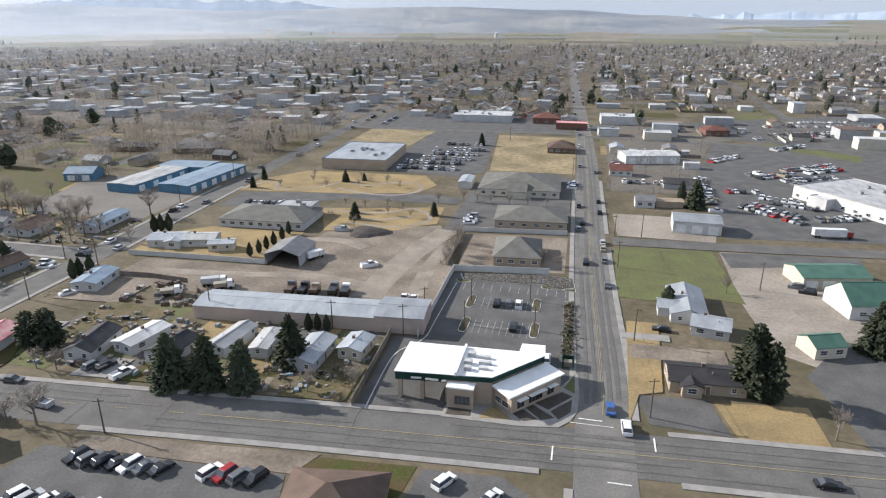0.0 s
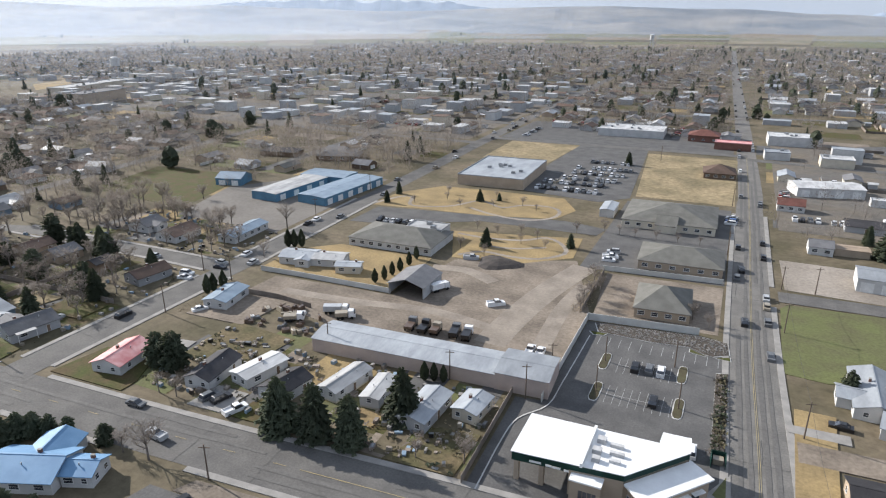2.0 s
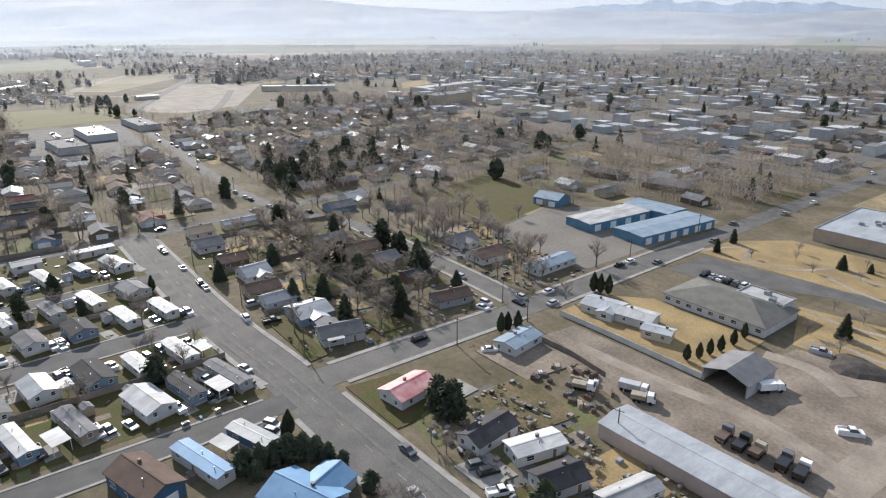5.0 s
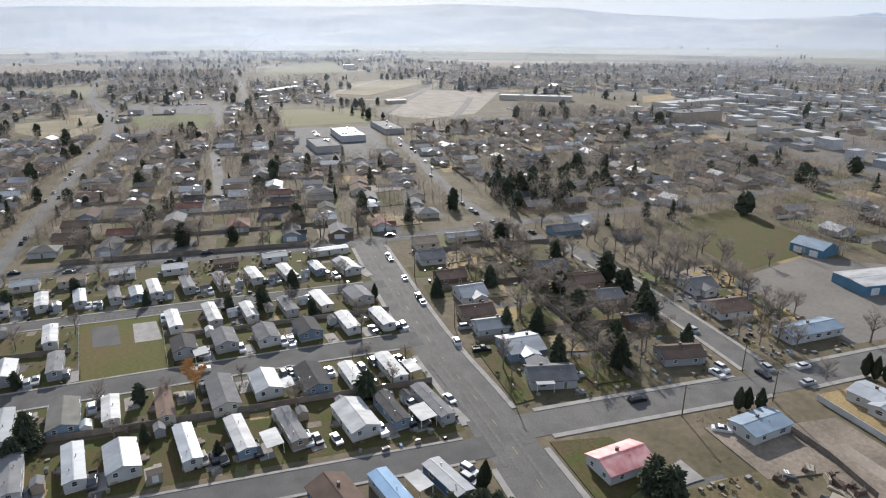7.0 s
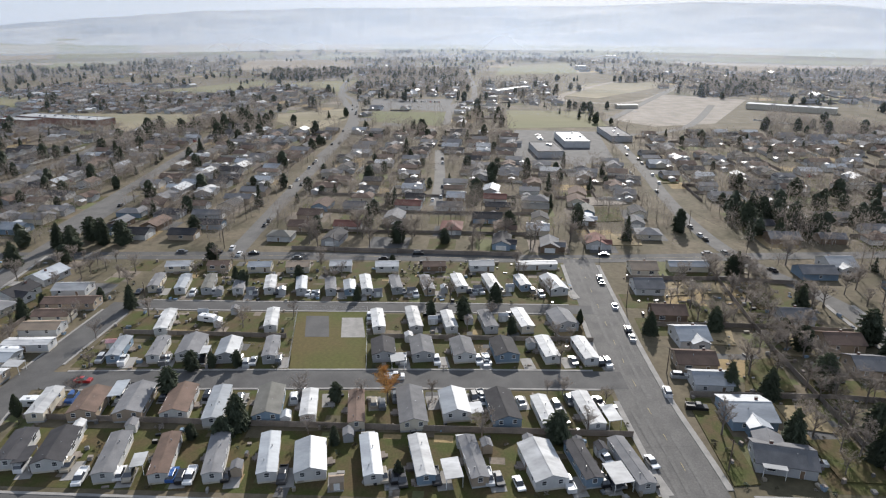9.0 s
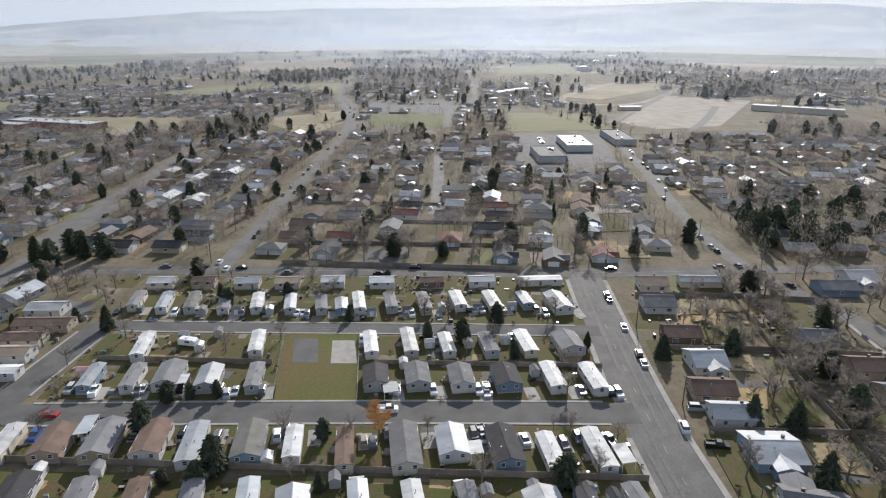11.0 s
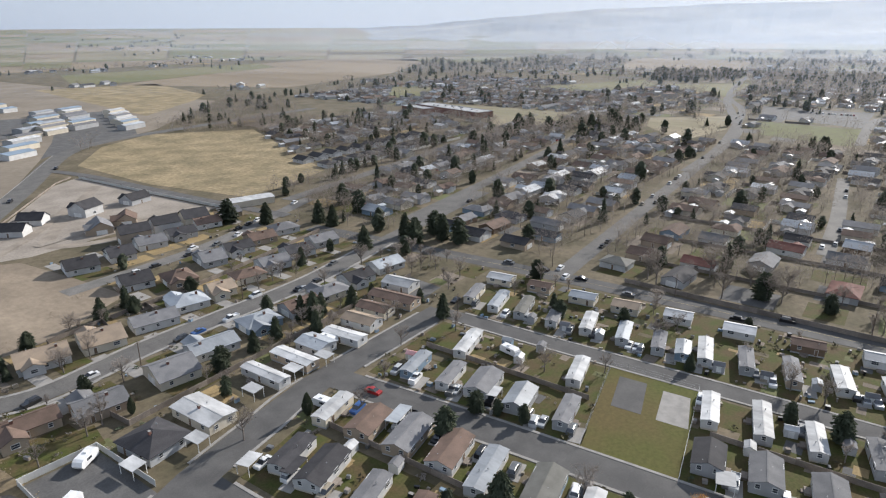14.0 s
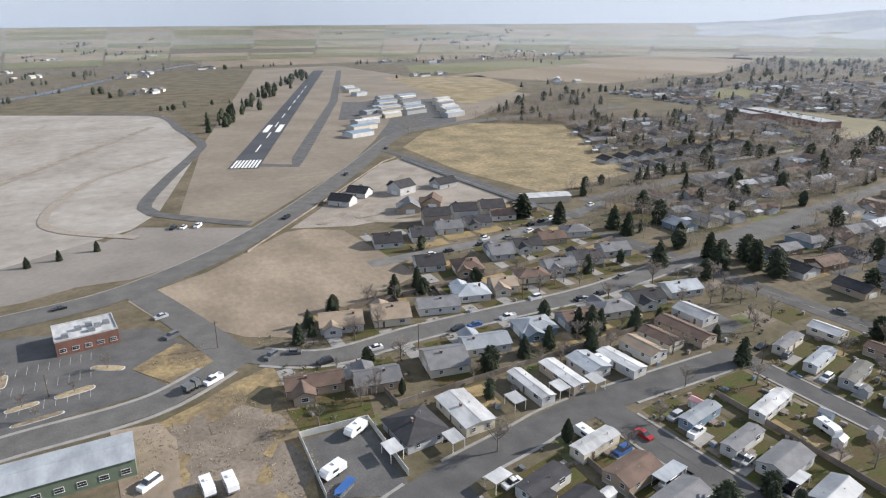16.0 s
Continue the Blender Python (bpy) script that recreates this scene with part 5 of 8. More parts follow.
hall(-860, 215, 100, 26, 10, 4, "white", "cream", "small white-roofed barn beside the arena", "barn", 1.0)
hall(-640, 160, 4, 56, 18, 4.5, "grey", "grey", "low grey hall beside a white one", "hall", flat=True, units=3)
hall(-302, -250, -16, 26, 10, 3.4, "white", "cream", "long white-roofed shed beside a dry field", "shed", 0.8, doors=5)
hall(-244, 270, 16, 14, 13, 3.6, "steel", "steel", "small blue metal barn with white door", "barn", 2.2, doors=2)
hall(-330, 258, 20, 12, 9, 4, "white", "white", "small white barn among trees", "barn", 2.0)
hall(-268, 340, 10, 24, 12, 3.0, "dark", "brown", "low dark-roofed house among trees", "house", 2.0, hip=True)
hall(-228, 345, 20, 26, 14, 3.0, "grey", "brown", "wide dark bungalow with a grey roof", "house", 2.4, hip=True, windows=4)

# open machine shed with posts
t = thing("machine_shed", pose(-92.8, 185, 0, 0, 0, 92), "open-fronted grey metal machine shed over the yard", "shed")
g = Geo()
for s in (-1, 1):
    g.box(0, s * 5.9, 0, 14, 0.2, 3.7)
g.hull([(6.9, -6, 0), (7.1, -6, 0), (7.1, 6, 0), (6.9, 6, 0)], [(6.9, -6, 3.7), (7.1, -6, 3.7), (7.1, 6, 3.7), (6.9, 6, 3.7)])
part("wall", g, WALLS["grey"], t)
g = Geo()
for s in (-1, 1):
    a = [(-7.4, 0, 5.7), (7.4, 0, 5.7), (7.4, s * 6.4, 3.6), (-7.4, s * 6.4, 3.6)]
    a = a if s < 0 else a[::-1]
    g.hull(a, [(x, y, z + 0.12) for x, y, z in a])
part("roof", g, ROOFS["grey"], t)
for s in (-1, 1):
    g = Geo()
    g.box(-6.9, s * 5.8, 0, 0.3, 0.3, 3.7)
    part("post", g, STEEL, t)
take(-92.8, 187, 9)

# bank with a drive-through
t = thing("bank", pose(0, 0, 0), "bank with white flat roofs, tan walls and dark green fascia", "bank")
main = [(-24.5, 112.6), (-15.0, 113.7), (-5.2, 125), (-5.5, 129.6), (-10.6, 129.4), (-10.8, 125.7), (-24.5, 125)]
g = Geo()
g.prism(main, 0, 5.2)
part("wall", g, WALLS["tan"], t)
whole = [(-35, 112), (-15, 113.7), (-5.2, 125), (-5.5, 129.6), (-10.6, 129.4), (-10.8, 125.7), (-35.1, 125)]
g = Geo()
g.prism(whole, 4.6, 6.4)
part("fascia", g, WALLS["forest"], t, "dark green metal fascia")
cx, cy = sum(p[0] for p in whole) / 7, sum(p[1] for p in whole) / 7
g = Geo()
g.prism([(cx + (x - cx) * 1.012, cy + (y - cy) * 1.012) for x, y in whole], 6.4, 6.55)
part("roof", g, ROOFS["membrane"], t)
for x, y, sx, sy, hz in ((-22.4, 118.8, 0.5, 12.5, 0.9), (-20.5, 121.5, 1.6, 1.4, 1.0), (-20.7, 118.0, 1.6, 1.4, 1.0), (-20.4, 115.6, 1.4, 1.2, 0.9), (-17.6, 121.0, 2.4, 0.8, 0.7), (-17.2, 118.6, 2.6, 0.8, 0.7), (-17.2, 116.4, 2.0, 0.8, 0.6)):
    g = Geo()
    g.box(x, y, 6.5, sx, sy, hz)
    part("roof_unit", g, ROOFS["white"] if sx > 0.6 else ROOFS["membrane"], t)
for x, y in ((-34.2, 112.9), (-34.2, 124.2), (-29.5, 113.2)):
    g = Geo()
    g.box(x, y, 0, 0.9, 0.9, 4.6)
    part("column", g, WALLS["tan"], t)
g = Geo()
g.box(-21.1, 112.2, 0, 5.4, 2.9, 4.7)
part("entrance_block", g, WALLS["tan"], t)
g = Geo()
g.box(-21.1, 112.2, 4.7, 5.7, 3.2, 0.3)
part("block_roof", g, ROOFS["membrane"], t)
for dx in (-1.2, -0.4, 0.4, 1.2):
    g = Geo()
    g.box(-20.6 + dx, 110.7, 1.2, 0.7, 0.06, 1.9)
    part("window", g, GLASS, t)
wing = [(-14.6, 114.6), (-10.6, 111.0), (-1.4, 121.8), (-5.4, 124.8)]
g = Geo()
g.prism(wing, 0, 4.0)
part("wing_wall", g, WALLS["tan"], t)
mx, my = sum(p[0] for p in wing) / 4, sum(p[1] for p in wing) / 4
g = Geo()
top = [(mx + (x - mx) * 1.12, my + (y - my) * 1.12) for x, y in wing]
g.hull([(*top[0], 4.3), (*top[1], 4.0), (*top[2], 4.0), (*top[3], 4.3)], [(*top[0], 4.75), (*top[1], 4.3), (*top[2], 4.3), (*top[3], 4.75)])
part("wing_roof", g, ROOFS["membrane"], t)
a, b = Vector(wing[1]), Vector(wing[2])
u = (b - a).normalized()
for along, wide in ((2.6, 1.9), (6.9, 4.0), (11.2, 1.9)):
    p = a + u * along
    at = pose(p.x + u.y * 0.03, p.y - u.x * 0.03, 0.8, 0, 0, math.degrees(math.atan2(u.y, u.x)))
    g = Geo()
    for k in range(int(wide / 0.9)):
        g.box(-wide / 2 + 0.45 + 0.98 * k, 0, 0, 0.86, 0.08, 1.8)
    pane = part("window", g, GLASS, t, at=at)
    g = Geo()
    g.box(0.1, -0.45, 2.0, wide + 0.7, 1.0, 0.14)
    part("window_canopy", g, TRIM, pane)
a, b = Vector(wing[0]), Vector(wing[1])
u = (b - a).normalized()
for i in range(2):
    p = a + u * (1.4 + i * 2.2)
    part("window", WIN_WIDE, None, t, at=pose(p.x + u.y * 0.04, p.y - u.x * 0.04, 1.0, 0, 0, math.degrees(math.atan2(u.y, u.x))))
for i, w in enumerate((2.2, 1.1, 1.6, 0.9)):
    g = Geo()
    g.box(-30.5 + sum((2.2, 1.1, 1.6, 0.9)[:i]) + i * 0.3, 111.94, 5.25, w, 0.05, 0.45, 0, 4.8)
    part("sign_bar", g, TRIM, t)
take(-20, 119, 14)


WHITE_KERB = mat("white_kerb", (0.50, 0.49, 0.47), (0.40, 0.395, 0.38), 0.5, 0.9, fine=0.12)


def planter(pts, label, material=STRAW, kerb=0.16):
    g = Geo()
    area = sum(a[0] * b[1] - b[0] * a[1] for a, b in zip(pts, pts[1:] + pts[:1]))
    pts = pts if area > 0 else pts[::-1]
    g.prism(pts, 0, kerb)
    cx, cy = sum(p[0] for p in pts) / len(pts), sum(p[1] for p in pts) / len(pts)
    inner = [(x + (cx - x) * 0.3 / max(0.6, math.hypot(x - cx, y - cy)), y + (cy - y) * 0.3 / max(0.6, math.hypot(x - cx, y - cy))) for x, y in pts]
    g.prism(inner, kerb, kerb + 0.05, 1)
    return tagged(part("kerbed_island", g, [WHITE_KERB, material]), label, "kerbed island", kind="structure")


for x, y in ((-28.2, 163.8), (-27.3, 149.0), (-9.9, 164.8), (-9.2, 149.4)):
    planter(oval(x, y, 1.2, 4.4), "kerbed planting island in the car park", SHRUB)
SOIL_BED = mat("planting_soil", (0.085, 0.072, 0.06), (0.06, 0.052, 0.045), 0.5, 0.95, fine=0.3, fscale=2.5, bump=0.4)
STONE = mat("grey_stone", (0.21, 0.203, 0.192), (0.155, 0.15, 0.143), 0.8, 0.9, rnd=0.1, fine=0.3, fscale=1.5)
planter([(-2.6, 169), (0.2, 170), (0.7, 142), (1.0, 136), (-1.7, 136)], "long kerbed bed of dark soil beside the street", SOIL_BED)
STONE_BED = [(-35.2, 184), (-33.5, 179.3), (-19.3, 178.9), (-9.2, 180.2), (-5.6, 177.6), (-3.6, 177.2), (0.2, 179.8), (-0.6, 186.6), (-8.2, 187.9)]
planter(STONE_BED, "bed of loose grey stones along the fence", SOIL_BED)
g = Geo()
r = random.Random(31)
while len(g.f) < 5200:
    x, y = r.uniform(-35, 0), r.uniform(177.2, 188)
    if not inside(x, y, [(-34.6, 183.6), (-33, 179.8), (-19.3, 179.4), (-9.0, 180.8), (-5.3, 178.2), (-3.6, 177.8), (-0.3, 180.2), (-1.0, 186.2), (-8.4, 187.5)]):
        continue
    a, q = r.uniform(0.14, 0.32), r.uniform(0.12, 0.24)
    ring = [(x + math.cos(k * 1.57 + q * 9) * a * r.uniform(0.7, 1.2), y + math.sin(k * 1.57 + q * 9) * a * r.uniform(0.7, 1.2), 0.2 + 0.3 * q) for k in range(4)]
    for k in range(4):
        g.face([ring[k], ring[(k + 1) % 4], (x, y, 0.26 + q)])
        g.face([ring[(k + 1) % 4], ring[k], (x, y, 0.12)])
tagged(part("stones", g, STONE), "loose grey landscaping stones in a kerbed bed", "stones", kind="stuff")
planter([(-35.6, 178.6), (-34.2, 176.8), (-31.2, 177.6), (-30.6, 179)], "rounded kerbed bed end with dry grass", LAWN)
planter([(-9.6, 179.4), (-9.6, 177.4), (-5.2, 176.6)], "kerbed corner of olive grass", LAWN)
planter([(-3.2, 176.8), (0.3, 178.8), (0.6, 176.4)], "kerbed corner of olive grass", LAWN)
g = Geo()
ribbon(g, smooth_line([(-40.0, 106.6), (-40.7, 122.5), (-40.1, 131.1), (-35.7, 138.6), (-35.2, 149.8), (-34.8, 176)], 2.0), -0.15, 0.15, 0.2)
tagged(part("kerb", g, WHITE_KERB), "pale kerb along the bank's drive", "kerb", kind="structure")
FRONT = [(-24.4, 107.4), (-8.9, 107.4), (-1.1, 108.6), (1.1, 111.2), (2.4, 114.7), (2.6, 122), (2.2, 130.5), (-1.2, 124), (-5, 117), (-11, 112), (-15.5, 115.6), (-19.2, 115), (-24.2, 111.4)]
lot("front_walk", FRONT, CONCRETE, 0.16, "pale concrete paths before the bank", False)
for pts, material, label in (([(-23.4, 111.4), (-18.9, 112.2), (-18.5, 108.7), (-23.6, 108.2)], SOIL_BED, "dark bed before the bank's entrance"), ([(-14.2, 113.3), (-10.2, 109.2), (-16.6, 108.5), (-16.2, 110.8)], DRYGRASS, "dry grass bed before the bank"),
                             ([(-10.4, 111.4), (-8.4, 113.3), (-5.2, 110.4), (-8.0, 109.2)], SOIL_BED, "dark planted bed at the corner"), ([(-7.9, 113.9), (-6.6, 115.4), (-2.0, 111.6), (-4.6, 110.3)], SOIL_BED, "dark planted bed at the corner"),
                             ([(-6.2, 116.2), (-0.9, 121.5), (1.3, 120.2), (-3.4, 114.2)], SOIL_BED, "dark planted bed at the corner"), ([(-2.9, 113.8), (1.2, 119.0), (1.1, 114.4), (-1.2, 111.2)], SOIL_BED, "dark planted bed at the corner"),
                             ([(-0.6, 123.3), (1.5, 129.4), (1.7, 121.4)], GRASS, "small green lawn at the corner")):
    lot("front_bed", pts, material, 0.2, label, False)
t = thing("bin_enclosure", pose(-0.2, 133, 0, 0, 0, 2), "dark green metal enclosure round a waste container", "bin enclosure")
for x, y, sx, sy in ((-1.3, 0, 0.12, 3.2), (1.3, 0, 0.12, 3.2), (0, 1.6, 2.72, 0.12)):
    g = Geo()
    g.box(x, y, 0.1, sx, sy, 1.9)
    part("side_panel", g, WALLS["forest"], t)
g = Geo()
g.box(0, 0.3, 0.12, 1.9, 1.5, 1.2)
part("container", g, PAINT["tan"], t)
g = Geo()
for row in (163.5, 149.0):
    for i in range(9):
        g.box(-24.8 + i * 1.75, row, 0.065, 0.08, 8.0, 0.004)
    g.box(-17.8, row, 0.066, 14, 0.1, 0.004)
for i in range(12):
    g.box(-32 + i * 2.7, 174.5, 0.065, 0.1, 5.0, 0.004)
tagged(part("parking_lines", g, BAY_PAINT), "thin white parking bay lines", "parking lines", kind="structure")

for pts, w in (([(-157, 265), (-152, 280), (-146, 284), (-140, 271), (-130, 272), (-121, 278), (-113, 291), (-100, 284), (-92, 292), (-80, 294), (-74, 288), (-75, 277), (-85, 270), (-100, 272), (-113, 278)], 1.7),
               ([(-103, 242), (-91, 241), (-77, 244), (-69, 251), (-61, 245), (-58, 236), (-65, 227), (-76, 225), (-86, 226), (-93, 219)], 1.7), ([(-91, 241), (-86, 233), (-76, 234), (-66, 240)], 1.4)):
    g = Geo()
    ribbon(g, smooth_line(pts, 3.0), -w / 2, w / 2, 0.09)
    tagged(part("path", g, GRAVEL), "pale winding path through the dry park", "path", kind="structure")
PALE_DIRT = mat("packed_dirt", (0.27, 0.233, 0.193), (0.19, 0.162, 0.135), 0.12, 0.95, fine=0.15, fscale=1.2)
for pts, w in (([(-58, 160), (-57, 178), (-54, 200), (-48, 226)], 9), ([(-130, 166), (-105, 168), (-80, 172), (-58, 168)], 4), ([(-72, 200), (-84, 206), (-96, 204)], 5), ([(-45, 164), (-46, 190), (-44, 210)], 5)):
    g = Geo()
    ribbon(g, smooth_line(pts, 4.0), -w / 2, w / 2, 0.085 + w * 0.0008)
    tagged(part("dirt_track", g, PALE_DIRT), "pale packed wheel track in the dirt yard", "track", kind="structure")
for pts, material, label in (([(-150, 101.5), (-127, 102.6), (-127, 107), (-133, 119), (-148, 116)], LAWN, "olive corner lawn by a red-roofed house"), ([(-127, 120), (-108, 124), (-106, 140), (-128, 142)], DEADGRASS, "bare back yard with dead grass"),
                             ([(-109, 105), (-100, 105.5), (-99, 114), (-108, 114)], CONCRETE, "concrete drive with parked cars"), ([(-133, 119), (-128, 119), (-129, 128), (-136, 127)], CONCRETE, "concrete drive beside a house"),
                             ([(-97, 105.5), (-88, 106), (-88, 112), (-96, 112)], LAWN, "small olive front lawn"), ([(-60, 107), (-45, 108), (-45, 122), (-54, 121)], DEADGRASS, "bare front yard"), ([(-145, 140), (-125, 141), (-123, 158), (-145, 158)], DIRT, "bare yard behind a blue-roofed house"),
                             ([(-167, 100), (-202, 99.5), (-202, 106), (-168, 106)], LAWN, "olive front lawns"), ([(12.5, 113), (14, 160), (22, 160), (20, 126), (15, 124)], DRYGRASS, "dry verge beside the street"), ([(12.5, 150), (24, 150), (24, 153.5), (12.5, 153)], CONCRETE, "concrete drive off the street"),
                             ([(14, 140), (36, 141), (36, 148), (14, 147)], DIRT, "bare lot beside a dark-roofed house")):
    LEVEL[0] += 0.006
    lot("yard_patch", pts, material, LEVEL[0], label, False)
DARK_TRACK = mat("damp_track", (0.235, 0.205, 0.172), (0.27, 0.236, 0.20), 0.2, 0.95, fine=0.2, fscale=1.0)
for pts, w, material in (([(-180, -265), (-210, -290), (-240, -325)], 4.0, PALE_DIRT), ([(-200, -268), (-240, -272), (-280, -268)], 4.0, DARK_TRACK),
                         ([(-100, -285), (-60, -330), (-80, -420), (-130, -480)], 5.0, DARK_TRACK), ([(-30, -270), (-20, -400), (-70, -520), (-130, -640)], 6.0, PALE_DIRT), ([(20, -300), (0, -480), (-40, -700)], 5.0, DARK_TRACK)):
    g = Geo()
    LEVEL[0] += 0.003
    ribbon(g, smooth_line(pts, 4.0), -w / 2, w / 2, max(0.08, LEVEL[0]))
    tagged(part("dirt_track", g, material), "worn wheel track across the bare lot", "track", kind="structure")
TUFTS = Geo()
r = random.Random(12)
WEEDY = ([(-92, -124), (-97, -125), (-128, -134), (-128, -79), (-98, -92), (-88, -100)], [(-92, -157), (-112.5, -164), (-116, -153), (-101.5, -140.5)], [(-128, -150), (-150, -166), (-188, -196), (-190, -202), (-150, -176), (-122, -160)], [(-62, 107), (-45, 108), (-45, 138), (-50, 138)],
         [(-44, 189), (-38.6, 189), (-39, 224), (-46, 224)], [(-150, 140), (-124, 141), (-123, 158), (-150, 158)]
         , [(-297, -432), (-345, -492), (-403, -520), (-475, -465), (-388, -280), (-312, -260), (-296, -338)])
for pts, count in zip(WEEDY, (1300, 450, 200, 160, 260, 300, 1800)):
    xs, ys = [p[0] for p in pts], [p[1] for p in pts]
    while count:
        x, y = r.uniform(min(xs), max(xs)), r.uniform(min(ys), max(ys))
        if not inside(x, y, pts):
            continue
        count -= 1
        if noise.noise(Vector((x * 0.11, y * 0.11, 4))) < -0.12:
            continue
        h = r.uniform(0.1, 0.26)
        for k in range(4):
            a = r.uniform(0, 6.283)
            c, q = math.cos(a), math.sin(a)
            TUFTS.face([(x + q * 0.13, y - c * 0.13, 0.07), (x - q * 0.13, y + c * 0.13, 0.07), (x + c * h * 1.5, y + q * h * 1.5, 0.07 + h)])
tagged(part("weed_tufts", TUFTS, STRAW), "dry straw-coloured weed tufts", "weeds", kind="stuff")
for x, y, a, b, turn in ((-66, -148, 4, 1.2, 10), (-78, -150, 5, 1.5, 10), (-86, -160, 5, 1.5, -30), (-60, -165, 1.2, 4, 0), (-70, -140, 6, 1.0, 8), (-58, -150, 1.0, 5, 0)):
    planter(oval(x, y, a, b, turn), "kerbed island with dead shrubs in the car park", STRAW)
g = Geo()
for row in (-146, -157, -168):
    for i in range(12):
        g.box(-52 - i * 2.7, row - i * 0.2, 0.045, 0.1, 5.0, 0.004)
tagged(part("parking_lines", g, BAY_PAINT), "faded white bay lines on dark asphalt", "parking lines", kind="structure")

for pts, material in (([(-224.2, 123.3), (-226.4, 133.3), (-207.3, 130.6), (-206.3, 116.7)], LAWN), ([(-244.1, 118.2), (-244.7, 126.2), (-233.5, 123.8), (-233.8, 116.5)], DRYFIELD), ([(-259.8, 113.5), (-261, 127.7), (-251.2, 127.6), (-249.9, 114.5)], LAWN), ([(-286.3, 116.7), (-285.8, 126.7), (-273.6, 123.1), (-271.7, 112.9)], DRYFIELD), ([(-287.3, 130.3), (-286.8, 139.8), (-275.7, 136), (-275.1, 127)], DRYFIELD), ([(-309.4, 115.5), (-307.3, 126.1), (-292.9, 122.8), (-292.1, 115.2)], GRASS), ([(-310.4, 128.9), (-311.1, 137.2), (-294.4, 138.7), (-292, 125.7)], LAWN), ([(-214, 136.2), (-213.7, 150.5), (-202.4, 145.8), (-201.3, 131.2)], LAWN), ([(-345.1, 101.4), (-346.5, 119.1), (-330, 116.7), (-328.7, 98.7)], DRYFIELD), ([(-415.4, 102.8), (-420.4, 125.7), (-401.9, 124.4), (-397.2, 101.8)], GRAVEL), ([(-394.5, 102.9), (-395.7, 118.7), (-369.1, 115.8), (-365.6, 101.4)], LAWN), ([(-481.9, 158.8), (-483, 170.6), (-456, 167.6), (-455.1, 157.3)], LAWN), ([(-190, 122), (-200, 122), (-200, 132), (-188, 132)], DRYFIELD), ([(-170, 124), (-185, 123), (-186, 134), (-170, 134)], LAWN), ([(-262, 142), (-285, 142), (-285, 160), (-264, 162)], LAWN), ([(-228, 138), (-246, 138), (-245, 146), (-228, 147)], DRYFIELD)):
    LEVEL[0] += 0.002
    lot("back_yard", pts, material, LEVEL[0], "fenced back yard of olive and dry grass", False)

# houses along the north side of the main street
house(-112.2, 117, 97, 12.5, 6.8, "dark", "white", seed=1, garage=False)
house(-102.4, 122, 78, 12, 6, "white", "white", seed=2, pitch=0.2)
house(-92, 118.5, 80, 10, 7, "dark", "white", seed=3)
mobile_home(-80.6, 126, 82, 13, 5.6, "white", "white", 4)
mobile_home(-71.6, 126, 96, 10.5, 4.6, "white", "white", 5)
house(-58.8, 124, 88, 13, 6.4, "metal", "grey", seed=6, pitch=0.25, garage=False)
house(-49.8, 129, 85, 8, 5.8, "metal", "cream", seed=7, pitch=0.25, garage=False)
house(-137.5, 112.5, 100, 12, 8.2, "red", "white", seed=8, pitch=0.36, garage=False)
house(-140.5, 152, 100, 12.5, 7.6, "steel", "white", seed=9, pitch=0.22, garage=False)
house(-141.5, 190, 15, 12, 9, "metal", "white", seed=10, pitch=0.2, wing=(3, -4, 5, 5))
house(-130.2, 192.5, 15, 11, 8, "white", "white", seed=11, pitch=0.2)
house(-120, 188.5, 20, 8.5, 5, "metal", "cream", seed=12, pitch=0.2)
mobile_home(-141.8, 74.2, 20, 12.5, 4.2, "metal", "navy", 13)
mobile_home(-139.6, 62.6, 17, 16.5, 4.2, "blue", "white", 14)
house(-139.5, 51.5, 18, 15, 8, "brown", "navy", seed=15, eave=3.4)
house(-117, 75, 22, 14, 10, "blue", "white", seed=16, wing=(1, 5, 9, 8), pitch=0.4)
house(-107.5, 79, 22, 6, 6, "blue", "white", seed=116, pitch=0.4)
carport(-142, 68, 20, 6, 3.6)
house(-194.1, 112.2, 92, 11, 12, "metal", "blue", seed=17, wing=(0, -6, 5, 5), pitch=0.3)
house(-175.6, 113.4, 80, 12.5, 9, "grey", "grey", seed=18, wing=(-2, 5, 5, 6))
carport(-172, 110, 80, 5, 4)
house(-209, 108, 90, 10, 8, "metal", "white", seed=19)
house(-220.5, 107, 90, 11, 9, "brown", "tan", seed=20)
house(-236.5, 110.3, 95, 9.5, 11, "metal", "white", seed=21, wing=(1, -5, 5, 5))
house(-254, 108, 90, 11, 9, "brown", "brown", seed=22)
house(-277.5, 106.5, 92, 10.4, 10.5, "grey", "white", seed=23)
house(-296.5, 109, 92, 10.2, 9.4, "tan", "cream", seed=24)
house(-220.9, 194, 92, 10, 10.5, "grey", "white", seed=25, wing=(0, -5, 5, 5))
house(-201, 191, 90, 13, 10.5, "brown", "white", seed=26)
house(-179.5, 204, 94, 21, 8, "steel", "white", seed=27, pitch=0.25, garage=False)
house(-307, 190, 94, 11, 12, "white", "white", seed=28, wing=(0, -6, 5, 5))
house(-220.7, 156, 88, 9.5, 9.5, "grey", "tan", seed=29)
house(-176.8, 155, 82, 12.2, 8, "brown", "grey", seed=30)
house(-236, 156, 90, 11, 9, "brown", "tan", seed=31)
house(-254, 150, 90, 10, 9, "grey", "grey", seed=32)
house(-200, 155, 90, 7, 6, "dark", "brown", seed=33, plain=True)
house(-300, 128, 92, 16, 6, "metal", "cream", seed=34, plain=True)
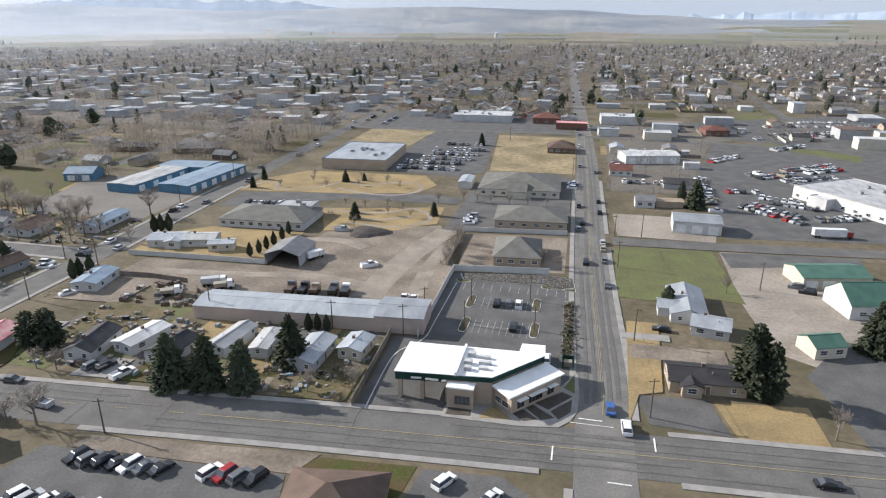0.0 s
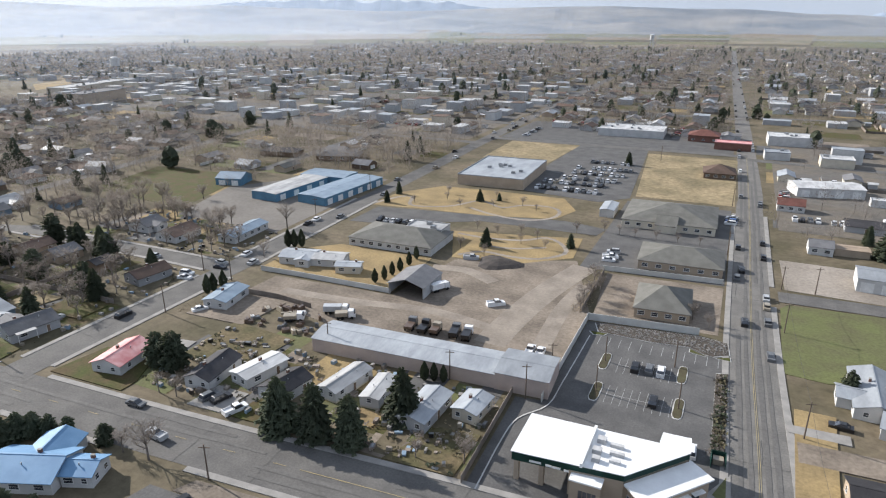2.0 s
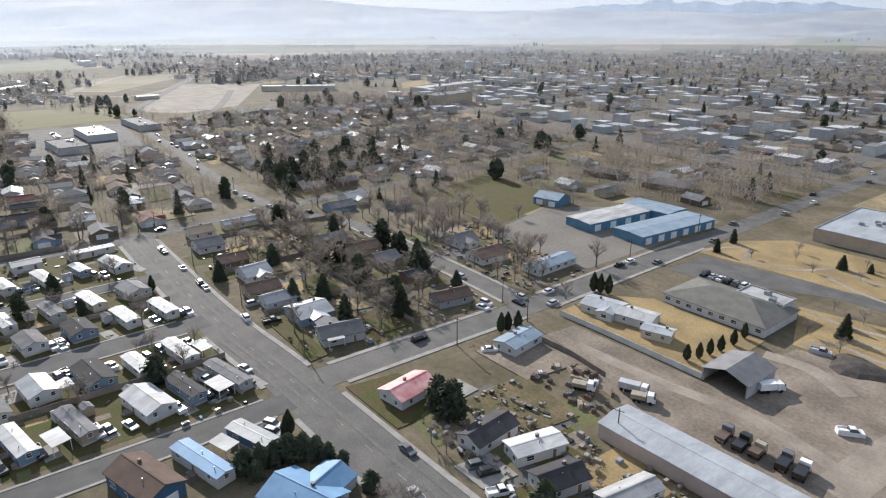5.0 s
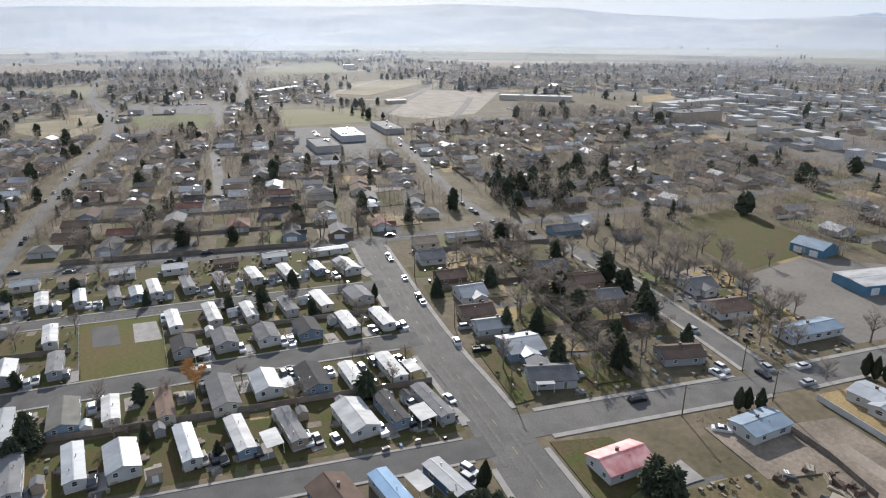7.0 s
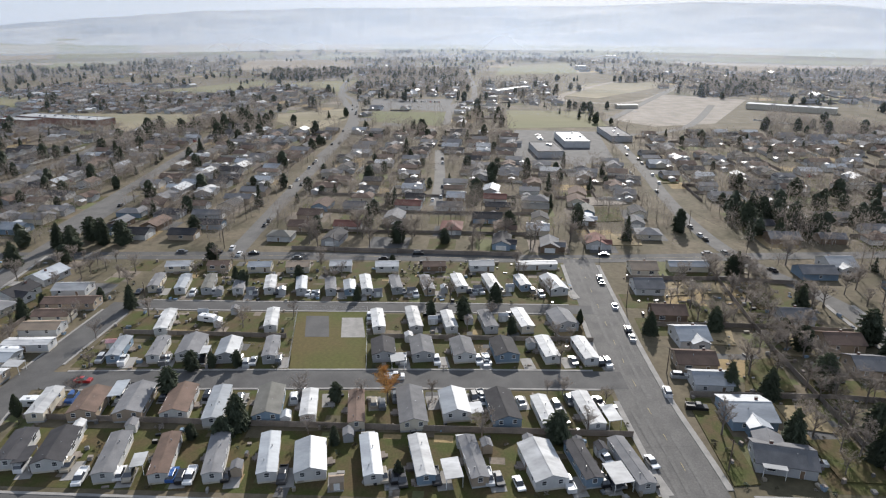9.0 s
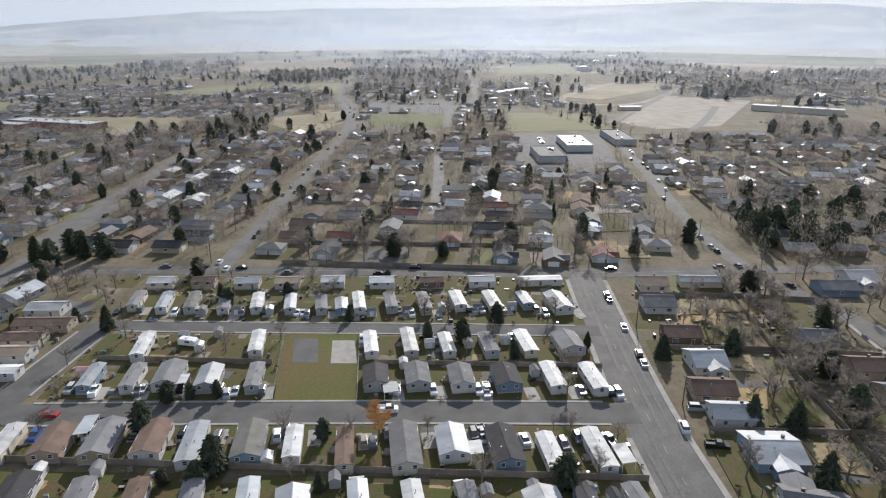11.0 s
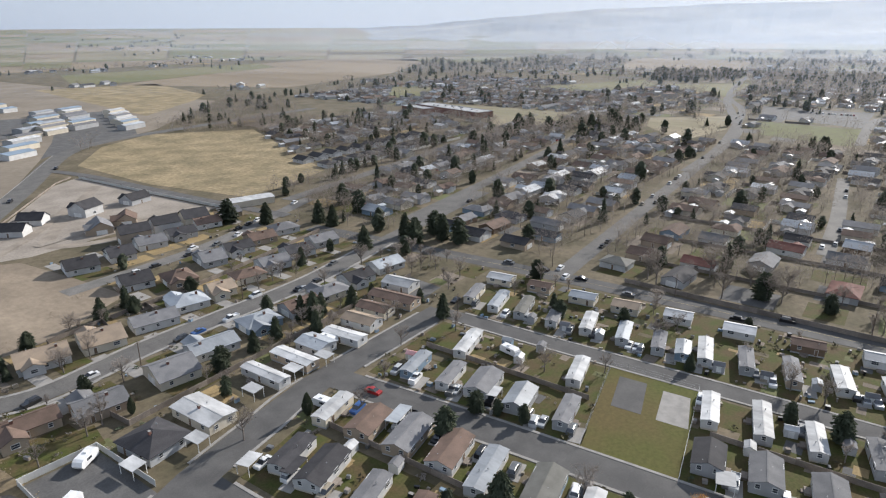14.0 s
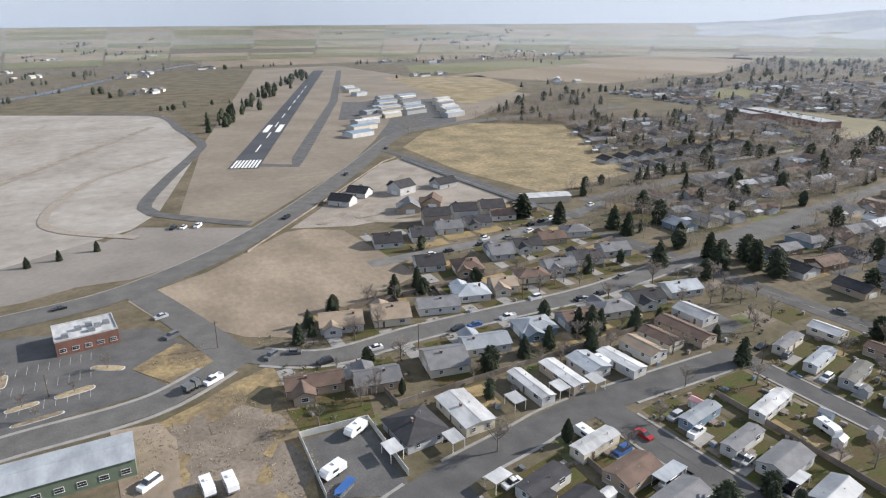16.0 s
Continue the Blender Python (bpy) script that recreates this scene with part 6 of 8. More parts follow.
# east side of the long street
house(30, 171, 88, 19, 9, "metal", "white", seed=35, wing=(-3, 5, 5, 6), pitch=0.34)
house(34.5, 158.5, -12, 9, 8, "metal", "white", seed=36, pitch=0.34)
house(29, 131.5, 2, 15.5, 8.4, "dark", "tan", seed=37, wing=(-3.5, -4, 4, 4), garage=False, pitch=0.32)

# ---- streets of houses to the south-west ----
SW = [(-202.5, -156.3, 12.3, 10.5, "metal", "white"), (-187.3, -152.1, 14, 9, "grey", "white"), (-170.3, -153, 12, 12.5, "tan", "cream"), (-153.9, -155, 13.5, 11, "tan", "white"),
      (-202.3, -189.8, 11, 12, "dark", "white"), (-213.8, -179, 10.5, 13, "brown", "tan"), (-234.1, -188, 9.5, 13, "grey", "grey"), (-198.1, -223.3, 12.1, 12.5, "dark", "white"),
      (-215, -224, 10, 12.5, "dark", "white"), (-216.5, -157, 9, 9.5, "tan", "cream"), (-231, -160, 12, 9, "brown", "cream"), (-246, -163, 12, 10, "grey", "white"),
      (-262, -166, 12, 10, "dark", "white"), (-278, -168, 12, 10, "grey", "grey"), (-187.4, -120.6, 14, 8.5, "metal", "white"), (-207, -123, 12, 9.5, "metal", "blue")]
SW2 = [(-172.1, -117.3, 11.5, 12.5, "grey", "cream"), (-135.5, -122.2, 15, 7.5, "brown", "tan"), (-151.2, -116.6, 12, 9, "grey", "tan"), (-223, -121, 12, 10, "brown", "grey"),
       (-238, -122, 13, 9, "grey", "cream"), (-254, -124, 12, 9, "dark", "white"), (-271, -124, 13, 9, "metal", "white"), (-249, -190, 12, 10, "dark", "white"), (-264, -193, 12, 10, "brown", "tan"),
       (-280, -196, 12, 10, "grey", "white"), (-231, -228, 12, 11, "grey", "white"), (-247, -229, 12, 10, "dark", "grey"), (-264, -234, 12, 10, "brown", "white"), (-281, -240, 11, 10, "grey", "tan")]
YARDS, FRONT_YARDS = Geo(), random.Random(61)
k = 200
for rows in (SW, SW2):
    for x, y, l, w, roof, wall in rows:
        house(x, y, -14 if y < -140 else -9, l, w, roof, wall, seed=k, hip=k % 5 == 0, wing=(l * 0.22, (4.5 if k % 2 else -4.5), 6, 5.5) if k % 3 else None)
        side = -1 if y > -140 or (-206 > y > -235) else 1
        for u, d, v, q, m in ((-4.5, 7.5, 9, 7, 0), (5, 8.5, 4.2, 9, 6), (-1, -9, 14, 8, FRONT_YARDS.choice((0, 3, 1, 0)))):
            cx, cy = x + u, y + side * (w / 2 - 3 + d if d > 0 else d)
            YARDS.face([(cx - v / 2, cy - q / 2, 0.05 + 0.004 * m), (cx + v / 2, cy - q / 2, 0.05 + 0.004 * m), (cx + v / 2, cy + q / 2, 0.05 + 0.004 * m), (cx - v / 2, cy + q / 2, 0.05 + 0.004 * m)], m)
        k += 1
house(-164.9, -91.9, -88, 15, 8, "white", "cream", seed=250, pitch=0.16, garage=False)
house(-151.1, -91.3, -84, 12, 11, "dark", "grey", seed=251, hip=True)
mobile_home(-186, -94.1, 92, 15.5, 4.2, "white", "white", 252)
mobile_home(-197, -94.6, 92, 15, 5, "white", "tan", 253)
house(-206.8, -96, 92, 10, 7.4, "metal", "white", seed=254, pitch=0.25, garage=False)
for x, y, turn in ((-192, -89.5, 92), (-178.5, -90, 92), (-202.5, -88, 92), (-159, -66.5, 14), (-143, -86, 95), (-157, -83, 95)):
    carport(x, y, turn, 5, 3.6)
# red-brick restaurant and long green school beside the western car park
hall(-80.5, -181.5, 7, 17, 13, 4.6, "white", "brick", "red brick restaurant with a flat white roof", "restaurant", flat=True, units=6, windows=5)
hall(-70, -111, 1, 42, 11, 4.2, "metal", "green", "long green building with a grey metal roof", "building", 0.8, windows=10)
for x, y, turn, l, w, eave, roof, wall in ((-202, -296, -48, 13, 9, 3.0, "dark", "white"), (-216, -308, -48, 12, 9, 3.0, "dark", "white"), (-240, -303, 20, 12, 10, 4.6, "dark", "white"), (-268, -305, 12, 13, 9, 3.0, "dark", "grey"),
                                           (-229, -268, 70, 13, 10, 3.0, "grey", "tan"), (-244, -271, 60, 11, 9, 3.0, "brown", "tan"), (-231, -241, -14, 13, 9, 5.2, "dark", "tan"), (-247, -242, -14, 12, 9, 5.2, "dark", "white"), (-262, -241, -14, 12, 10, 5.0, "dark", "cream")):
    house(x, y, turn, l, w, roof, wall, seed=int(-x), eave=eave, pitch=0.62, wing=(l * 0.2, -4, 5.5, 6), plain=True)
g = Geo()
ribbon(g, smooth_line([(-275, -362), (-244, -323), (-211, -279), (-204, -266), (-212, -256), (-230, -250), (-254, -253), (-287, -262)], 4.0), -3.2, 3.2, 0.075)
tagged(part("dirt_track", g, PALE_DIRT), "pale graded track through the building plots", "track", kind="structure")
DW = random.Random(3)
for i in range(10):
    for j in (0, 1):
        house(-398 - i * 14.6, -287 - j * 25 - i * 0.2, 84, 12, 9.5, "dark", "white", seed=500 + i * 2 + j, plain=True, hip=j == 0)
HANGARS = [(-285, -500, 24, 14), (-300, -532, 28, 12), (-314, -560, 28, 11), (-328, -588, 26, 11), (-342, -620, 20, 12), (-362, -652, 16, 11), (-384, -692, 16, 10), (-402, -850, 20, 14), (-408, -885, 18, 12), (-395, -800, 18, 12)]
for i in range(7):
    for a, b in (((-354, -594), (-404, -734)), ((-386, -606), (-436, -742))):
        HANGARS.append((a[0] + (b[0] - a[0]) * i / 6, a[1] + (b[1] - a[1]) * i / 6, 29 - 6 * ((i + a[0]) % 3 == 0), 10 + i % 2))
for i in range(6):
    HANGARS.append((-412 - 46 * i / 5, -566 - 118 * i / 5, 26 - 4 * (i % 2), 10))
for x, y, l, w in HANGARS:
    hall(x, y, 20, l, w, DW.uniform(3.6, 5.0), DW.choice(("white", "metal", "grey", "grey", "steel")), DW.choice(("white", "cream", "grey")), "metal aircraft hangar beside the apron", "hangar", 1.0, doors=2)



# ---- the rest of the town ----
FAR = random.Random(21)
ROOF_LIST = ["grey", "dark", "brown", "grey", "sage", "metal", "dark", "sage", "dark", "rust", "grey", "brown"]
WALL_LIST = ["white", "cream", "grey", "tan", "white", "blue", "brown"]
FAR_MATS = [WALLS[k] for k in ("white", "cream", "grey", "tan")] + [ROOFS[k] for k in ("grey", "dark", "brown", "white", "metal", "tan")]


def far_house(g, x, y, turn, L, W, eave, rise, wall, roof):
    c, s = math.cos(radians(turn)), math.sin(radians(turn))
    def q(a, b, z):
        return (x + c * a - s * b, y + s * a + c * b, z)
    prof = [(-W / 2, 0), (W / 2, 0), (W / 2, eave), (0, eave + rise), (-W / 2, eave)]
    g.hull([q(-L / 2, b, z) for b, z in prof], [q(L / 2, b, z) for b, z in prof], wall)
    for s2 in (-1, 1):
        a = [q(-L / 2 - 0.4, 0, eave + rise + 0.1), q(L / 2 + 0.4, 0, eave + rise + 0.1), q(L / 2 + 0.4, s2 * (W / 2 + 0.5), eave), q(-L / 2 - 0.4, s2 * (W / 2 + 0.5), eave)]
        a = a if s2 < 0 else a[::-1]
        g.hull(a, [(p[0], p[1], p[2] + 0.15) for p in a], roof)


def far_car(g, x, y, turn, paint):
    g.box(x, y, 0.15, 4.6, 1.8, 0.75, paint, turn)
    g.box(x, y, 0.9, 2.5, 1.6, 0.55, 6, turn)
    g.box(x, y, 1.45, 2.2, 1.45, 0.07, paint, turn)


def far_block(g, x, y, turn, L, W, hgt, wall, roof):
    g.box(x, y, 0, L, W, hgt, wall, turn)
    g.box(x, y, hgt, L + 0.2, W + 0.2, 0.3, roof, turn)


def ground_z(x, y):
    d = math.hypot(x + 60, y)
    for a, b in zip(rings, rings[1:]):
        if a <= d < b:
            za, zb = [0 if v < 2100 else 70 * ((v - 2000) / 2600) ** 1.5 for v in (a, b)]
            return za + (zb - za) * (d - a) / (b - a)
    return 0.0


def far_bare(g, r, x, y, hgt, m=0):
    """A leafless tree: a trunk, some limbs and a rounded, uneven crown of fine twig sprays."""
    d = near(x, y)
    count, width, size = (190, 0.009, 0.105) if d < 340 else (110, 0.0135, 0.11) if d < 520 else (50, 0.023, 0.14) if d < 1000 else (12, 0.06, 0.28)
    z0 = ground_z(x, y)
    spread = hgt * r.uniform(0.38, 0.56)
    squash = r.uniform(0.36, 0.46)
    g.tube((x, y, z0 - 0.2), (x, y, z0 + hgt * 0.6), hgt * 0.014, hgt * 0.006, 3, m)
    lobes = []
    for k in range(6):
        a = k * 1.05 + r.uniform(-0.4, 0.4)
        f = r.uniform(0.35, 0.75)
        lobes.append(Vector((math.cos(a) * f, math.sin(a) * f, r.uniform(-0.6, 0.75))))
        if d < 1000:
            p = Vector((x, y, z0 + hgt * r.uniform(0.18, 0.4)))
            q = Vector((x + lobes[k].x * spread, y + lobes[k].y * spread, z0 + hgt * (0.53 + squash * lobes[k].z)))
            e = Vector((-math.sin(a), math.cos(a), 0.3)) * hgt * 0.012
            g.face([p - e, p + e, q], m)
    lobes.append(Vector((0, 0, 0.6)))
    for k in range(count):
        c = lobes[k % 7]
        o = Vector((r.gauss(0, 0.3), r.gauss(0, 0.3), r.gauss(0, 0.3)))
        u = c + o
        p = Vector((x + u.x * spread, y + u.y * spread, z0 + hgt * (0.53 + squash * u.z)))
        v = (o * 2 + Vector((r.uniform(-0.7, 0.7), r.uniform(-0.7, 0.7), r.uniform(-0.1, 0.9)))).normalized() * hgt * size * r.uniform(0.5, 1.1)
        w = v.orthogonal().normalized() * hgt * width
        if r.random() < 0.5:
            w = w.cross(v).normalized() * hgt * width
        g.face([p - w, p + w, p + v], m)


def far_conifer(g, r, x, y, hgt, m=0):
    """A dark evergreen, pointed like a spruce or rounded and lobed like an old pine: a dense heart of boughs with sprays round it."""
    d = near(x, y)
    z0 = ground_z(x, y)
    pointed = r.random() < 0.4
    spread = hgt * (r.uniform(0.2, 0.28) if pointed else r.uniform(0.26, 0.4))
    count, size, rings, n = (90, 0.085, 7, 8) if d < 420 else (52, 0.1, 6, 7) if d < 700 else (26, 0.12, 5, 6) if d < 1100 else (9, 0.16, 4, 5)
    g.tube((x, y, z0 - 0.2), (x, y, z0 + hgt * 0.3), hgt * 0.022, hgt * 0.018, 3, m)
    p1, p2, k3 = r.uniform(0, 6), r.uniform(0, 6), r.choice((2, 3, 4))
    low = r.uniform(0.03, 0.1)

    def reach(f, a):
        wide = (1 - f) ** 0.85 + 0.02 if pointed else math.sqrt(max(0.015, 1 - (1.6 * f - 0.6) ** 2))
        return spread * wide * (1 + 0.2 * math.sin(k3 * a + p1) + 0.15 * math.sin(2 * a + p2 + 7 * f))

    k = len(g.v)
    for i in range(rings):
        f = i / (rings - 0.6)
        for q in range(n):
            a = 6.283 * q / n + 0.4 * (i % 2)
            w = reach(f, a) * r.uniform(0.62, 0.98)
            g.v.append((x + math.cos(a) * w, y + math.sin(a) * w, z0 + hgt * (low + (0.95 - low) * f + r.uniform(-0.03, 0.03))))
    g.v.append((x, y, z0 + hgt * 0.98))
    for i in range(rings - 1):
        for q in range(n):
            u, v = k + i * n + q, k + i * n + (q + 1) % n
            g.f.append((u, v, v + n, u + n))
            g.m.append(m)
    for q in range(n):
        g.f.append((k + (rings - 1) * n + q, k + (rings - 1) * n + (q + 1) % n, k + rings * n))
        g.m.append(m)
    for i in range(count):
        f, a = (i + r.random()) / count * 0.97, r.uniform(0, 6.283)
        w = reach(f, a) * r.uniform(0.75, 1.0)
        ca, sa = math.cos(a), math.sin(a)
        p = Vector((x + ca * w, y + sa * w, z0 + hgt * (low + (0.95 - low) * f)))
        q = hgt * size * r.uniform(0.6, 1.25)
        out, side = Vector((ca, sa, r.uniform(-0.5, 0.4))), Vector((-sa, ca, r.uniform(-0.5, 0.5)))
        g.face([p - side * q * 0.6, p + side * q * 0.6, p + out * q * 0.9 + Vector((0, 0, q * r.uniform(-0.4, 0.5)))], m)


COUNT = {"tree": 0, "house": 0}


def near(x, y):
    return math.hypot(x + 80, y - 30)


FAR_HOUSES, FAR_TREES, FAR_CARS, FAR_FENCES = Geo(), Geo(), Geo(), Geo()


def fence_run(g, ax, ay, bx, by, m=0, hgt=1.7):
    if free((ax + bx) / 2, (ay + by) / 2, 0.3, 0.5) and free(ax, ay, 0.3, 0.5) and free(bx, by, 0.3, 0.5):
        g.box((ax + bx) / 2, (ay + by) / 2, 0, math.hypot(bx - ax, by - ay), 0.12, hgt, m, math.degrees(math.atan2(by - ay, bx - ax)))


def plant(x, y, kind, hgt):
    if near(x, y) < 262 and COUNT["tree"] < 300:
        COUNT["tree"] += 1
        if kind == "bare":
            tree(BARE if FAR.random() < 0.75 else TALL, x, y, hgt)
        else:
            tree(CONIFER if FAR.random() < 0.35 else PINE, x, y, hgt)
    else:
        take(x, y, 1.0)
        (far_bare if kind == "bare" else far_conifer)(FAR_TREES, FAR, x, y, hgt, 0 if kind == "bare" else 1)


def quarter(x0, x1, y0, y1, lot_x=19, lot_y=25, turn=0, built=0.85, bare=1.2, evergreen=0.22, big=0.0, size=1.0):
    """Houses on rows of lots, with trees in the yards."""
    x = x0
    while x < x1:
        y = y0
        while y < y1:
            hx, hy = x + FAR.uniform(-3, 3), y + FAR.uniform(-4, 4)
            L, W = FAR.uniform(10, 15) * size, FAR.uniform(7.5, 10) * size
            a = turn + FAR.choice((90, 90, 0)) + FAR.uniform(-3, 3)
            if free(x, y, 5.0):
                w, d, q = lot_x * FAR.uniform(0.7, 0.96), lot_y * FAR.uniform(0.4, 0.9), FAR.uniform(-0.1, 0.1)
                z = FAR.uniform(0.012, 0.045)
                YARDS.face([(x + u * w / 2 + v * q, y + v * d / 2 - u * q, z) for u, v in ((-1, -1), (1, -1), (1, 1), (-1, 1))], FAR.choice((0, 0, 5, 1, 2, 3, 3, 4, 3)))
            if FAR.random() < built and free(hx, hy, 6.0):
                if FAR.random() < big:
                    far_block(FAR_HOUSES, hx, hy, turn + FAR.choice((0, 90)), L * FAR.uniform(0.8, 1.45), W * FAR.uniform(0.9, 1.7), FAR.choice((3.6, 4.4, 5, 6.5, 8)), FAR.choice((0, 1, 2, 2)), FAR.choice((7, 7, 7, 8, 8, 4, 7, 6)))
                    take(hx, hy, 11)
                elif near(hx, hy) < 330 and COUNT["house"] < 140:
                    COUNT["house"] += 1
                    house(hx, hy, a, L, W, FAR.choice(ROOF_LIST), FAR.choice(WALL_LIST), seed=900 + COUNT["house"], plain=near(hx, hy) > 230, wing=(L * 0.2, 4, 5, 5) if FAR.random() < 0.4 else None, hip=FAR.random() < 0.2)
                else:
                    far_house(FAR_HOUSES, hx, hy, a, L, W, 2.8, W * FAR.uniform(0.16, 0.24), FAR.choice((0, 0, 1, 2, 3)), FAR.choice((4, 4, 5, 5, 6, 7, 8, 5, 4, 6, 5, 4, 6)))
                    if FAR.random() < 0.55 and near(hx, hy) < 1000:
                        far_house(FAR_HOUSES, hx + FAR.uniform(-3, 3), hy + FAR.uniform(-3, 3), a + 90, L * 0.75, W * 0.7, 2.7, W * 0.15, FAR.choice((0, 1, 2)), FAR_HOUSES.m[-1])
                    if FAR.random() < 0.7 and near(hx, hy) < 1100:
                        u, v = FAR.choice((-1, 1)), FAR.uniform(0.44, 0.5)
                        fence_run(FAR_FENCES, x - lot_x * 0.5, y + u * lot_y * v, x + lot_x * 0.5, y + u * lot_y * v, FAR.choice((0, 0, 1)))
                        fence_run(FAR_FENCES, x + u * lot_x * 0.49, y - lot_y * 0.5, x + u * lot_x * 0.49, y + lot_y * 0.15, FAR.choice((0, 0, 1)))
                    if FAR.random() < 0.7:
                        far_house(FAR_HOUSES, hx + FAR.uniform(8, 11), hy + FAR.uniform(-6, 6), turn, 4, 3.4, 2.2, 0.6, FAR.choice((0, 2, 3)), FAR.choice((4, 7, 8)))
                    take(hx, hy, 6.4)
                    if near(hx, hy) < 1000:
                        for k in range(FAR.choice((0, 1, 1, 2))):
                            far_car(FAR_CARS, hx + FAR.choice((-1, 1)) * FAR.uniform(7, 9), hy + 2.4 * k + FAR.uniform(-4, 4), turn + FAR.choice((0, 90)), FAR.choice((0, 0, 1, 2, 3, 0, 4, 5)))
            evergreen_share = (0.34 if near(x, y) < 700 else 0.5) * evergreen / (bare + evergreen)
            n = (bare + evergreen) * (2.4 if near(x, y) < 1000 else 2.3)
            for k in range(int(n) + (FAR.random() < n % 1)):
                tx, ty = x + FAR.uniform(-0.6, 0.6) * lot_x, y + FAR.uniform(-0.6, 0.6) * lot_y
                if free(tx, ty, 1.6):
                    if FAR.random() > evergreen_share:
                        plant(tx, ty, "bare", FAR.uniform(6.5, 13.5) * (1.2 if near(tx, ty) > 900 else 1))
                    else:
                        plant(tx, ty, "fir", FAR.uniform(6, 13.5))
            y += lot_y
        x += lot_x


# yards between the old houses
for i in range(420):
    x, y = FAR.choice(((FAR.uniform(-300, -168), FAR.uniform(100, 166)), (FAR.uniform(-290, -135), FAR.uniform(-235, -92)), (FAR.uniform(-128, -46), FAR.uniform(107, 136)), (FAR.uniform(-240, -168), FAR.uniform(180, 214))))
    w, d, z = FAR.uniform(5, 14), FAR.uniform(5, 16), FAR.uniform(0.012, 0.045)
    if free(x, y, 0.5, max(w, d) * 0.6, True):
        YARDS.face([(x - w / 2, y - d / 2, z), (x + w / 2, y - d / 2, z), (x + w / 2, y + d / 2, z), (x - w / 2, y + d / 2, z)], FAR.choice((0, 5, 1, 2, 3, 0, 4)))
for i in range(330):
    x, y = FAR.uniform(-302, -158), FAR.uniform(-74, 82)
    w, d, z = FAR.uniform(1.5, 5), FAR.uniform(1.5, 5), FAR.uniform(0.03, 0.05)
    if free(x, y, 0.2, max(w, d) * 0.6, True):
        YARDS.face([(x - w / 2, y - d / 2, z), (x + w / 2, y - d / 2, z), (x + w / 2, y + d / 2, z), (x - w / 2, y + d / 2, z)], FAR.choice((1, 2, 3, 3, 4, 5, 2)))
for i in range(190):
    x, y = FAR.uniform(-300, -170), FAR.uniform(102, 166)
    if free(x, y, 1.5):
        plant(x, y, "bare" if FAR.random() < 0.85 else "fir", FAR.uniform(6, 12))
for i in range(70):
    x, y = FAR.uniform(-330, -245), FAR.uniform(180, 330)
    if free(x, y, 1.5):
        plant(x, y, "bare", FAR.uniform(8, 15))
for i in range(150):
    x, y = FAR.uniform(-300, -178), FAR.uniform(318, 460)
    if free(x, y, 1.5):
        plant(x, y, "bare", FAR.uniform(9, 16))
for i in range(60):
    x, y = FAR.uniform(-240, -170), FAR.uniform(178, 215)
    if free(x, y, 1.5):
        plant(x, y, "bare", FAR.uniform(6, 11))
for i in range(430):
    x, y = FAR.choice(((FAR.uniform(-292, -130), FAR.uniform(-236, -90)), (FAR.uniform(-292, -160), FAR.uniform(-170, -90)), (FAR.uniform(-300, -160), FAR.uniform(-70, 80))))
    if free(x, y, 1.3):
        plant(x, y, "bare" if FAR.random() < 0.72 else "fir", FAR.uniform(4, 9))
quarter(-440, -318, -240, -75, 16, 21, -2, 0.97, 1.2, 0.3)
quarter(-440, -318, -70, 145, 19, 24, -2, 0.85, 1.5, 0.35)
quarter(-640, -445, -290, -80, 16.5, 21, -5, 0.96, 1.1, 0.32)
quarter(-640, -445, -75, 145, 18, 23, -5, 0.9, 1.3, 0.4)
quarter(-440, -170, 180, 430, 20, 25, 0, 0.6, 1.7, 0.3)
quarter(-660, -445, 165, 420, 19, 24, 5, 0.85, 1.5, 0.4)
quarter(-700, -175, 435, 620, 25, 27, 0, 0.95, 0.8, 0.3, 0.55, 1.0)
quarter(-900, -180, 625, 860, 26, 28, 0, 0.95, 0.9, 0.5, 0.6, 1.05)
quarter(-165, 0, 520, 830, 25, 28, 0, 0.85, 1.9, 0.45, 0.12, 1.1)
quarter(20, 420, 440, 620, 38, 42, 0, 0.5, 0.5, 0.1, 0.75, 1.1)
quarter(20, 420, 620, 830, 27, 30, 0, 0.85, 1.8, 0.45, 0.12, 1.1)
quarter(20, 60, 285, 345, 22, 24, 0, 0.3, 0.8, 0.1)
quarter(20, 170, 400, 470, 30, 32, 0, 0.3, 0.35, 0.05, 0.5)
quarter(190, 420, 230, 470, 30, 32, 0, 0.8, 0.4, 0.1, 0.45, 1.2)
quarter(-900, 620, 870, 1500, 34, 40, 0, 0.8, 2.3, 0.7, 0.1, 1.3)
quarter(-1500, -910, 330, 1400, 40, 46, 0, 0.7, 2.6, 0.9, 0.12, 1.4)
quarter(-1100, 900, 1510, 2000, 50, 56, 0, 0.6, 3.2, 1.0, 0.1, 1.6)
quarter(-880, -660, -220, 60, 30, 34, -10, 0.35, 1.4, 0.5)
quarter(-1200, -880, -230, 150, 24, 28, -14, 0.85, 1.1, 0.35, 0.05)
quarter(-1100, -700, -640, -460, 18, 24, -14, 0.95, 0.5, 0.15)
quarter(-1090, -760, -455, -215, 18, 24, -20, 0.95, 0.5, 0.12)
quarter(-900, -640, -300, -180, 22, 26, -14, 0.8, 0.8, 0.25)
quarter(-640, -410, -440, -300, 18, 23, -10, 0.85, 1.0, 0.3)
quarter(-1700, -1250, -700, -100, 44, 50, -14, 0.6, 1.3, 0.7)
quarter(-500, -320, -560, -430, 40, 40, 0, 0.1, 3.0, 0.6)
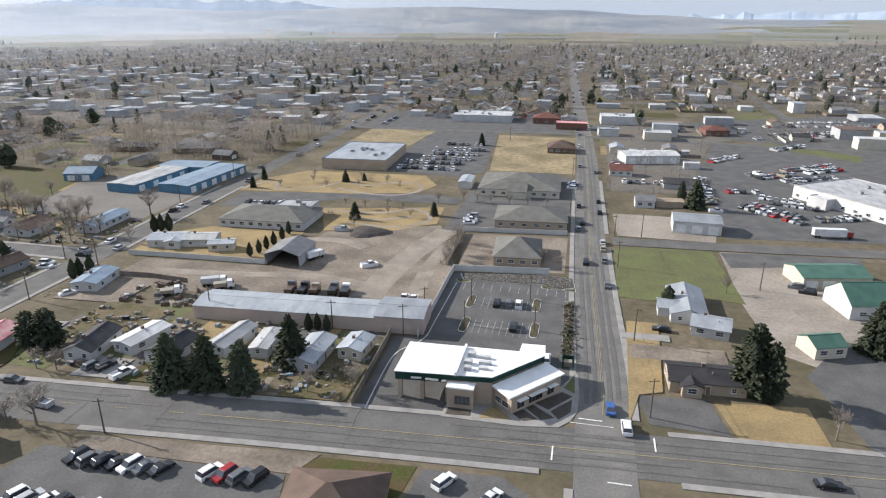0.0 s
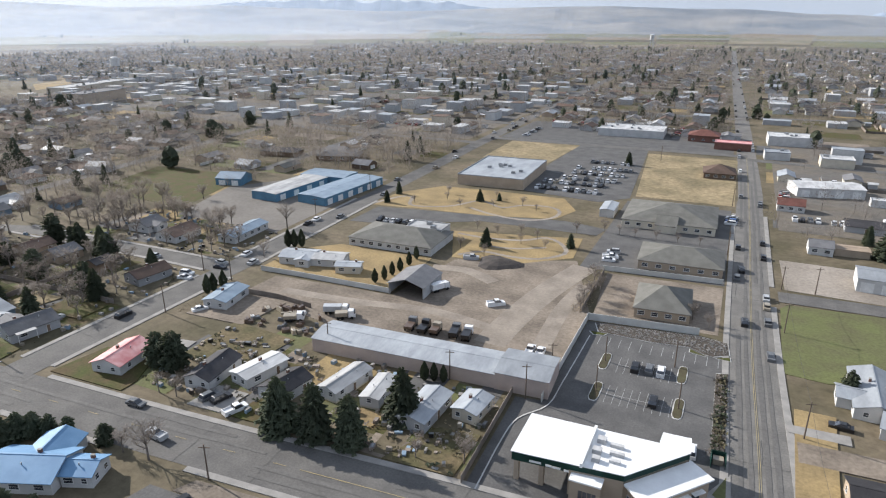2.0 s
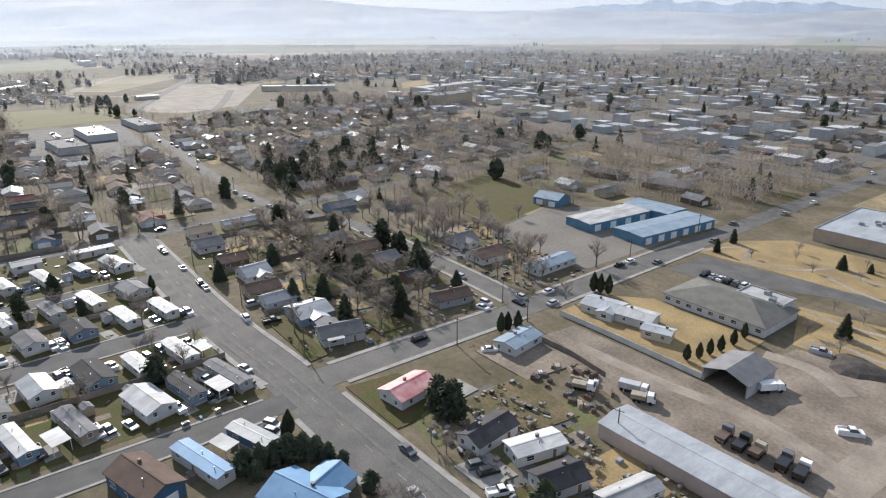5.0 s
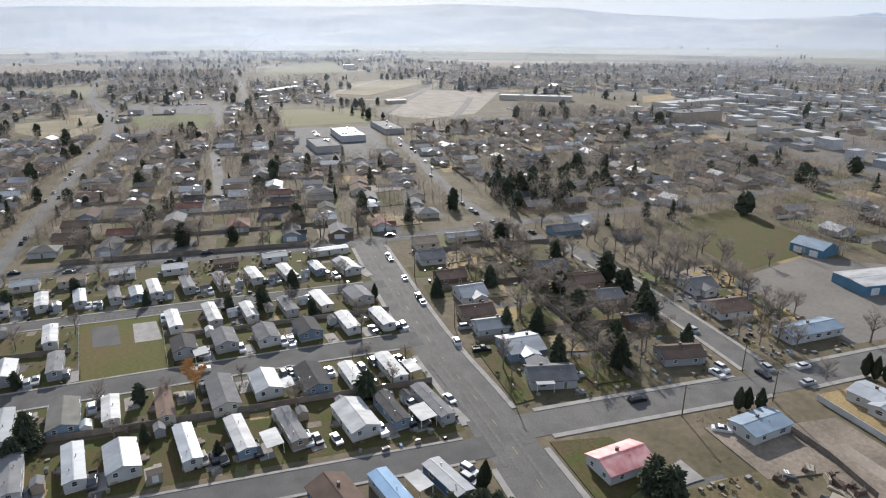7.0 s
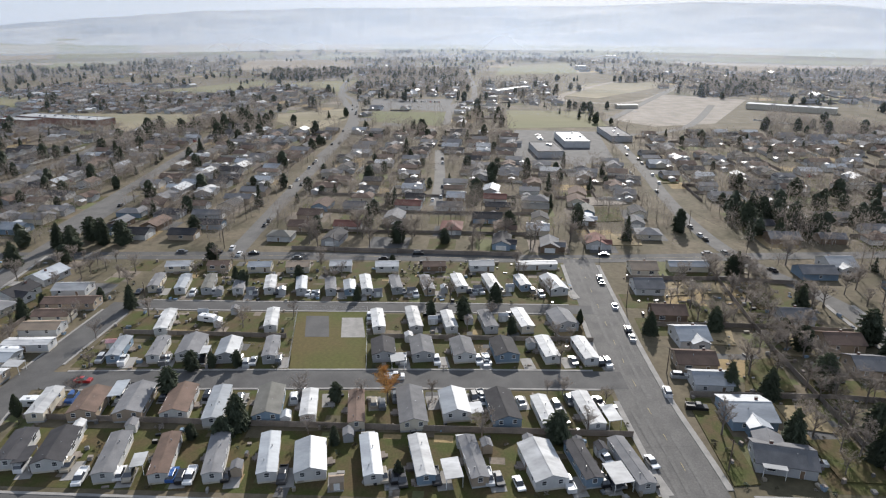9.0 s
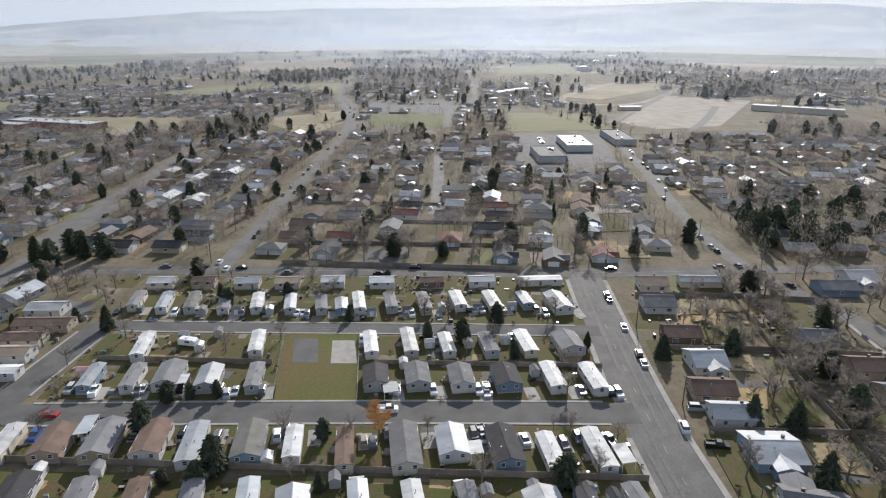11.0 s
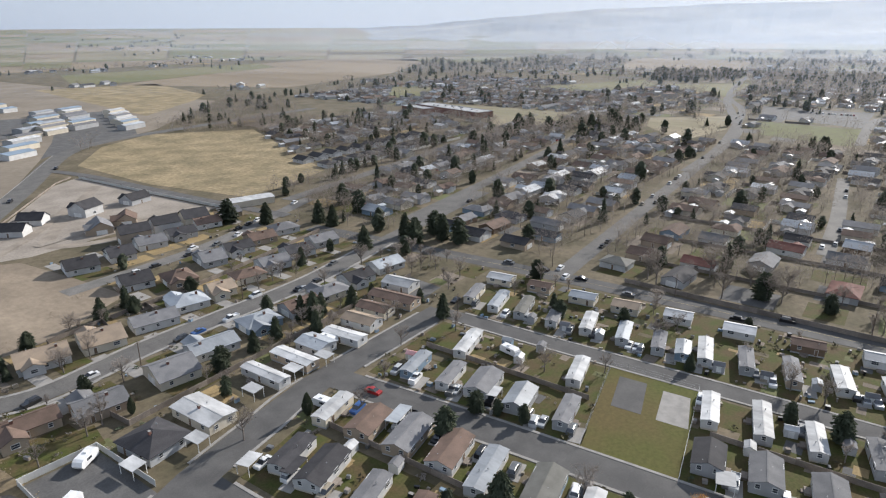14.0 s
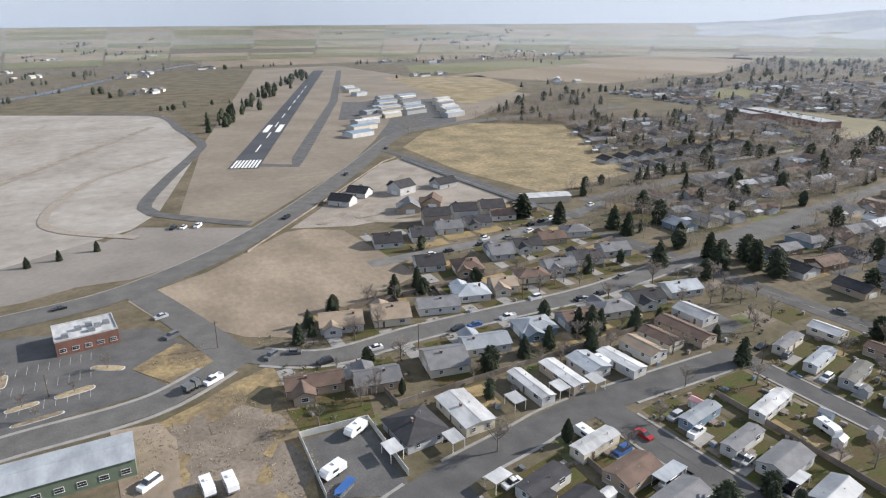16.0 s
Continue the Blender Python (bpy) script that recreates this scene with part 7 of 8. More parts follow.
quarter(-1100, -700, -1700, -1400, 46, 50, 0, 0.5, 1.6, 0.8)
quarter(-2300, -1500, -100, 1500, 85, 90, 0, 0.35, 3.0, 1.2, 0.2, 1.8)
def wood(pts, count, low=7, high=13, firs=0.12):
    xs, ys = [p[0] for p in pts], [p[1] for p in pts]
    for k in range(count * 3):
        x, y = FAR.uniform(min(xs), max(xs)), FAR.uniform(min(ys), max(ys))
        if count and inside(x, y, pts) and free(x, y, 1.2):
            plant(x, y, "fir" if FAR.random() < firs else "bare", FAR.uniform(low, high))
            count -= 1


wood([(-478, -631), (-657, -730), (-640, -600), (-583, -521), (-495, -464), (-428, -501)], 190, 7, 13, 0.1)
wood([(-577, -292), (-682, -280), (-733, -184), (-652, -156), (-554, -201), (-484, -216)], 260, 9, 16, 0.18)
wood([(-907, -558), (-1002, -296), (-877, -212), (-792, -220), (-760, -454)], 260, 6, 11)
wood([(-1410, -1141), (-1756, -1310), (-2400, -1400), (-1979, -837), (-1304, -533), (-1053, -750)], 900, 9, 16, 0.3)
wood([(-2000, -420), (-2080, -60), (-1846, -129), (-1765, -315)], 260, 6, 11, 0.25)
wood([(-2100, -872), (-2000, -690), (-1900, -560), (-2061, -770)], 160, 6, 11, 0.25)
wood([(-1424, -406), (-1448, -239), (-1298, -210), (-1222, -343)], 240, 9, 17, 0.4)
wood([(-2000, 78), (-2060, 400), (-1900, 514), (-1850, 171)], 260, 6, 12, 0.2)
wood([(-1545, -245), (-1515, 19), (-1021, 25), (-1046, -153)], 700, 7, 14, 0.25)
wood([(-802, 7), (-824, 64), (-651, 64), (-659, 12)], 90, 6, 12, 0.2)
wood([(-1172, 397), (-1266, 547), (-1040, 456), (-1002, 344)], 230, 9, 16, 0.4)
wood([(-1844, 743), (-2106, 1221), (-1373, 808), (-1399, 587)], 700, 10, 17, 0.2)
wood([(-781, 351), (-629, 479), (-574, 434), (-646, 364), (-679, 303)], 190, 9, 16, 0.12)
wood([(-345, 172), (-395, 168), (-392, 205), (-345, 210)], 34, 9, 14, 0.8)
wood([(-290, -150), (-560, -200), (-560, -300), (-300, -260)], 260, 6, 12, 0.12)
wood([(-420, -300), (-640, -300), (-640, -420), (-480, -440)], 160, 7, 13, 0.12)
wood([(-410, -430), (-560, -430), (-560, -520), (-430, -510)], 120, 6, 11, 0.1)
wood([(-300, 160), (-460, 165), (-450, 420), (-320, 420)], 200, 8, 14, 0.12)
wood([(-640, 150), (-660, -200), (-450, -290), (-330, -240), (-325, 140)], 430, 5, 11, 0.1)
# hedgerows, windbreaks and the wooded river
for i in range(260):
    a = FAR.random()
    plant(75 - a * 400 + FAR.gauss(0, 26), -830 - a * 880 + FAR.gauss(0, 45), "bare", FAR.uniform(5, 9))
for i in range(60):
    a = FAR.random()
    plant(-172 - a * 260 + FAR.gauss(0, 10), -580 - a * 620, "fir", FAR.uniform(8, 15))
for k in range(330):
    x, y = FAR.uniform(-2500, -660), FAR.uniform(-900, 900)
    if free(x, y, 5):
        dx, dy = FAR.choice(((9, 1), (1, 9), (7, 3), (2, 2)))
        for i in range(FAR.randint(6, 24)):
            plant(x + dx * i + FAR.uniform(-5, 5), y + dy * i + FAR.uniform(-5, 5), FAR.choice(("bare", "bare", "bare", "fir")), FAR.uniform(6, 13))
for k in range(190):
    x, y = FAR.uniform(-2100, 600), FAR.uniform(-3300, -700)
    if free(x, y, 5):
        dx, dy = FAR.choice(((11, 1), (2, 11), (9, 4), (3, 2)))
        for i in range(FAR.randint(5, 22)):
            plant(x + dx * i + FAR.uniform(-6, 6), y + dy * i + FAR.uniform(-6, 6), FAR.choice(("bare", "bare", "fir")), FAR.uniform(5, 12))
        if FAR.random() < 0.5:
            for i in range(4):
                far_house(FAR_HOUSES, x + FAR.uniform(-30, 30), y + FAR.uniform(-30, 30), FAR.uniform(0, 90), FAR.uniform(10, 22), FAR.uniform(8, 12), 3.4, 2.2, FAR.choice((0, 1, 2)), FAR.choice((4, 5, 7, 8)))
for k in range(90):
    x, y = FAR.uniform(-2600, 900), FAR.uniform(-2600, 2700)
    if math.hypot(x, y) > 1500 and free(x, y, 5):
        dx, dy = FAR.choice(((14, 1), (1, 14), (12, 5)))
        for i in range(FAR.randint(10, 30)):
            plant(x + dx * i + FAR.uniform(-5, 5), y + dy * i + FAR.uniform(-5, 5), FAR.choice(("bare", "bare", "fir")), FAR.uniform(8, 15))
for line, w in ((E_LINE, 9.5), (G_LINE[:5], 8), (H_LINE, 8), (D_LINE, 10), (W_LINE[1:], 9), (W2_LINE, 8), (CUL_LINE, 7), (B_LINE[4:], 11)):
    kk = smooth_line(line, 7.0)
    for (ax, ay), (bx, by) in zip(kk, kk[1:]):
        if FAR.random() < 0.28:
            d, sd = math.hypot(bx - ax, by - ay) or 1.0, FAR.choice((-1, 1)) * (w / 2 - 1.3)
            far_car(FAR_CARS, ax - (by - ay) / d * sd, ay + (bx - ax) / d * sd, math.degrees(math.atan2(by - ay, bx - ax)), FAR.choice((0, 0, 1, 2, 3, 1, 1, 2, 5)))
for x, y, dx, dy, turn, n in ((110, 460, 2.9, 1.2, 110, 26), (120, 476, 2.9, 1.2, 110, 22), (128, 515, 2.9, 0.7, 100, 30), (150, 540, 2.9, 0.7, 100, 30), (230, 440, 2.9, -0.3, 85, 36), (235, 462, 2.9, -0.3, 85, 36), (240, 500, 2.9, 0, 90, 30), (-95, 540, 2.9, 0, 90, 20), (-150, 470, 0, 2.9, 0, 14),
                             (-560, 92, 2.9, 0.1, 90, 8), (-640, 92, 2.9, 0.1, 90, 9), (-900, -60, 0, 2.9, 0, 16), (-760, 330, 2, 2, 45, 16), (-660, 520, 0.5, 2.9, 5, 20), (-690, 530, 0.5, 2.9, 5, 20), (-300, 480, 2.9, 0, 90, 24), (-420, 500, 2.9, 0, 90, 24), (-380, 600, 2.9, 0, 90, 24)):
    for i in range(n):
        if FAR.random() < 0.75:
            far_car(FAR_CARS, x + dx * i, y + dy * i, turn + FAR.uniform(-3, 3), FAR.choice((0, 0, 0, 1, 2, 3, 3, 4)))
tagged(part("far_cars", FAR_CARS, [PAINT[k] for k in ("white", "black", "grey", "silver", "red", "tan")] + [GLASS]), "white, dark and silver cars parked about the far town", "cars", kind="stuff")
tagged(part("far_fences", FAR_FENCES, [WOODFENCE, VINYL]), "board and vinyl fences between the far yards", "fences", kind="stuff")
tagged(part("far_houses", FAR_HOUSES, FAR_MATS), "pale walls and mixed roofs of the far town", "houses", kind="stuff")
tagged(part("yard_patches", YARDS, [LAWN, DRYGRASS, DIRT, EARTH, LOT, GRASS, CONCRETE]), "lawns, dry grass and bare patches of the yards", "yards", kind="stuff")
tagged(part("far_trees", FAR_TREES, [TWIG, NEEDLE]), "leafless trees and dark firs of the far town", "trees", kind="stuff")

# ---- trees that stand out ----
for x, y, hgt in ((-84.2, 106.2, 13), (-75.6, 106.8, 13.5), (-67.6, 107.6, 12.5), (-62.6, 120.4, 13), (25.3, 171.3, 7), (47, 277, 13), (43.6, 294, 8), (70.7, 155, 14)):
    tree(CONIFER, x, y, hgt)
for x, y, hgt in ((-180.7, -14.8, 10), (-247.8, -78.2, 9), (-207.3, -38.1, 6.5), (-210.4, -26, 5.5), (-237.5, 54.5, 6), (-207.3, 112.8, 9), (-240.8, 99.2, 8), (-221.9, -113.5, 10), (-218.8, -116, 9), (-226, -113.8, 8),
                  (-111, 66, 6), (-113, 87.5, 5), (-106, 68, 5), (-122, 86, 5)):
    tree(PINE if hgt < 7 else CONIFER, x, y, hgt)
for x, y, hgt in ((-308, -144, 12), (-303.8, -134.6, 12.5), (-314, -126.9, 13), (-315, -118.2, 12), (-319, -135, 12), (-331, -92, 10), (-284.3, -147.8, 11), (-300.9, -193.8, 12), (-300.8, -184, 11), (-284.5, -214, 11), (-273.7, -229.4, 13),
                  (-333, -209, 12), (-387, -142, 13), (-326, 5.9, 11), (-347, 56.8, 11), (-353, 139, 12), (-365, 175, 13), (-357, 194, 13), (-372, 186, 12), (-344, 182, 11), (-349, 200, 12), (-297.7, -69.4, 8)):
    tree(PINE if int(x) % 4 else CONIFER, x, y, hgt)
for x, y, hgt in ((-106.8, 183.4, 5), (-105.3, 186.9, 5), (-104.8, 191.3, 5), (-104.2, 195.7, 5), (-104.1, 202, 5), (-104.6, 208.5, 5), (-154.2, 199.6, 7), (-151.8, 200.3, 7), (-149.6, 201.8, 7), (-147.6, 158.4, 6.5),
                  (-149.5, 153.4, 6.5), (-149.2, 155.8, 6.2), (-65.2, 136.4, 5), (-63.0, 137.0, 5), (-60.8, 137.6, 4.6), (-139.6, 81.8, 6.5), (-138.4, 80.6, 6.2), (-244.2, 77.1, 6), (-180.9, -71.6, 6.5), (-155.1, -108.2, 5)):
    tree(COLUMN, x, y, hgt, 5.0)
for x, y, hgt in ((-151.9, 270.2, 6), (-154.2, 286.1, 6.5), (-87.4, 232.1, 7), (-113.1, 290.3, 6), (-57.7, 243.4, 6), (-63.6, 400, 8), (-105, 294.5, 4), (-90, 240, 5), (-138.5, -149.8, 7), (-144.5, -160, 6), (-173.6, -581.7, 9),
                  (-58.3, -264.2, 5), (-69.5, -267.7, 5), (-83.6, -273.6, 5)):
    tree(CONIFER, x, y, hgt)
for x, y, hgt in ((-44.7, 112.5, 7), (-155.7, 187.4, 7), (-54, 110, 6), (-113.5, 106.4, 5.5), (-118.5, 106, 6), (-38.7, 207.1, 7), (-41.4, 195.7, 7), (-41, 189.9, 6), (-42, 213, 7), (-40.5, 201, 7), (43.1, 185.1, 6), (50.4, 116, 7.5),
                  (-10.6, 197.6, 6), (-5.9, 193.5, 5), (-164.9, -76.4, 9), (-155.4, -147.2, 7), (-143.7, -108.1, 8), (-148.2, -109.7, 9), (-163.5, -146.4, 8), (-201.2, 66.9, 6), (-235.3, -33.4, 8), (-308.8, 170.6, 15), (-294, 144.8, 13),
                  (-224, -76.8, 7), (-101, 87.5, 9), (-107.5, 87, 6)):
    tree(BARE, x, y, hgt)
for x, y, hgt in ((-128.7, 115, 9.5), (-123.5, 115.5, 10.5), (-133, 69, 6.5), (-132, 72, 7), (-131.5, 75, 6.5), (-131.5, 78, 7), (-130.5, 81, 6.5), (-128.5, 83, 6), (-125.5, 84.5, 5.5), (-129.5, 70.5, 5)):
    tree(PINE, x, y, hgt)
for x, y, hgt in ((37.6, 129.6, 17), (40.8, 127.6, 14)):
    tree(SPIRE, x, y, hgt)
tree(WILLOWS, -194, 20.6, 9.5)
for x, y in ((-140, 275), (-128, 286), (-118, 278), (-104, 284), (-92, 290), (-84, 285), (-98, 250), (-88, 247), (-80, 252), (-72, 248), (-95, 226), (-84, 222), (-66, 238), (-76, 240), (-132, 296), (-108, 299),
             (-60, 262), (-50, 268), (-44, 267), (-38, 267), (-30, 267), (-22, 267), (-14, 267), (-66, -148), (-78, -150), (-86, -160), (-60, -165), (-70, -140)):
    tree(BARE, x, y, PLANT.uniform(3.5, 5.5))
SHRUBS = Geo()
PLAY = [(-252, -20), (-252, 6), (-209, 13), (-207, -11)]
r = random.Random(17)
for i in range(1700):
    x, y = r.choice(((r.uniform(-300, -165), r.uniform(100, 168)), (r.uniform(-304, -157), r.uniform(-76, 82)), (r.uniform(-300, -130), r.uniform(-240, -88)), (r.uniform(-300, -130), r.uniform(-240, -88)), (r.uniform(-304, -157), r.uniform(-76, 82)), (r.uniform(-127, -45), r.uniform(108, 134)), (r.uniform(-210, -130), r.uniform(-160, -92)), (r.uniform(-1.6, 0.6), r.uniform(136, 168))))
    if not free(x, y, 0.3, 0.6, x < -2) or inside(x, y, PLAY):
        continue
    s = r.uniform(0.35, 1.1)
    kind = r.choice((0, 0, 1, 2))
    for k in range(16):
        a, b = r.uniform(0, 6.28), r.uniform(0.2, 1)
        p = Vector((x + math.cos(a) * s * b, y + math.sin(a) * s * b, s * r.uniform(0.1, 0.7)))
        d = Vector((r.uniform(-1, 1), r.uniform(-1, 1), r.uniform(0, 1))) * s * 0.6
        SHRUBS.face([p, p + d, p + Vector((d.y, -d.x, 0.3 * s))], kind)
tagged(part("shrubs", SHRUBS, [SHRUB, TWIG, NEEDLE]), "low brown, grey and dark green shrubs in the yards", "shrubs", kind="stuff")
CLUTTER = Geo()
r = random.Random(23)
for i in range(1500):
    x, y = r.choice(((r.uniform(-300, -165), r.uniform(100, 168)), (r.uniform(-304, -157), r.uniform(-76, 82)), (r.uniform(-304, -157), r.uniform(-76, 82)), (r.uniform(-300, -130), r.uniform(-240, -88)), (r.uniform(-127, -45), r.uniform(108, 138)), (r.uniform(-240, -168), r.uniform(180, 214))))
    if not free(x, y, 0.2, 0.6):
        continue
    a, b, h, m = r.uniform(0.4, 1.7), r.uniform(0.4, 1.1), r.uniform(0.3, 1.1), r.choice((0, 1, 1, 2, 3, 4, 5))
    turn = 12 + r.choice((0, 90)) + r.uniform(-15, 15)
    CLUTTER.box(x, y, 0, a, b, h, m, turn)
    if h > 0.7:
        CLUTTER.box(x, y, h, a * 0.8, b * 1.05, 0.08, r.choice((0, 1, 2)), turn)
tagged(part("yard_clutter", CLUTTER, [CONCRETE, WOODFENCE, PAINT["grey"], PAINT["tan"], WALLS["blue"], PAINT["black"]]), "bins, boxes, garden furniture and stored goods in the yards", "clutter", kind="stuff")

# ---- vehicles ----
car_row(-85.5, 80.2, 68, 2.78, 0.08, "kgkkwgk ", 1, ("suv", "sedan", "suv"))
car_row(-59.8, 81.5, 68, 2.85, 0.1, "wrgk", 2, ("sedan", "suv"))
car_row(-88, 69, 68, 2.8, 0.06, "wswkgw", 3, ("suv", "sedan"))
for x, y, turn, kind, paint in ((-19.3, 88, 60, "suv", "white"), (-10.9, 86, 60, "sedan", "white"), (8.9, 116.7, 92, "sedan", "blue"), (11.8, 110.6, 92, "suv", "white"), (44.7, 101.4, 3, "sedan", "black"), (28, 91, 80, "pickup", "silver"),
                                (32, 91, 80, "suv", "black"), (-5.2, 134.2, 92, "suv", "white"), (-20.7, 163, 92, "suv", "black"), (-17.4, 163.3, 92, "suv", "grey"), (-14.7, 163.4, 92, "suv", "white"), (-14.6, 149.2, 92, "suv", "black"), (-118.9, 100, 3, "sedan", "grey"),
                                (9.5, 182.9, 92, "sedan", "grey"), (3.0, 201.3, 92, "suv", "black"), (1.1, 244.7, 92, "suv", "black"), (-105.6, 93.4, 175, "pickup", "silver"), (-97, 107.4, 70, "pickup", "white"), (-103, 109.5, 75, "suv", "black"),
                                (-106, 109, 75, "suv", "grey"), (-65, 183.7, 40, "pickup", "white"), (-160.1, 131, 92, "suv", "black"), (-162, 172, 3, "sedan", "black"), (-46.7, 160.2, 95, "pickup", "white"), (-44, 160, 95, "pickup", "white"),
                                (-86.9, 217, 20, "pickup", "silver"), (-204.1, 95.3, 178, "suv", "white"), (-241.6, 92.4, 178, "suv", "black"), (-236, 92.6, 178, "sedan", "silver"), (-260.3, 91.6, 178, "sedan", "silver"), (-287.1, 90.5, 178, "suv", "grey"),
                                (-283, 90.7, 178, "sedan", "black"), (-311, 16.7, 96, "suv", "black"), (-306, -54.4, 96, "sedan", "black"), (-206.8, 20.7, 98, "pickup", "white"), (-198.7, -65.4, 95, "sedan", "red"), (-71.7, -212.2, 14, "sedan", "black"),
                                (-102.4, -188.9, 20, "sedan", "silver"), (-104.2, -172, 30, "suv", "grey"), (-93.2, -100.8, 35, "van", "white"), (-111.8, -138.6, 32, "pickup", "white"), (-129, -144.6, 36, "suv", "grey"), (-142, -134, 8, "suv", "black"),
                                (-158, -135.2, 0, "sedan", "white"), (-186, -134.6, 0, "suv", "black"), (-192.2, -134.8, 0, "sedan", "blue"), (-204.6, -134.6, 0, "pickup", "white"), (-221.7, -143.6, 0, "suv", "white"), (-236, -134.6, 0, "sedan", "silver"),
                                (-226.4, -362, 50, "suv", "black"), (-168.4, -284, 50, "pickup", "black"), (-282.8, -432.7, 50, "suv", "black"), (-176, 121.5, 85, "sedan", "silver"), (-166, 160, 10, "sedan", "white"), (-168, 163, 10, "suv", "white"),
                                (-197, 101, 85, "pickup", "black"), (-213, 101, 88, "suv", "silver"), (-134, 119, 95, "sedan", "white"), (-143, 143.5, 60, "sedan", "white"), (-145, 80, 30, "suv", "white"), (-142, 79, 30, "suv", "silver"),
                                (-173.5, 84, 15, "sedan", "white"), (-174.2, 73.6, 20, "pickup", "white"), (-120.5, -291, 60, "sedan", "white"), (-127, -290, 60, "pickup", "white"), (-116, -292, 60, "suv", "black"), (22.5, 156.2, 175, "sedan", "black"),
                                (66, 190, 165, "suv", "black"), (64, 193.5, 165, "suv", "grey")):
    car(x, y, turn, kind, paint)
r = random.Random(44)
mix = "wwkgsswgkt k  "
for i, (x, y) in enumerate(((-96, 326), (-96, 340), (-92, 352), (-90, 366), (-88, 380), (-84, 398))):
    car_row(x, y, 90, 2.9, 0.1, "".join(r.choice(mix) for _ in range(11)), i)
for x, y, turn, dx, dy, n in ((82.5, 347, 120, 2.45, 1.6, 20), (86, 340, 120, 2.45, 1.6, 19), (96.5, 336, 110, 2.7, 1.1, 10), (99, 330, 110, 2.7, 1.1, 9), (69, 376.5, 130, 2.0, 2.15, 11), (56.5, 331, 10, -0.1, -2.9, 21),
                              (67, 282, 40, 1.9, -2.2, 10), (72, 285, 40, 1.9, -2.2, 8), (80, 292, 70, 2.65, -1.3, 7), (78, 300, 70, 2.65, -1.3, 6), (92, 268, 110, 2.7, 1.1, 7), (66, 308, 100, 2.9, 0.4, 5), (112, 420, 130, 2.2, 1.9, 10)):
    car_row(x, y, turn, dx, dy, "".join(r.choice("wwwkkggssst r ") for _ in range(n)), int(x))
car_row(-140, 244, 95, 2.9, 0.2, "kswkgw", 41)
car_row(-42, 236, 10, 0.0, 2.9, "wwgs", 42)
car_row(-4.6, 300, 0, 0.1, 3.0, "wbgw", 43)
car_row(20, 318, 90, 2.9, 0, "wkgw sw", 44)
car_row(17, 345, 0, 0, 3.0, "wgkw rsk", 45)


def truck(x, y, turn, cab="white", bed="white", label="work truck parked in the dirt yard", long=7.5, tall=2.6):
    t = thing("truck", pose(x, y, 0.08, 0, 0, turn), label, "truck")
    long, tall = long * 0.85, tall * 0.85
    g = Geo()
    g.hull([(long / 2 - 2.0, -1.15, 0.7), (long / 2, -1.15, 0.7), (long / 2, 1.15, 0.7), (long / 2 - 2.0, 1.15, 0.7)], [(long / 2 - 2.0, -1.1, 2.6), (long / 2 - 0.55, -1.05, 2.6), (long / 2 - 0.55, 1.05, 2.6), (long / 2 - 2.0, 1.1, 2.6)])
    part("cab", g, PAINT[cab], t)
    g = Geo()
    g.box(long / 2 - 0.3, 0, 1.75, 0.5, 1.9, 0.65)
    part("windscreen", g, GLASS, t)
    g = Geo()
    g.box(-1.1, 0, 0.95, long - 2.4, 2.3, tall - 0.9)
    part("bed", g, PAINT[bed], t)
    for px in (-long / 2 + 1.0, -long / 2 + 2.1, long / 2 - 1.1):
        for s in (-1, 1):
            g = Geo()
            g.tube((px, s * 0.85, 0.48), (px, s * 1.15, 0.48), 0.48, 0.48, 10)
            part("wheel", g, TYRE, t)
    take(x, y, 3)
    return t


for x, y, turn, cab, bed, lg, tl in ((-85, 186.6, 60, "white", "white", 8, 3.2), (-105.2, 158.8, 25, "white", "silver", 9, 3.0), (-101, 157, 30, "white", "tan", 7, 2.4), (-68.2, 160.8, 100, "grey", "black", 7.5, 2.4), (-64.6, 160.8, 100, "white", "black", 7.5, 2.4),
                                     (-77, 159.6, 95, "black", "black", 7, 2.0), (-73.5, 159.8, 95, "tan", "rust", 6, 2.2), (-81, 159.5, 98, "grey", "rust", 7, 1.9), (-113.4, 149.5, 30, "white", "tan", 7, 2.2), 
                                     (90, 247, 5, "red", "white", 16, 4.0), (-106, -136.8, 212, "grey", "grey", 6, 2.6)):
    truck(x, y, turn, cab, bed, long=lg, tall=tl)


def camper(x, y, turn, long=6.2, tall=2.6, paint="white"):
    t = thing("camper_trailer", pose(x, y, 0.08, 0, 0, turn), f"{paint} camping trailer with a rounded front", "trailer")
    g = Geo()
    side = [(-long / 2, 0.55), (long / 2 - 0.5, 0.55), (long / 2, 1.3), (long / 2 - 0.4, tall - 0.3), (long / 2 - 1.1, tall), (-long / 2 + 0.4, tall), (-long / 2, tall - 0.4)]
    g.hull([(x, -1.2, z) for x, z in side][::-1], [(x, 1.2, z) for x, z in side][::-1])
    part("body", g, PAINT[paint], t)
    for s in (-1, 1):
        g = Geo()
        g.box(0.2, s * 1.21, 1.5, 1.6, 0.05, 0.6)
        part("window", g, GLASS, t)
        g = Geo()
        g.tube((-0.4, s * 0.95, 0.36), (-0.4, s * 1.2, 0.36), 0.36, 0.36, 10)
        part("wheel", g, TYRE, t)
    g = Geo()
    g.box(-0.6, 0, tall, 0.9, 0.8, 0.28)
    part("roof_unit", g, TRIM, t)
    take(x, y, 3)


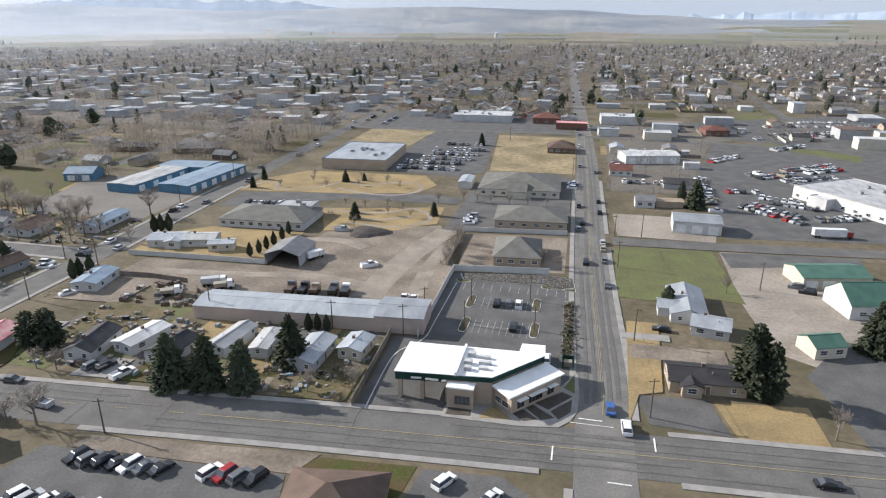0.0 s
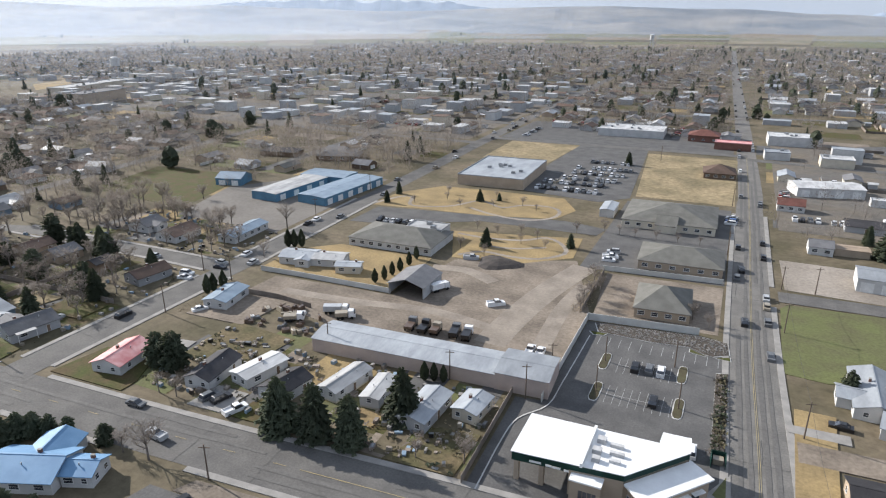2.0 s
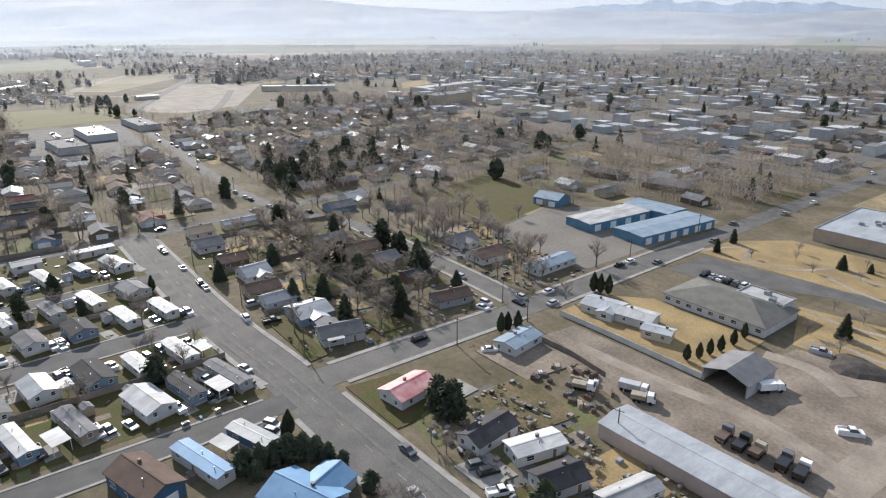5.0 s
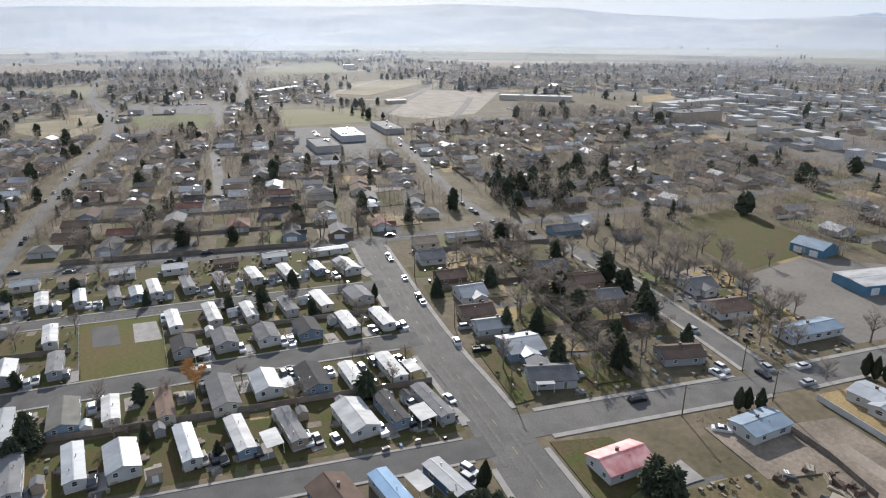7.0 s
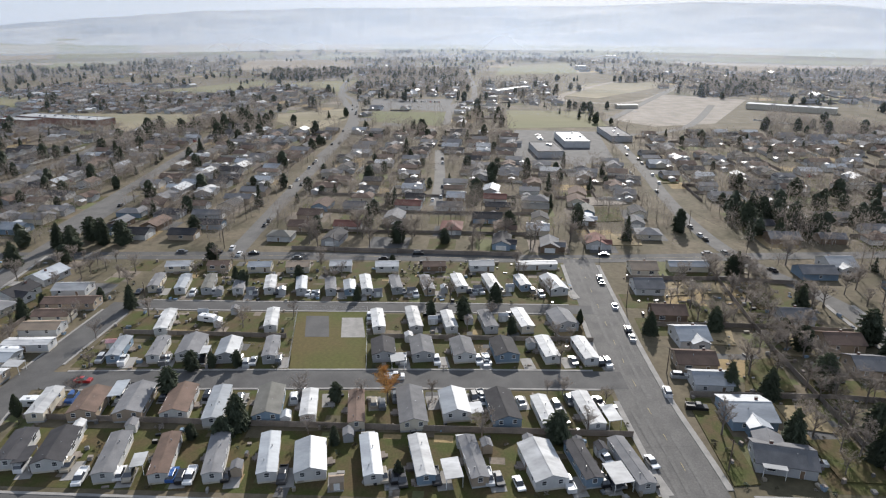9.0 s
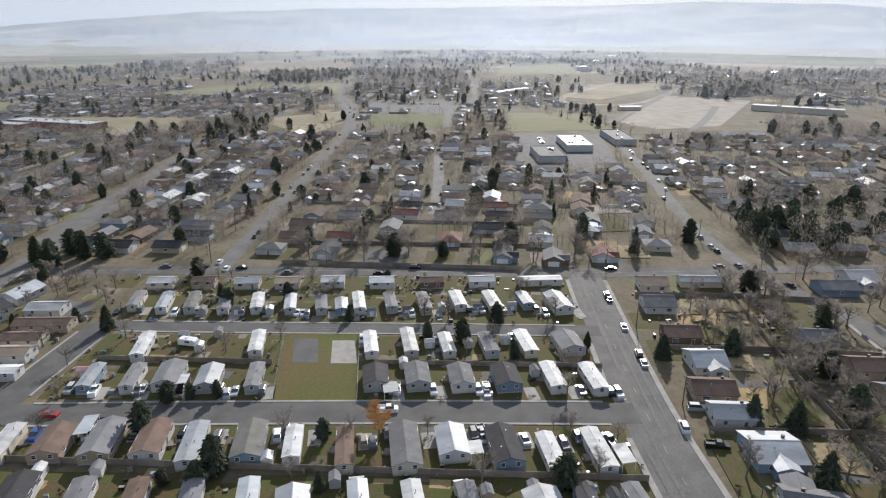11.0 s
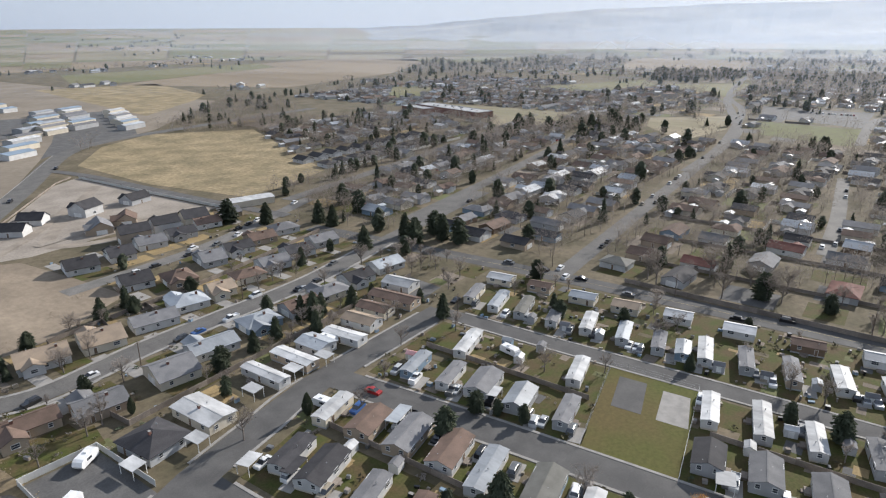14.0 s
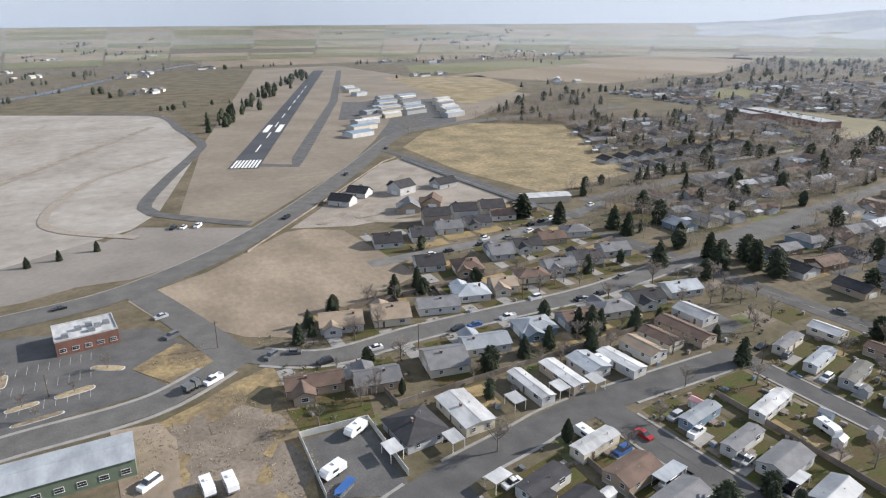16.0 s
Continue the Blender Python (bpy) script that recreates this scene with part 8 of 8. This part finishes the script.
for x, y, turn in ((-129, -86, 25), (-138.5, -98, 30), (-238.5, -46.5, 80), (-132.5, -119.5, 60), (-104, -93, 95), (-108.5, -92, 95), (-186, -71, 96), (-212, -96, 92)):
    camper(x, y, turn)
t = thing("boat", pose(-129.5, -80, 0.09, 0, 0, 35), "blue covered boat on a trailer", "boat")
g = Geo()
g.hull([(-3, -0.5, 0.5), (2, -0.4, 0.5), (2.2, 0, 0.5), (2, 0.4, 0.5), (-3, 0.5, 0.5), (-3.1, 0, 0.5)], [(-3, -1.1, 1.3), (2, -0.9, 1.35), (3.3, 0, 1.5), (2, 0.9, 1.35), (-3, 1.1, 1.3), (-3.1, 0, 1.3)])
part("hull", g, PAINT["blue"], t)
g = Geo()
g.box(0, 0, 0, 5, 1.6, 0.5)
part("trailer", g, STEEL, t)


# ---- fences, poles, piles ----
def fence(pts, hgt, material, label, bay=5.0):
    t = thing("fence", pose(0, 0, 0), label, "fence", "fences")
    for (ax, ay), (bx, by) in zip(pts, pts[1:]):
        L = math.hypot(bx - ax, by - ay)
        n = max(1, round(L / bay))
        a = math.degrees(math.atan2(by - ay, bx - ax))
        key = (round(L / n, 1), hgt, material.name)
        if key not in PANELS:
            g = Geo()
            w = L / n
            k = max(4, int(w / 0.35))
            front = [(w * (i + d) / k, -0.03 + 0.025 * (i % 2)) for i in range(k) for d in (0.02, 0.98)]
            g.prism(front + [(w, 0.05), (w, 0.09), (0, 0.09), (0, 0.05)], 0.05, hgt)
            PANELS[key] = g.mesh("panel", material)
        for i in range(n):
            part("panel", PANELS[key], None, t, at=pose(ax + (bx - ax) * i / n, ay + (by - ay) * i / n, 0, 0, 0, a))
    return t


def wire_fence(pts, hgt, label, bay=4.5):
    t = thing("wire_fence", pose(0, 0, 0), label, "fence", "fences")
    for (ax, ay), (bx, by) in zip(pts, pts[1:]):
        n = max(1, round(math.hypot(bx - ax, by - ay) / bay))
        for i in range(n + 1):
            g = Geo()
            g.tube((ax + (bx - ax) * i / n, ay + (by - ay) * i / n, 0), (ax + (bx - ax) * i / n, ay + (by - ay) * i / n, hgt), 0.04, 0.04, 5)
            part("post", g, STEEL, t)
        for z in (0.1, hgt * 0.5, hgt - 0.03):
            g = Geo()
            g.tube((ax, ay, z), (bx, by, z), 0.022, 0.022, 4)
            part("rail", g, STEEL, t)
    return t


PANELS = {}
fence([(-37.3, 139), (-37.6, 185.5), (-8, 188.6)], 2.2, VINYL, "pale solid vinyl fence round the bank's car park")
fence([(-44.5, 140), (-43, 107)], 1.9, WOODFENCE, "weathered board fence beside a yard")
fence([(-148, 176.5), (-133, 177.3), (-98, 178)], 1.8, VINYL, "pale fence along the dirt yard")
fence([(-145, 159), (-128, 160), (-114, 158.5)], 1.6, WOODFENCE, "low grey board fence")
fence([(-42, 226), (-4, 229.5)], 1.8, VINYL, "white fence behind an office")
fence([(-40.5, 190), (-41, 224)], 1.6, WOODFENCE, "wire-grey fence at the yard's edge")
fence([(-180.5, -70), (-181.5, -14), (-183.5, 82)], 1.7, WOODFENCE, "grey board fence between two rows of mobile homes", 6)
wire_fence([(-250.7, -19.6), (-251.5, 5), (-210, 12)], 1.5, "wire mesh fence of the playground")
wire_fence([(-251, -19.6), (-209, -10.6)], 1.5, "wire mesh fence of the playground")
fence([(-228, -70), (-229, -17)], 1.6, WOODFENCE, "grey board fence between mobile homes", 6)
fence([(-231, 13), (-233, 80)], 1.6, WOODFENCE, "grey board fence between mobile homes", 6)
fence([(-126, -102.4), (-142.8, -101.4), (-143.4, -78.2)], 1.8, VINYL, "pale fence round a trailer yard")
fence([(-126, -102.4), (-125.4, -79)], 1.8, VINYL, "pale fence beside a weedy lot")
fence([(-141, -241), (-200, -312), (-262, -387), (-276, -397)], 1.0, WOODFENCE, "long low pale fence along the highway", 8)
fence([(-278, -391), (-283, -317), (-287, -270), (-290, -245)], 1.6, VINYL, "white fence round new building plots", 8)
fence([(-545, -277), (-470, -275), (-392, -271)], 1.8, VINYL, "long white fence behind new houses", 9)
for i, x in enumerate((-203, -246, -288)):
    fence([(x, 101 if x < -200 else 120), (x - 1, 140), (x + 1, 165)], 1.7, WOODFENCE, "brown board fence between back yards", 6)
fence([(-170, 136), (-230, 134), (-300, 137)], 1.7, WOODFENCE, "brown board fence between back yards", 6)
fence([(-313, -40), (-311.5, 60)], 1.8, WOODFENCE, "brown board fence along the street", 6)
fence([(-320, 96), (-420, 92)], 1.8, WOODFENCE, "brown board fence between back yards", 8)
for x in (-340, -375, -410):
    fence([(x, -50), (x - 2, 70)], 1.4, WOODFENCE, "brown board fence between back yards", 8)
fence([(-150, -130), (-152, -104), (-215, -107), (-270, -110)], 1.7, WOODFENCE, "brown board fence behind houses", 6)
fence([(-160, -166), (-222, -170), (-290, -182)], 1.7, WOODFENCE, "brown board fence behind houses", 6)
for x, y in ((-160, -166), (-178, -168), (-194, -169), (-209, -170)):
    fence([(x, y), (x + 3, y + 18)], 1.7, WOODFENCE, "brown board fence between yards", 6)


def utility_pole(x, y, hgt=9.5, arm=True):
    t = thing("utility_pole", pose(x, y, 0), "weathered wooden utility pole with a crossarm", "pole", "utility poles")
    g = Geo()
    g.tube((0, 0, 0), (0, 0, hgt), 0.17, 0.12, 8)
    part("pole", g, POLEWOOD, t)
    if arm:
        g = Geo()
        g.box(0, 0, hgt - 0.7, 2.2, 0.12, 0.14, 0, 20)
        part("crossarm", g, POLEWOOD, t)


for x, y, hgt in ((-86.2, 88.1, 7.8), (16.6, 116, 9), (15.3, 148.8, 9), (22.5, 233.2, 9), (53.1, 189.5, 9), (13, 233, 8), (13, 200, 9), (-41, 139, 9), (-39, 153, 8), (-60, 139.4, 8), (-95, 140, 8), (-150.5, 165, 9), (-165.5, 168, 9), (-151, 138, 9),
                    (-172, 100.5, 8.5), (-215, 98, 8.5), (-262, 96, 8.5), (-315, 95, 9), (-312, -70, 9), (-310, -20, 9), (-313, 40, 9), (-356, -76, 9), (-420, -78, 9), (-500, -83, 9), (-318, 158, 9), (-360, 146, 9), (-420, 145, 9), (-167, 235, 9), (-170, 285, 9),
                    (-116, -158, 9), (-252, -75, 8), (-218, -146, 8), (-170, -130, 8), (-12, 168, 7.5), (-28.2, 163.8, 7), (-27.3, 149, 7), (-9.2, 149.4, 7), (-72, -150, 7), (-48, 420, 9), (-4, 260, 9), (-5, 330, 9)):
    utility_pole(x, y, hgt, hgt > 7.6)
CABLE = mat("cable", (0.05, 0.05, 0.05), None, 1, 0.6)
for a, b in (((-151, 138, 8.8), (-150.5, 165, 8.8)), ((-312, -70, 8.6), (-420, -78, 8.6)), ((-318, 158, 8.6), (-360, 146, 8.6)), ((-420, -78, 8.6), (-500, -83, 8.6)), ((13, 200, 8.6), (13, 233, 7.8)), ((15.3, 148.8, 8.6), (13, 200, 8.6)), ((16.6, 116, 8.6), (15.3, 148.8, 8.6))):
    g = Geo()
    p, q = Vector(a), Vector(b)
    pts = [p.lerp(q, i / 8) - Vector((0, 0, 3.2 * (i / 8) * (1 - i / 8))) for i in range(9)]
    ring = [Vector((0, 0, 0.03)), Vector((0.026, 0, -0.015)), Vector((-0.026, 0, -0.015))]
    g.v = [tuple(u + o) for u in pts for o in ring]
    for i in range(8):
        for j in range(3):
            g.f.append((3 * i + j, 3 * i + (j + 1) % 3, 3 * i + 3 + (j + 1) % 3, 3 * i + 3 + j))
            g.m.append(0)
    tagged(part("power_line", g, CABLE), "thin sagging power line between poles", "cable")
# heap of dark soil and yard clutter
g = Geo()
for i in range(14):
    a0, a1 = 6.283 * i / 14, 6.283 * (i + 1) / 14
    for r0, r1, z0, z1 in ((7, 5, 0, 0.9), (5, 2.5, 0.9, 1.5), (2.5, 0.0, 1.5, 1.8)):
        w0, w1 = 1 + 0.18 * math.sin(3 * a0 + 1), 1 + 0.18 * math.sin(3 * a1 + 1)
        quad = [(math.cos(a0) * r0 * w0 * 1.2, math.sin(a0) * r0 * w0, z0), (math.cos(a1) * r0 * w1 * 1.2, math.sin(a1) * r0 * w1, z0), (math.cos(a1) * r1 * w1 * 1.2, math.sin(a1) * r1 * w1, z1), (math.cos(a0) * r1 * w0 * 1.2, math.sin(a0) * r1 * w0, z1)]
        g.face(quad if r1 else quad[:3])
SOIL = mat("dark_soil", (0.075, 0.065, 0.06), (0.05, 0.045, 0.042), 0.5, 0.95, fine=0.3, fscale=2, bump=0.6)
tagged(part("soil_mound", g, SOIL, None, at=pose(-76.4, 217, 0.0)), "heap of dark soil in the yard", "heap")
CLUT = random.Random(9)
for i in range(38):
    x, y = CLUT.uniform(-127, -104), CLUT.uniform(143, 157)
    t = thing("scrap_item", pose(x, y, 0, 0, 0, CLUT.uniform(0, 180)), "rusty machinery and scrap lying in the yard", "scrap")
    g = Geo()
    l, w, h = CLUT.uniform(1, 3.4), CLUT.uniform(0.8, 1.7), CLUT.uniform(0.5, 1.5)
    g.hull([(-l / 2, -w / 2, 0), (l / 2, -w / 2, 0), (l / 2, w / 2, 0), (-l / 2, w / 2, 0)], [(-l / 2.4, -w / 2.6, h), (l / 3, -w / 2.2, h * 0.8), (l / 2.6, w / 2.4, h * 0.9), (-l / 2.2, w / 3, h)])
    part("body", g, PAINT[CLUT.choice(("rust", "tan", "white", "rust", "grey", "silver"))], t)
    g = Geo()
    g.tube((-l / 3, 0, h * 0.8), (l / 3, 0.2, h * 1.3), 0.08, 0.06, 5)
    part("bar", g, PAINT["rust"], t)

# water towers
for x, y, hgt in ((-787, 646, 34), (-273, 1950, 40)):
    t = thing("water_tower", pose(x, y, 0), "pale steel water tower on legs", "water tower")
    g = Geo()
    g.tube((0, 0, hgt * 0.62), (0, 0, hgt * 0.92), 6, 6, 16)
    g.tube((0, 0, hgt * 0.92), (0, 0, hgt), 6.3, 0, 16)
    part("tank", g, WALLS["white"], t)
    for i in range(6):
        g = Geo()
        a = 6.283 * i / 6
        g.tube((math.cos(a) * 6.5, math.sin(a) * 6.5, 0), (math.cos(a) * 5, math.sin(a) * 5, hgt * 0.64), 0.5, 0.4, 5)
        part("leg", g, STEEL, t)

# ---- far fields, river, hills and haze ----
FAR_FIELDS = Geo()
FF = random.Random(31)
yaw = -30.0
while yaw < 205:
    wide = FF.uniform(2.5, 7)
    d = FF.uniform(1650, 2000) if yaw > 118 or yaw < 8 else FF.uniform(2000, 2250)
    while d < 4400:
        deep = FF.uniform(70, 260) * d / 2000
        if FF.random() < 0.8:
            ring = []
            for a, r0 in ((yaw, d), (yaw, d + deep * 0.96), (yaw + wide * 0.97, d + deep * 0.96), (yaw + wide * 0.97, d)):
                u, v = -60 - math.sin(radians(a)) * r0, math.cos(radians(a)) * r0
                ring.append((u, v, ground_z(u, v) + 0.7))
            FAR_FIELDS.face(ring, FF.choice((0, 1, 1, 2)))
        d += deep
    yaw += wide
tagged(part("far_fields", FAR_FIELDS, [FARM_TAN, FARM_GREEN, FARM_DRY]), "strips of tan, olive and bare farmland", "fields", kind="stuff")
g = Geo()
ribbon(g, smooth_line([(60, -900), (25, -968), (-10, -1030), (-160, -1390), (-290, -1640)], 40), -9, 9, 0.2)
tagged(part("river", g, WATER), "pale river between gravel banks", "river", kind="structure")
PROFILE = [(-70, 0), (-22, 0), (-12, 1.5), (-5, 6), (2, 13), (12, 19), (20, 16), (29, 11), (36, 17), (43, 20), (50, 17), (57, 24), (64, 36), (72, 42), (80, 38), (90, 36), (100, 33), (112, 27), (116, 21), (120, 14.5), (124, 8.5), (128, 3), (134, 0), (200, 0)]


def hill(yaw, far=1.0):
    for (a, p), (b, q) in zip(PROFILE, PROFILE[1:]):
        if a <= yaw <= b:
            k = (yaw - a) / (b - a)
            k = k * k * (3 - 2 * k)
            return p + (q - p) * k
    return 0.0


g = Geo()
steps, rs = 300, (2900, 3100, 3300, 3500, 3700, 3900, 4100, 4300, 4500)
def spot(i, j):
    yaw = -25 + 162 * i / steps
    h = hill(yaw)
    f = (j / (len(rs) - 1))
    rough = 34 * noise.noise(Vector((i * 0.07, j * 0.5, 3))) + 20 * noise.noise(Vector((i * 0.2, j * 0.7, 8))) + 8 * noise.noise(Vector((i * 0.6, j, 8)))
    z = 70 * ((rs[j] - 2000) / 2600) ** 1.5 - 1 + (h * 3.7 + min(17, h * 2)) * f ** 1.2 + rough * (3.2 * f * (1 - f) + 0.18 * f) * min(1, h / 8)
    a = radians(yaw)
    return (-60 - math.sin(a) * rs[j], math.cos(a) * rs[j], z - 1.0 * (j == 0))
for i in range(steps):
    for j in range(len(rs) - 1):
        g.face([spot(i, j), spot(i + 1, j), spot(i + 1, j + 1), spot(i, j + 1)][::-1])
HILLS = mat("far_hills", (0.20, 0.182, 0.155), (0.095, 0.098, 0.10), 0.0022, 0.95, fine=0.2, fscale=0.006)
# Blue emission puts the pale air of distance into the hill colour
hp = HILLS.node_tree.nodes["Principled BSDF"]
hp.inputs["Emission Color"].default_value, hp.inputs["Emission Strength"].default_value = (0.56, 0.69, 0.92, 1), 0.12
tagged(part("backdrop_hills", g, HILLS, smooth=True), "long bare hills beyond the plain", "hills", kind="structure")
g = Geo()
for start, wide, base, high, i in [(20, 26, 138, 62, i) for i in range(120)] + [(-32, 28, 84, 26, i) for i in range(120)]:
    def peak(k):
        yaw = start + wide * k / 120
        edge = math.sin(math.pi * k / 120) ** 0.7
        h = base + edge * (high + 46 * noise.noise(Vector((k * 0.09, start, 0))) + 22 * noise.noise(Vector((k * 0.31, start, 5))) + 9 * noise.noise(Vector((k * 0.9, start, 2))))
        a = radians(yaw)
        return [(-60 - math.sin(a) * 4560, math.cos(a) * 4560, 0), (-60 - math.sin(a) * 4700, math.cos(a) * 4700, h)]
    (a, b), (c, d) = peak(i), peak(i + 1)
    g.face([a, b, d, c])
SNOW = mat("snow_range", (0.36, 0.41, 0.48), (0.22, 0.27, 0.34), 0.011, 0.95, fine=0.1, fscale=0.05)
# Faint blue emission lifts the sunless face and fades the range like haze
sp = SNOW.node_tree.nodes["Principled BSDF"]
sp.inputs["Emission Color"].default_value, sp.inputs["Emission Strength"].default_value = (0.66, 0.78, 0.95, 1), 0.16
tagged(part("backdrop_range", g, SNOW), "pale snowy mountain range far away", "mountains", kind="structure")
# Shader of upright veil rings added to stand in for distance haze
HAZE = bpy.data.materials.new("haze_sheet")
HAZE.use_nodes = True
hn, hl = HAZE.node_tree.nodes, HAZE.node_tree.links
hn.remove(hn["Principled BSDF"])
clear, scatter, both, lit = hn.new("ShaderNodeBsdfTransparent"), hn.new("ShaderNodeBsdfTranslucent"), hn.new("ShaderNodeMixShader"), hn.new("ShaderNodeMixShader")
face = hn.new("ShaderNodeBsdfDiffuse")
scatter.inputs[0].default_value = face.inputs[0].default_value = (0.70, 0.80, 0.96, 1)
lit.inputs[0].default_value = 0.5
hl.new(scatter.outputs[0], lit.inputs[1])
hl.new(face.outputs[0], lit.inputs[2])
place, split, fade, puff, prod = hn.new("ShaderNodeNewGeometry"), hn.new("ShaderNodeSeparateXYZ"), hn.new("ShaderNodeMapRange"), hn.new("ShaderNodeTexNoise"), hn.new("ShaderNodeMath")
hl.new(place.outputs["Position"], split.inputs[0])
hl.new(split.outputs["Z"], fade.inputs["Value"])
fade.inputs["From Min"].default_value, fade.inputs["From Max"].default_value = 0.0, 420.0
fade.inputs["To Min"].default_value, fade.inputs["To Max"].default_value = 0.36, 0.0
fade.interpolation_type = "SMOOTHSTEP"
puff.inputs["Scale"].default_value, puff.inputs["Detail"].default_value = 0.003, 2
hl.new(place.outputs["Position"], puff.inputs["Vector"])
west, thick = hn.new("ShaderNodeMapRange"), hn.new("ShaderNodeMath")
toward = hn.new("ShaderNodeVectorMath")  # the veils turn most opaque towards the west
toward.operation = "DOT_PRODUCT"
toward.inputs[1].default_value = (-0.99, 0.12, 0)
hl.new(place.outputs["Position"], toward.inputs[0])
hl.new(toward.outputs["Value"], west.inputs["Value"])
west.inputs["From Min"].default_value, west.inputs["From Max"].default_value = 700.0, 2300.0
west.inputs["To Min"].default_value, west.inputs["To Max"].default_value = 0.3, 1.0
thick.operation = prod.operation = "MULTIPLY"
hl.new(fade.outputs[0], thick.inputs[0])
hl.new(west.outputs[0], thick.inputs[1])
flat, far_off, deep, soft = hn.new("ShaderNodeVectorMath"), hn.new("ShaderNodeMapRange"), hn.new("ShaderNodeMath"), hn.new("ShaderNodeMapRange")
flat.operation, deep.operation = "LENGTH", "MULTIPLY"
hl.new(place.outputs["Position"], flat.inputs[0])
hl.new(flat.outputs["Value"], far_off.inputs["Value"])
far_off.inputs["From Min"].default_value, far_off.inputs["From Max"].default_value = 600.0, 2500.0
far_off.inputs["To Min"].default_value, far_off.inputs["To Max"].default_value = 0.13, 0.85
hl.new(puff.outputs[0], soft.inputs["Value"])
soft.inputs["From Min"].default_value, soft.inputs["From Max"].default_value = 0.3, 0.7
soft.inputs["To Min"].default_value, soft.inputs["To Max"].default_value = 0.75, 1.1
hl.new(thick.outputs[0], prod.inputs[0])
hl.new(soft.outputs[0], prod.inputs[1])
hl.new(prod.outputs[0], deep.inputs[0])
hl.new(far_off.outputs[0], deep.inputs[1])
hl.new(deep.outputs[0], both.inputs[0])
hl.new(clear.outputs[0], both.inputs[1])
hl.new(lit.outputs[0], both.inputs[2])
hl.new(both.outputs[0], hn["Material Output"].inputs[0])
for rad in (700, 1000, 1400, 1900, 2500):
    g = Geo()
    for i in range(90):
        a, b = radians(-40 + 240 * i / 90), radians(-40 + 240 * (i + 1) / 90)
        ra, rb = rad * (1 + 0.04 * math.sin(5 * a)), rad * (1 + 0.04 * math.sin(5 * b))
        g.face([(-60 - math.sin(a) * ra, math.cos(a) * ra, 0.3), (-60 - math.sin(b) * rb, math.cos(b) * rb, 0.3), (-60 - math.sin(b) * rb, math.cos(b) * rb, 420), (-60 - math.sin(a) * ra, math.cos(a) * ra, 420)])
    tagged(part("haze_bank", g, HAZE), "see-through upright ring standing in for distant haze", "haze", kind="structure")
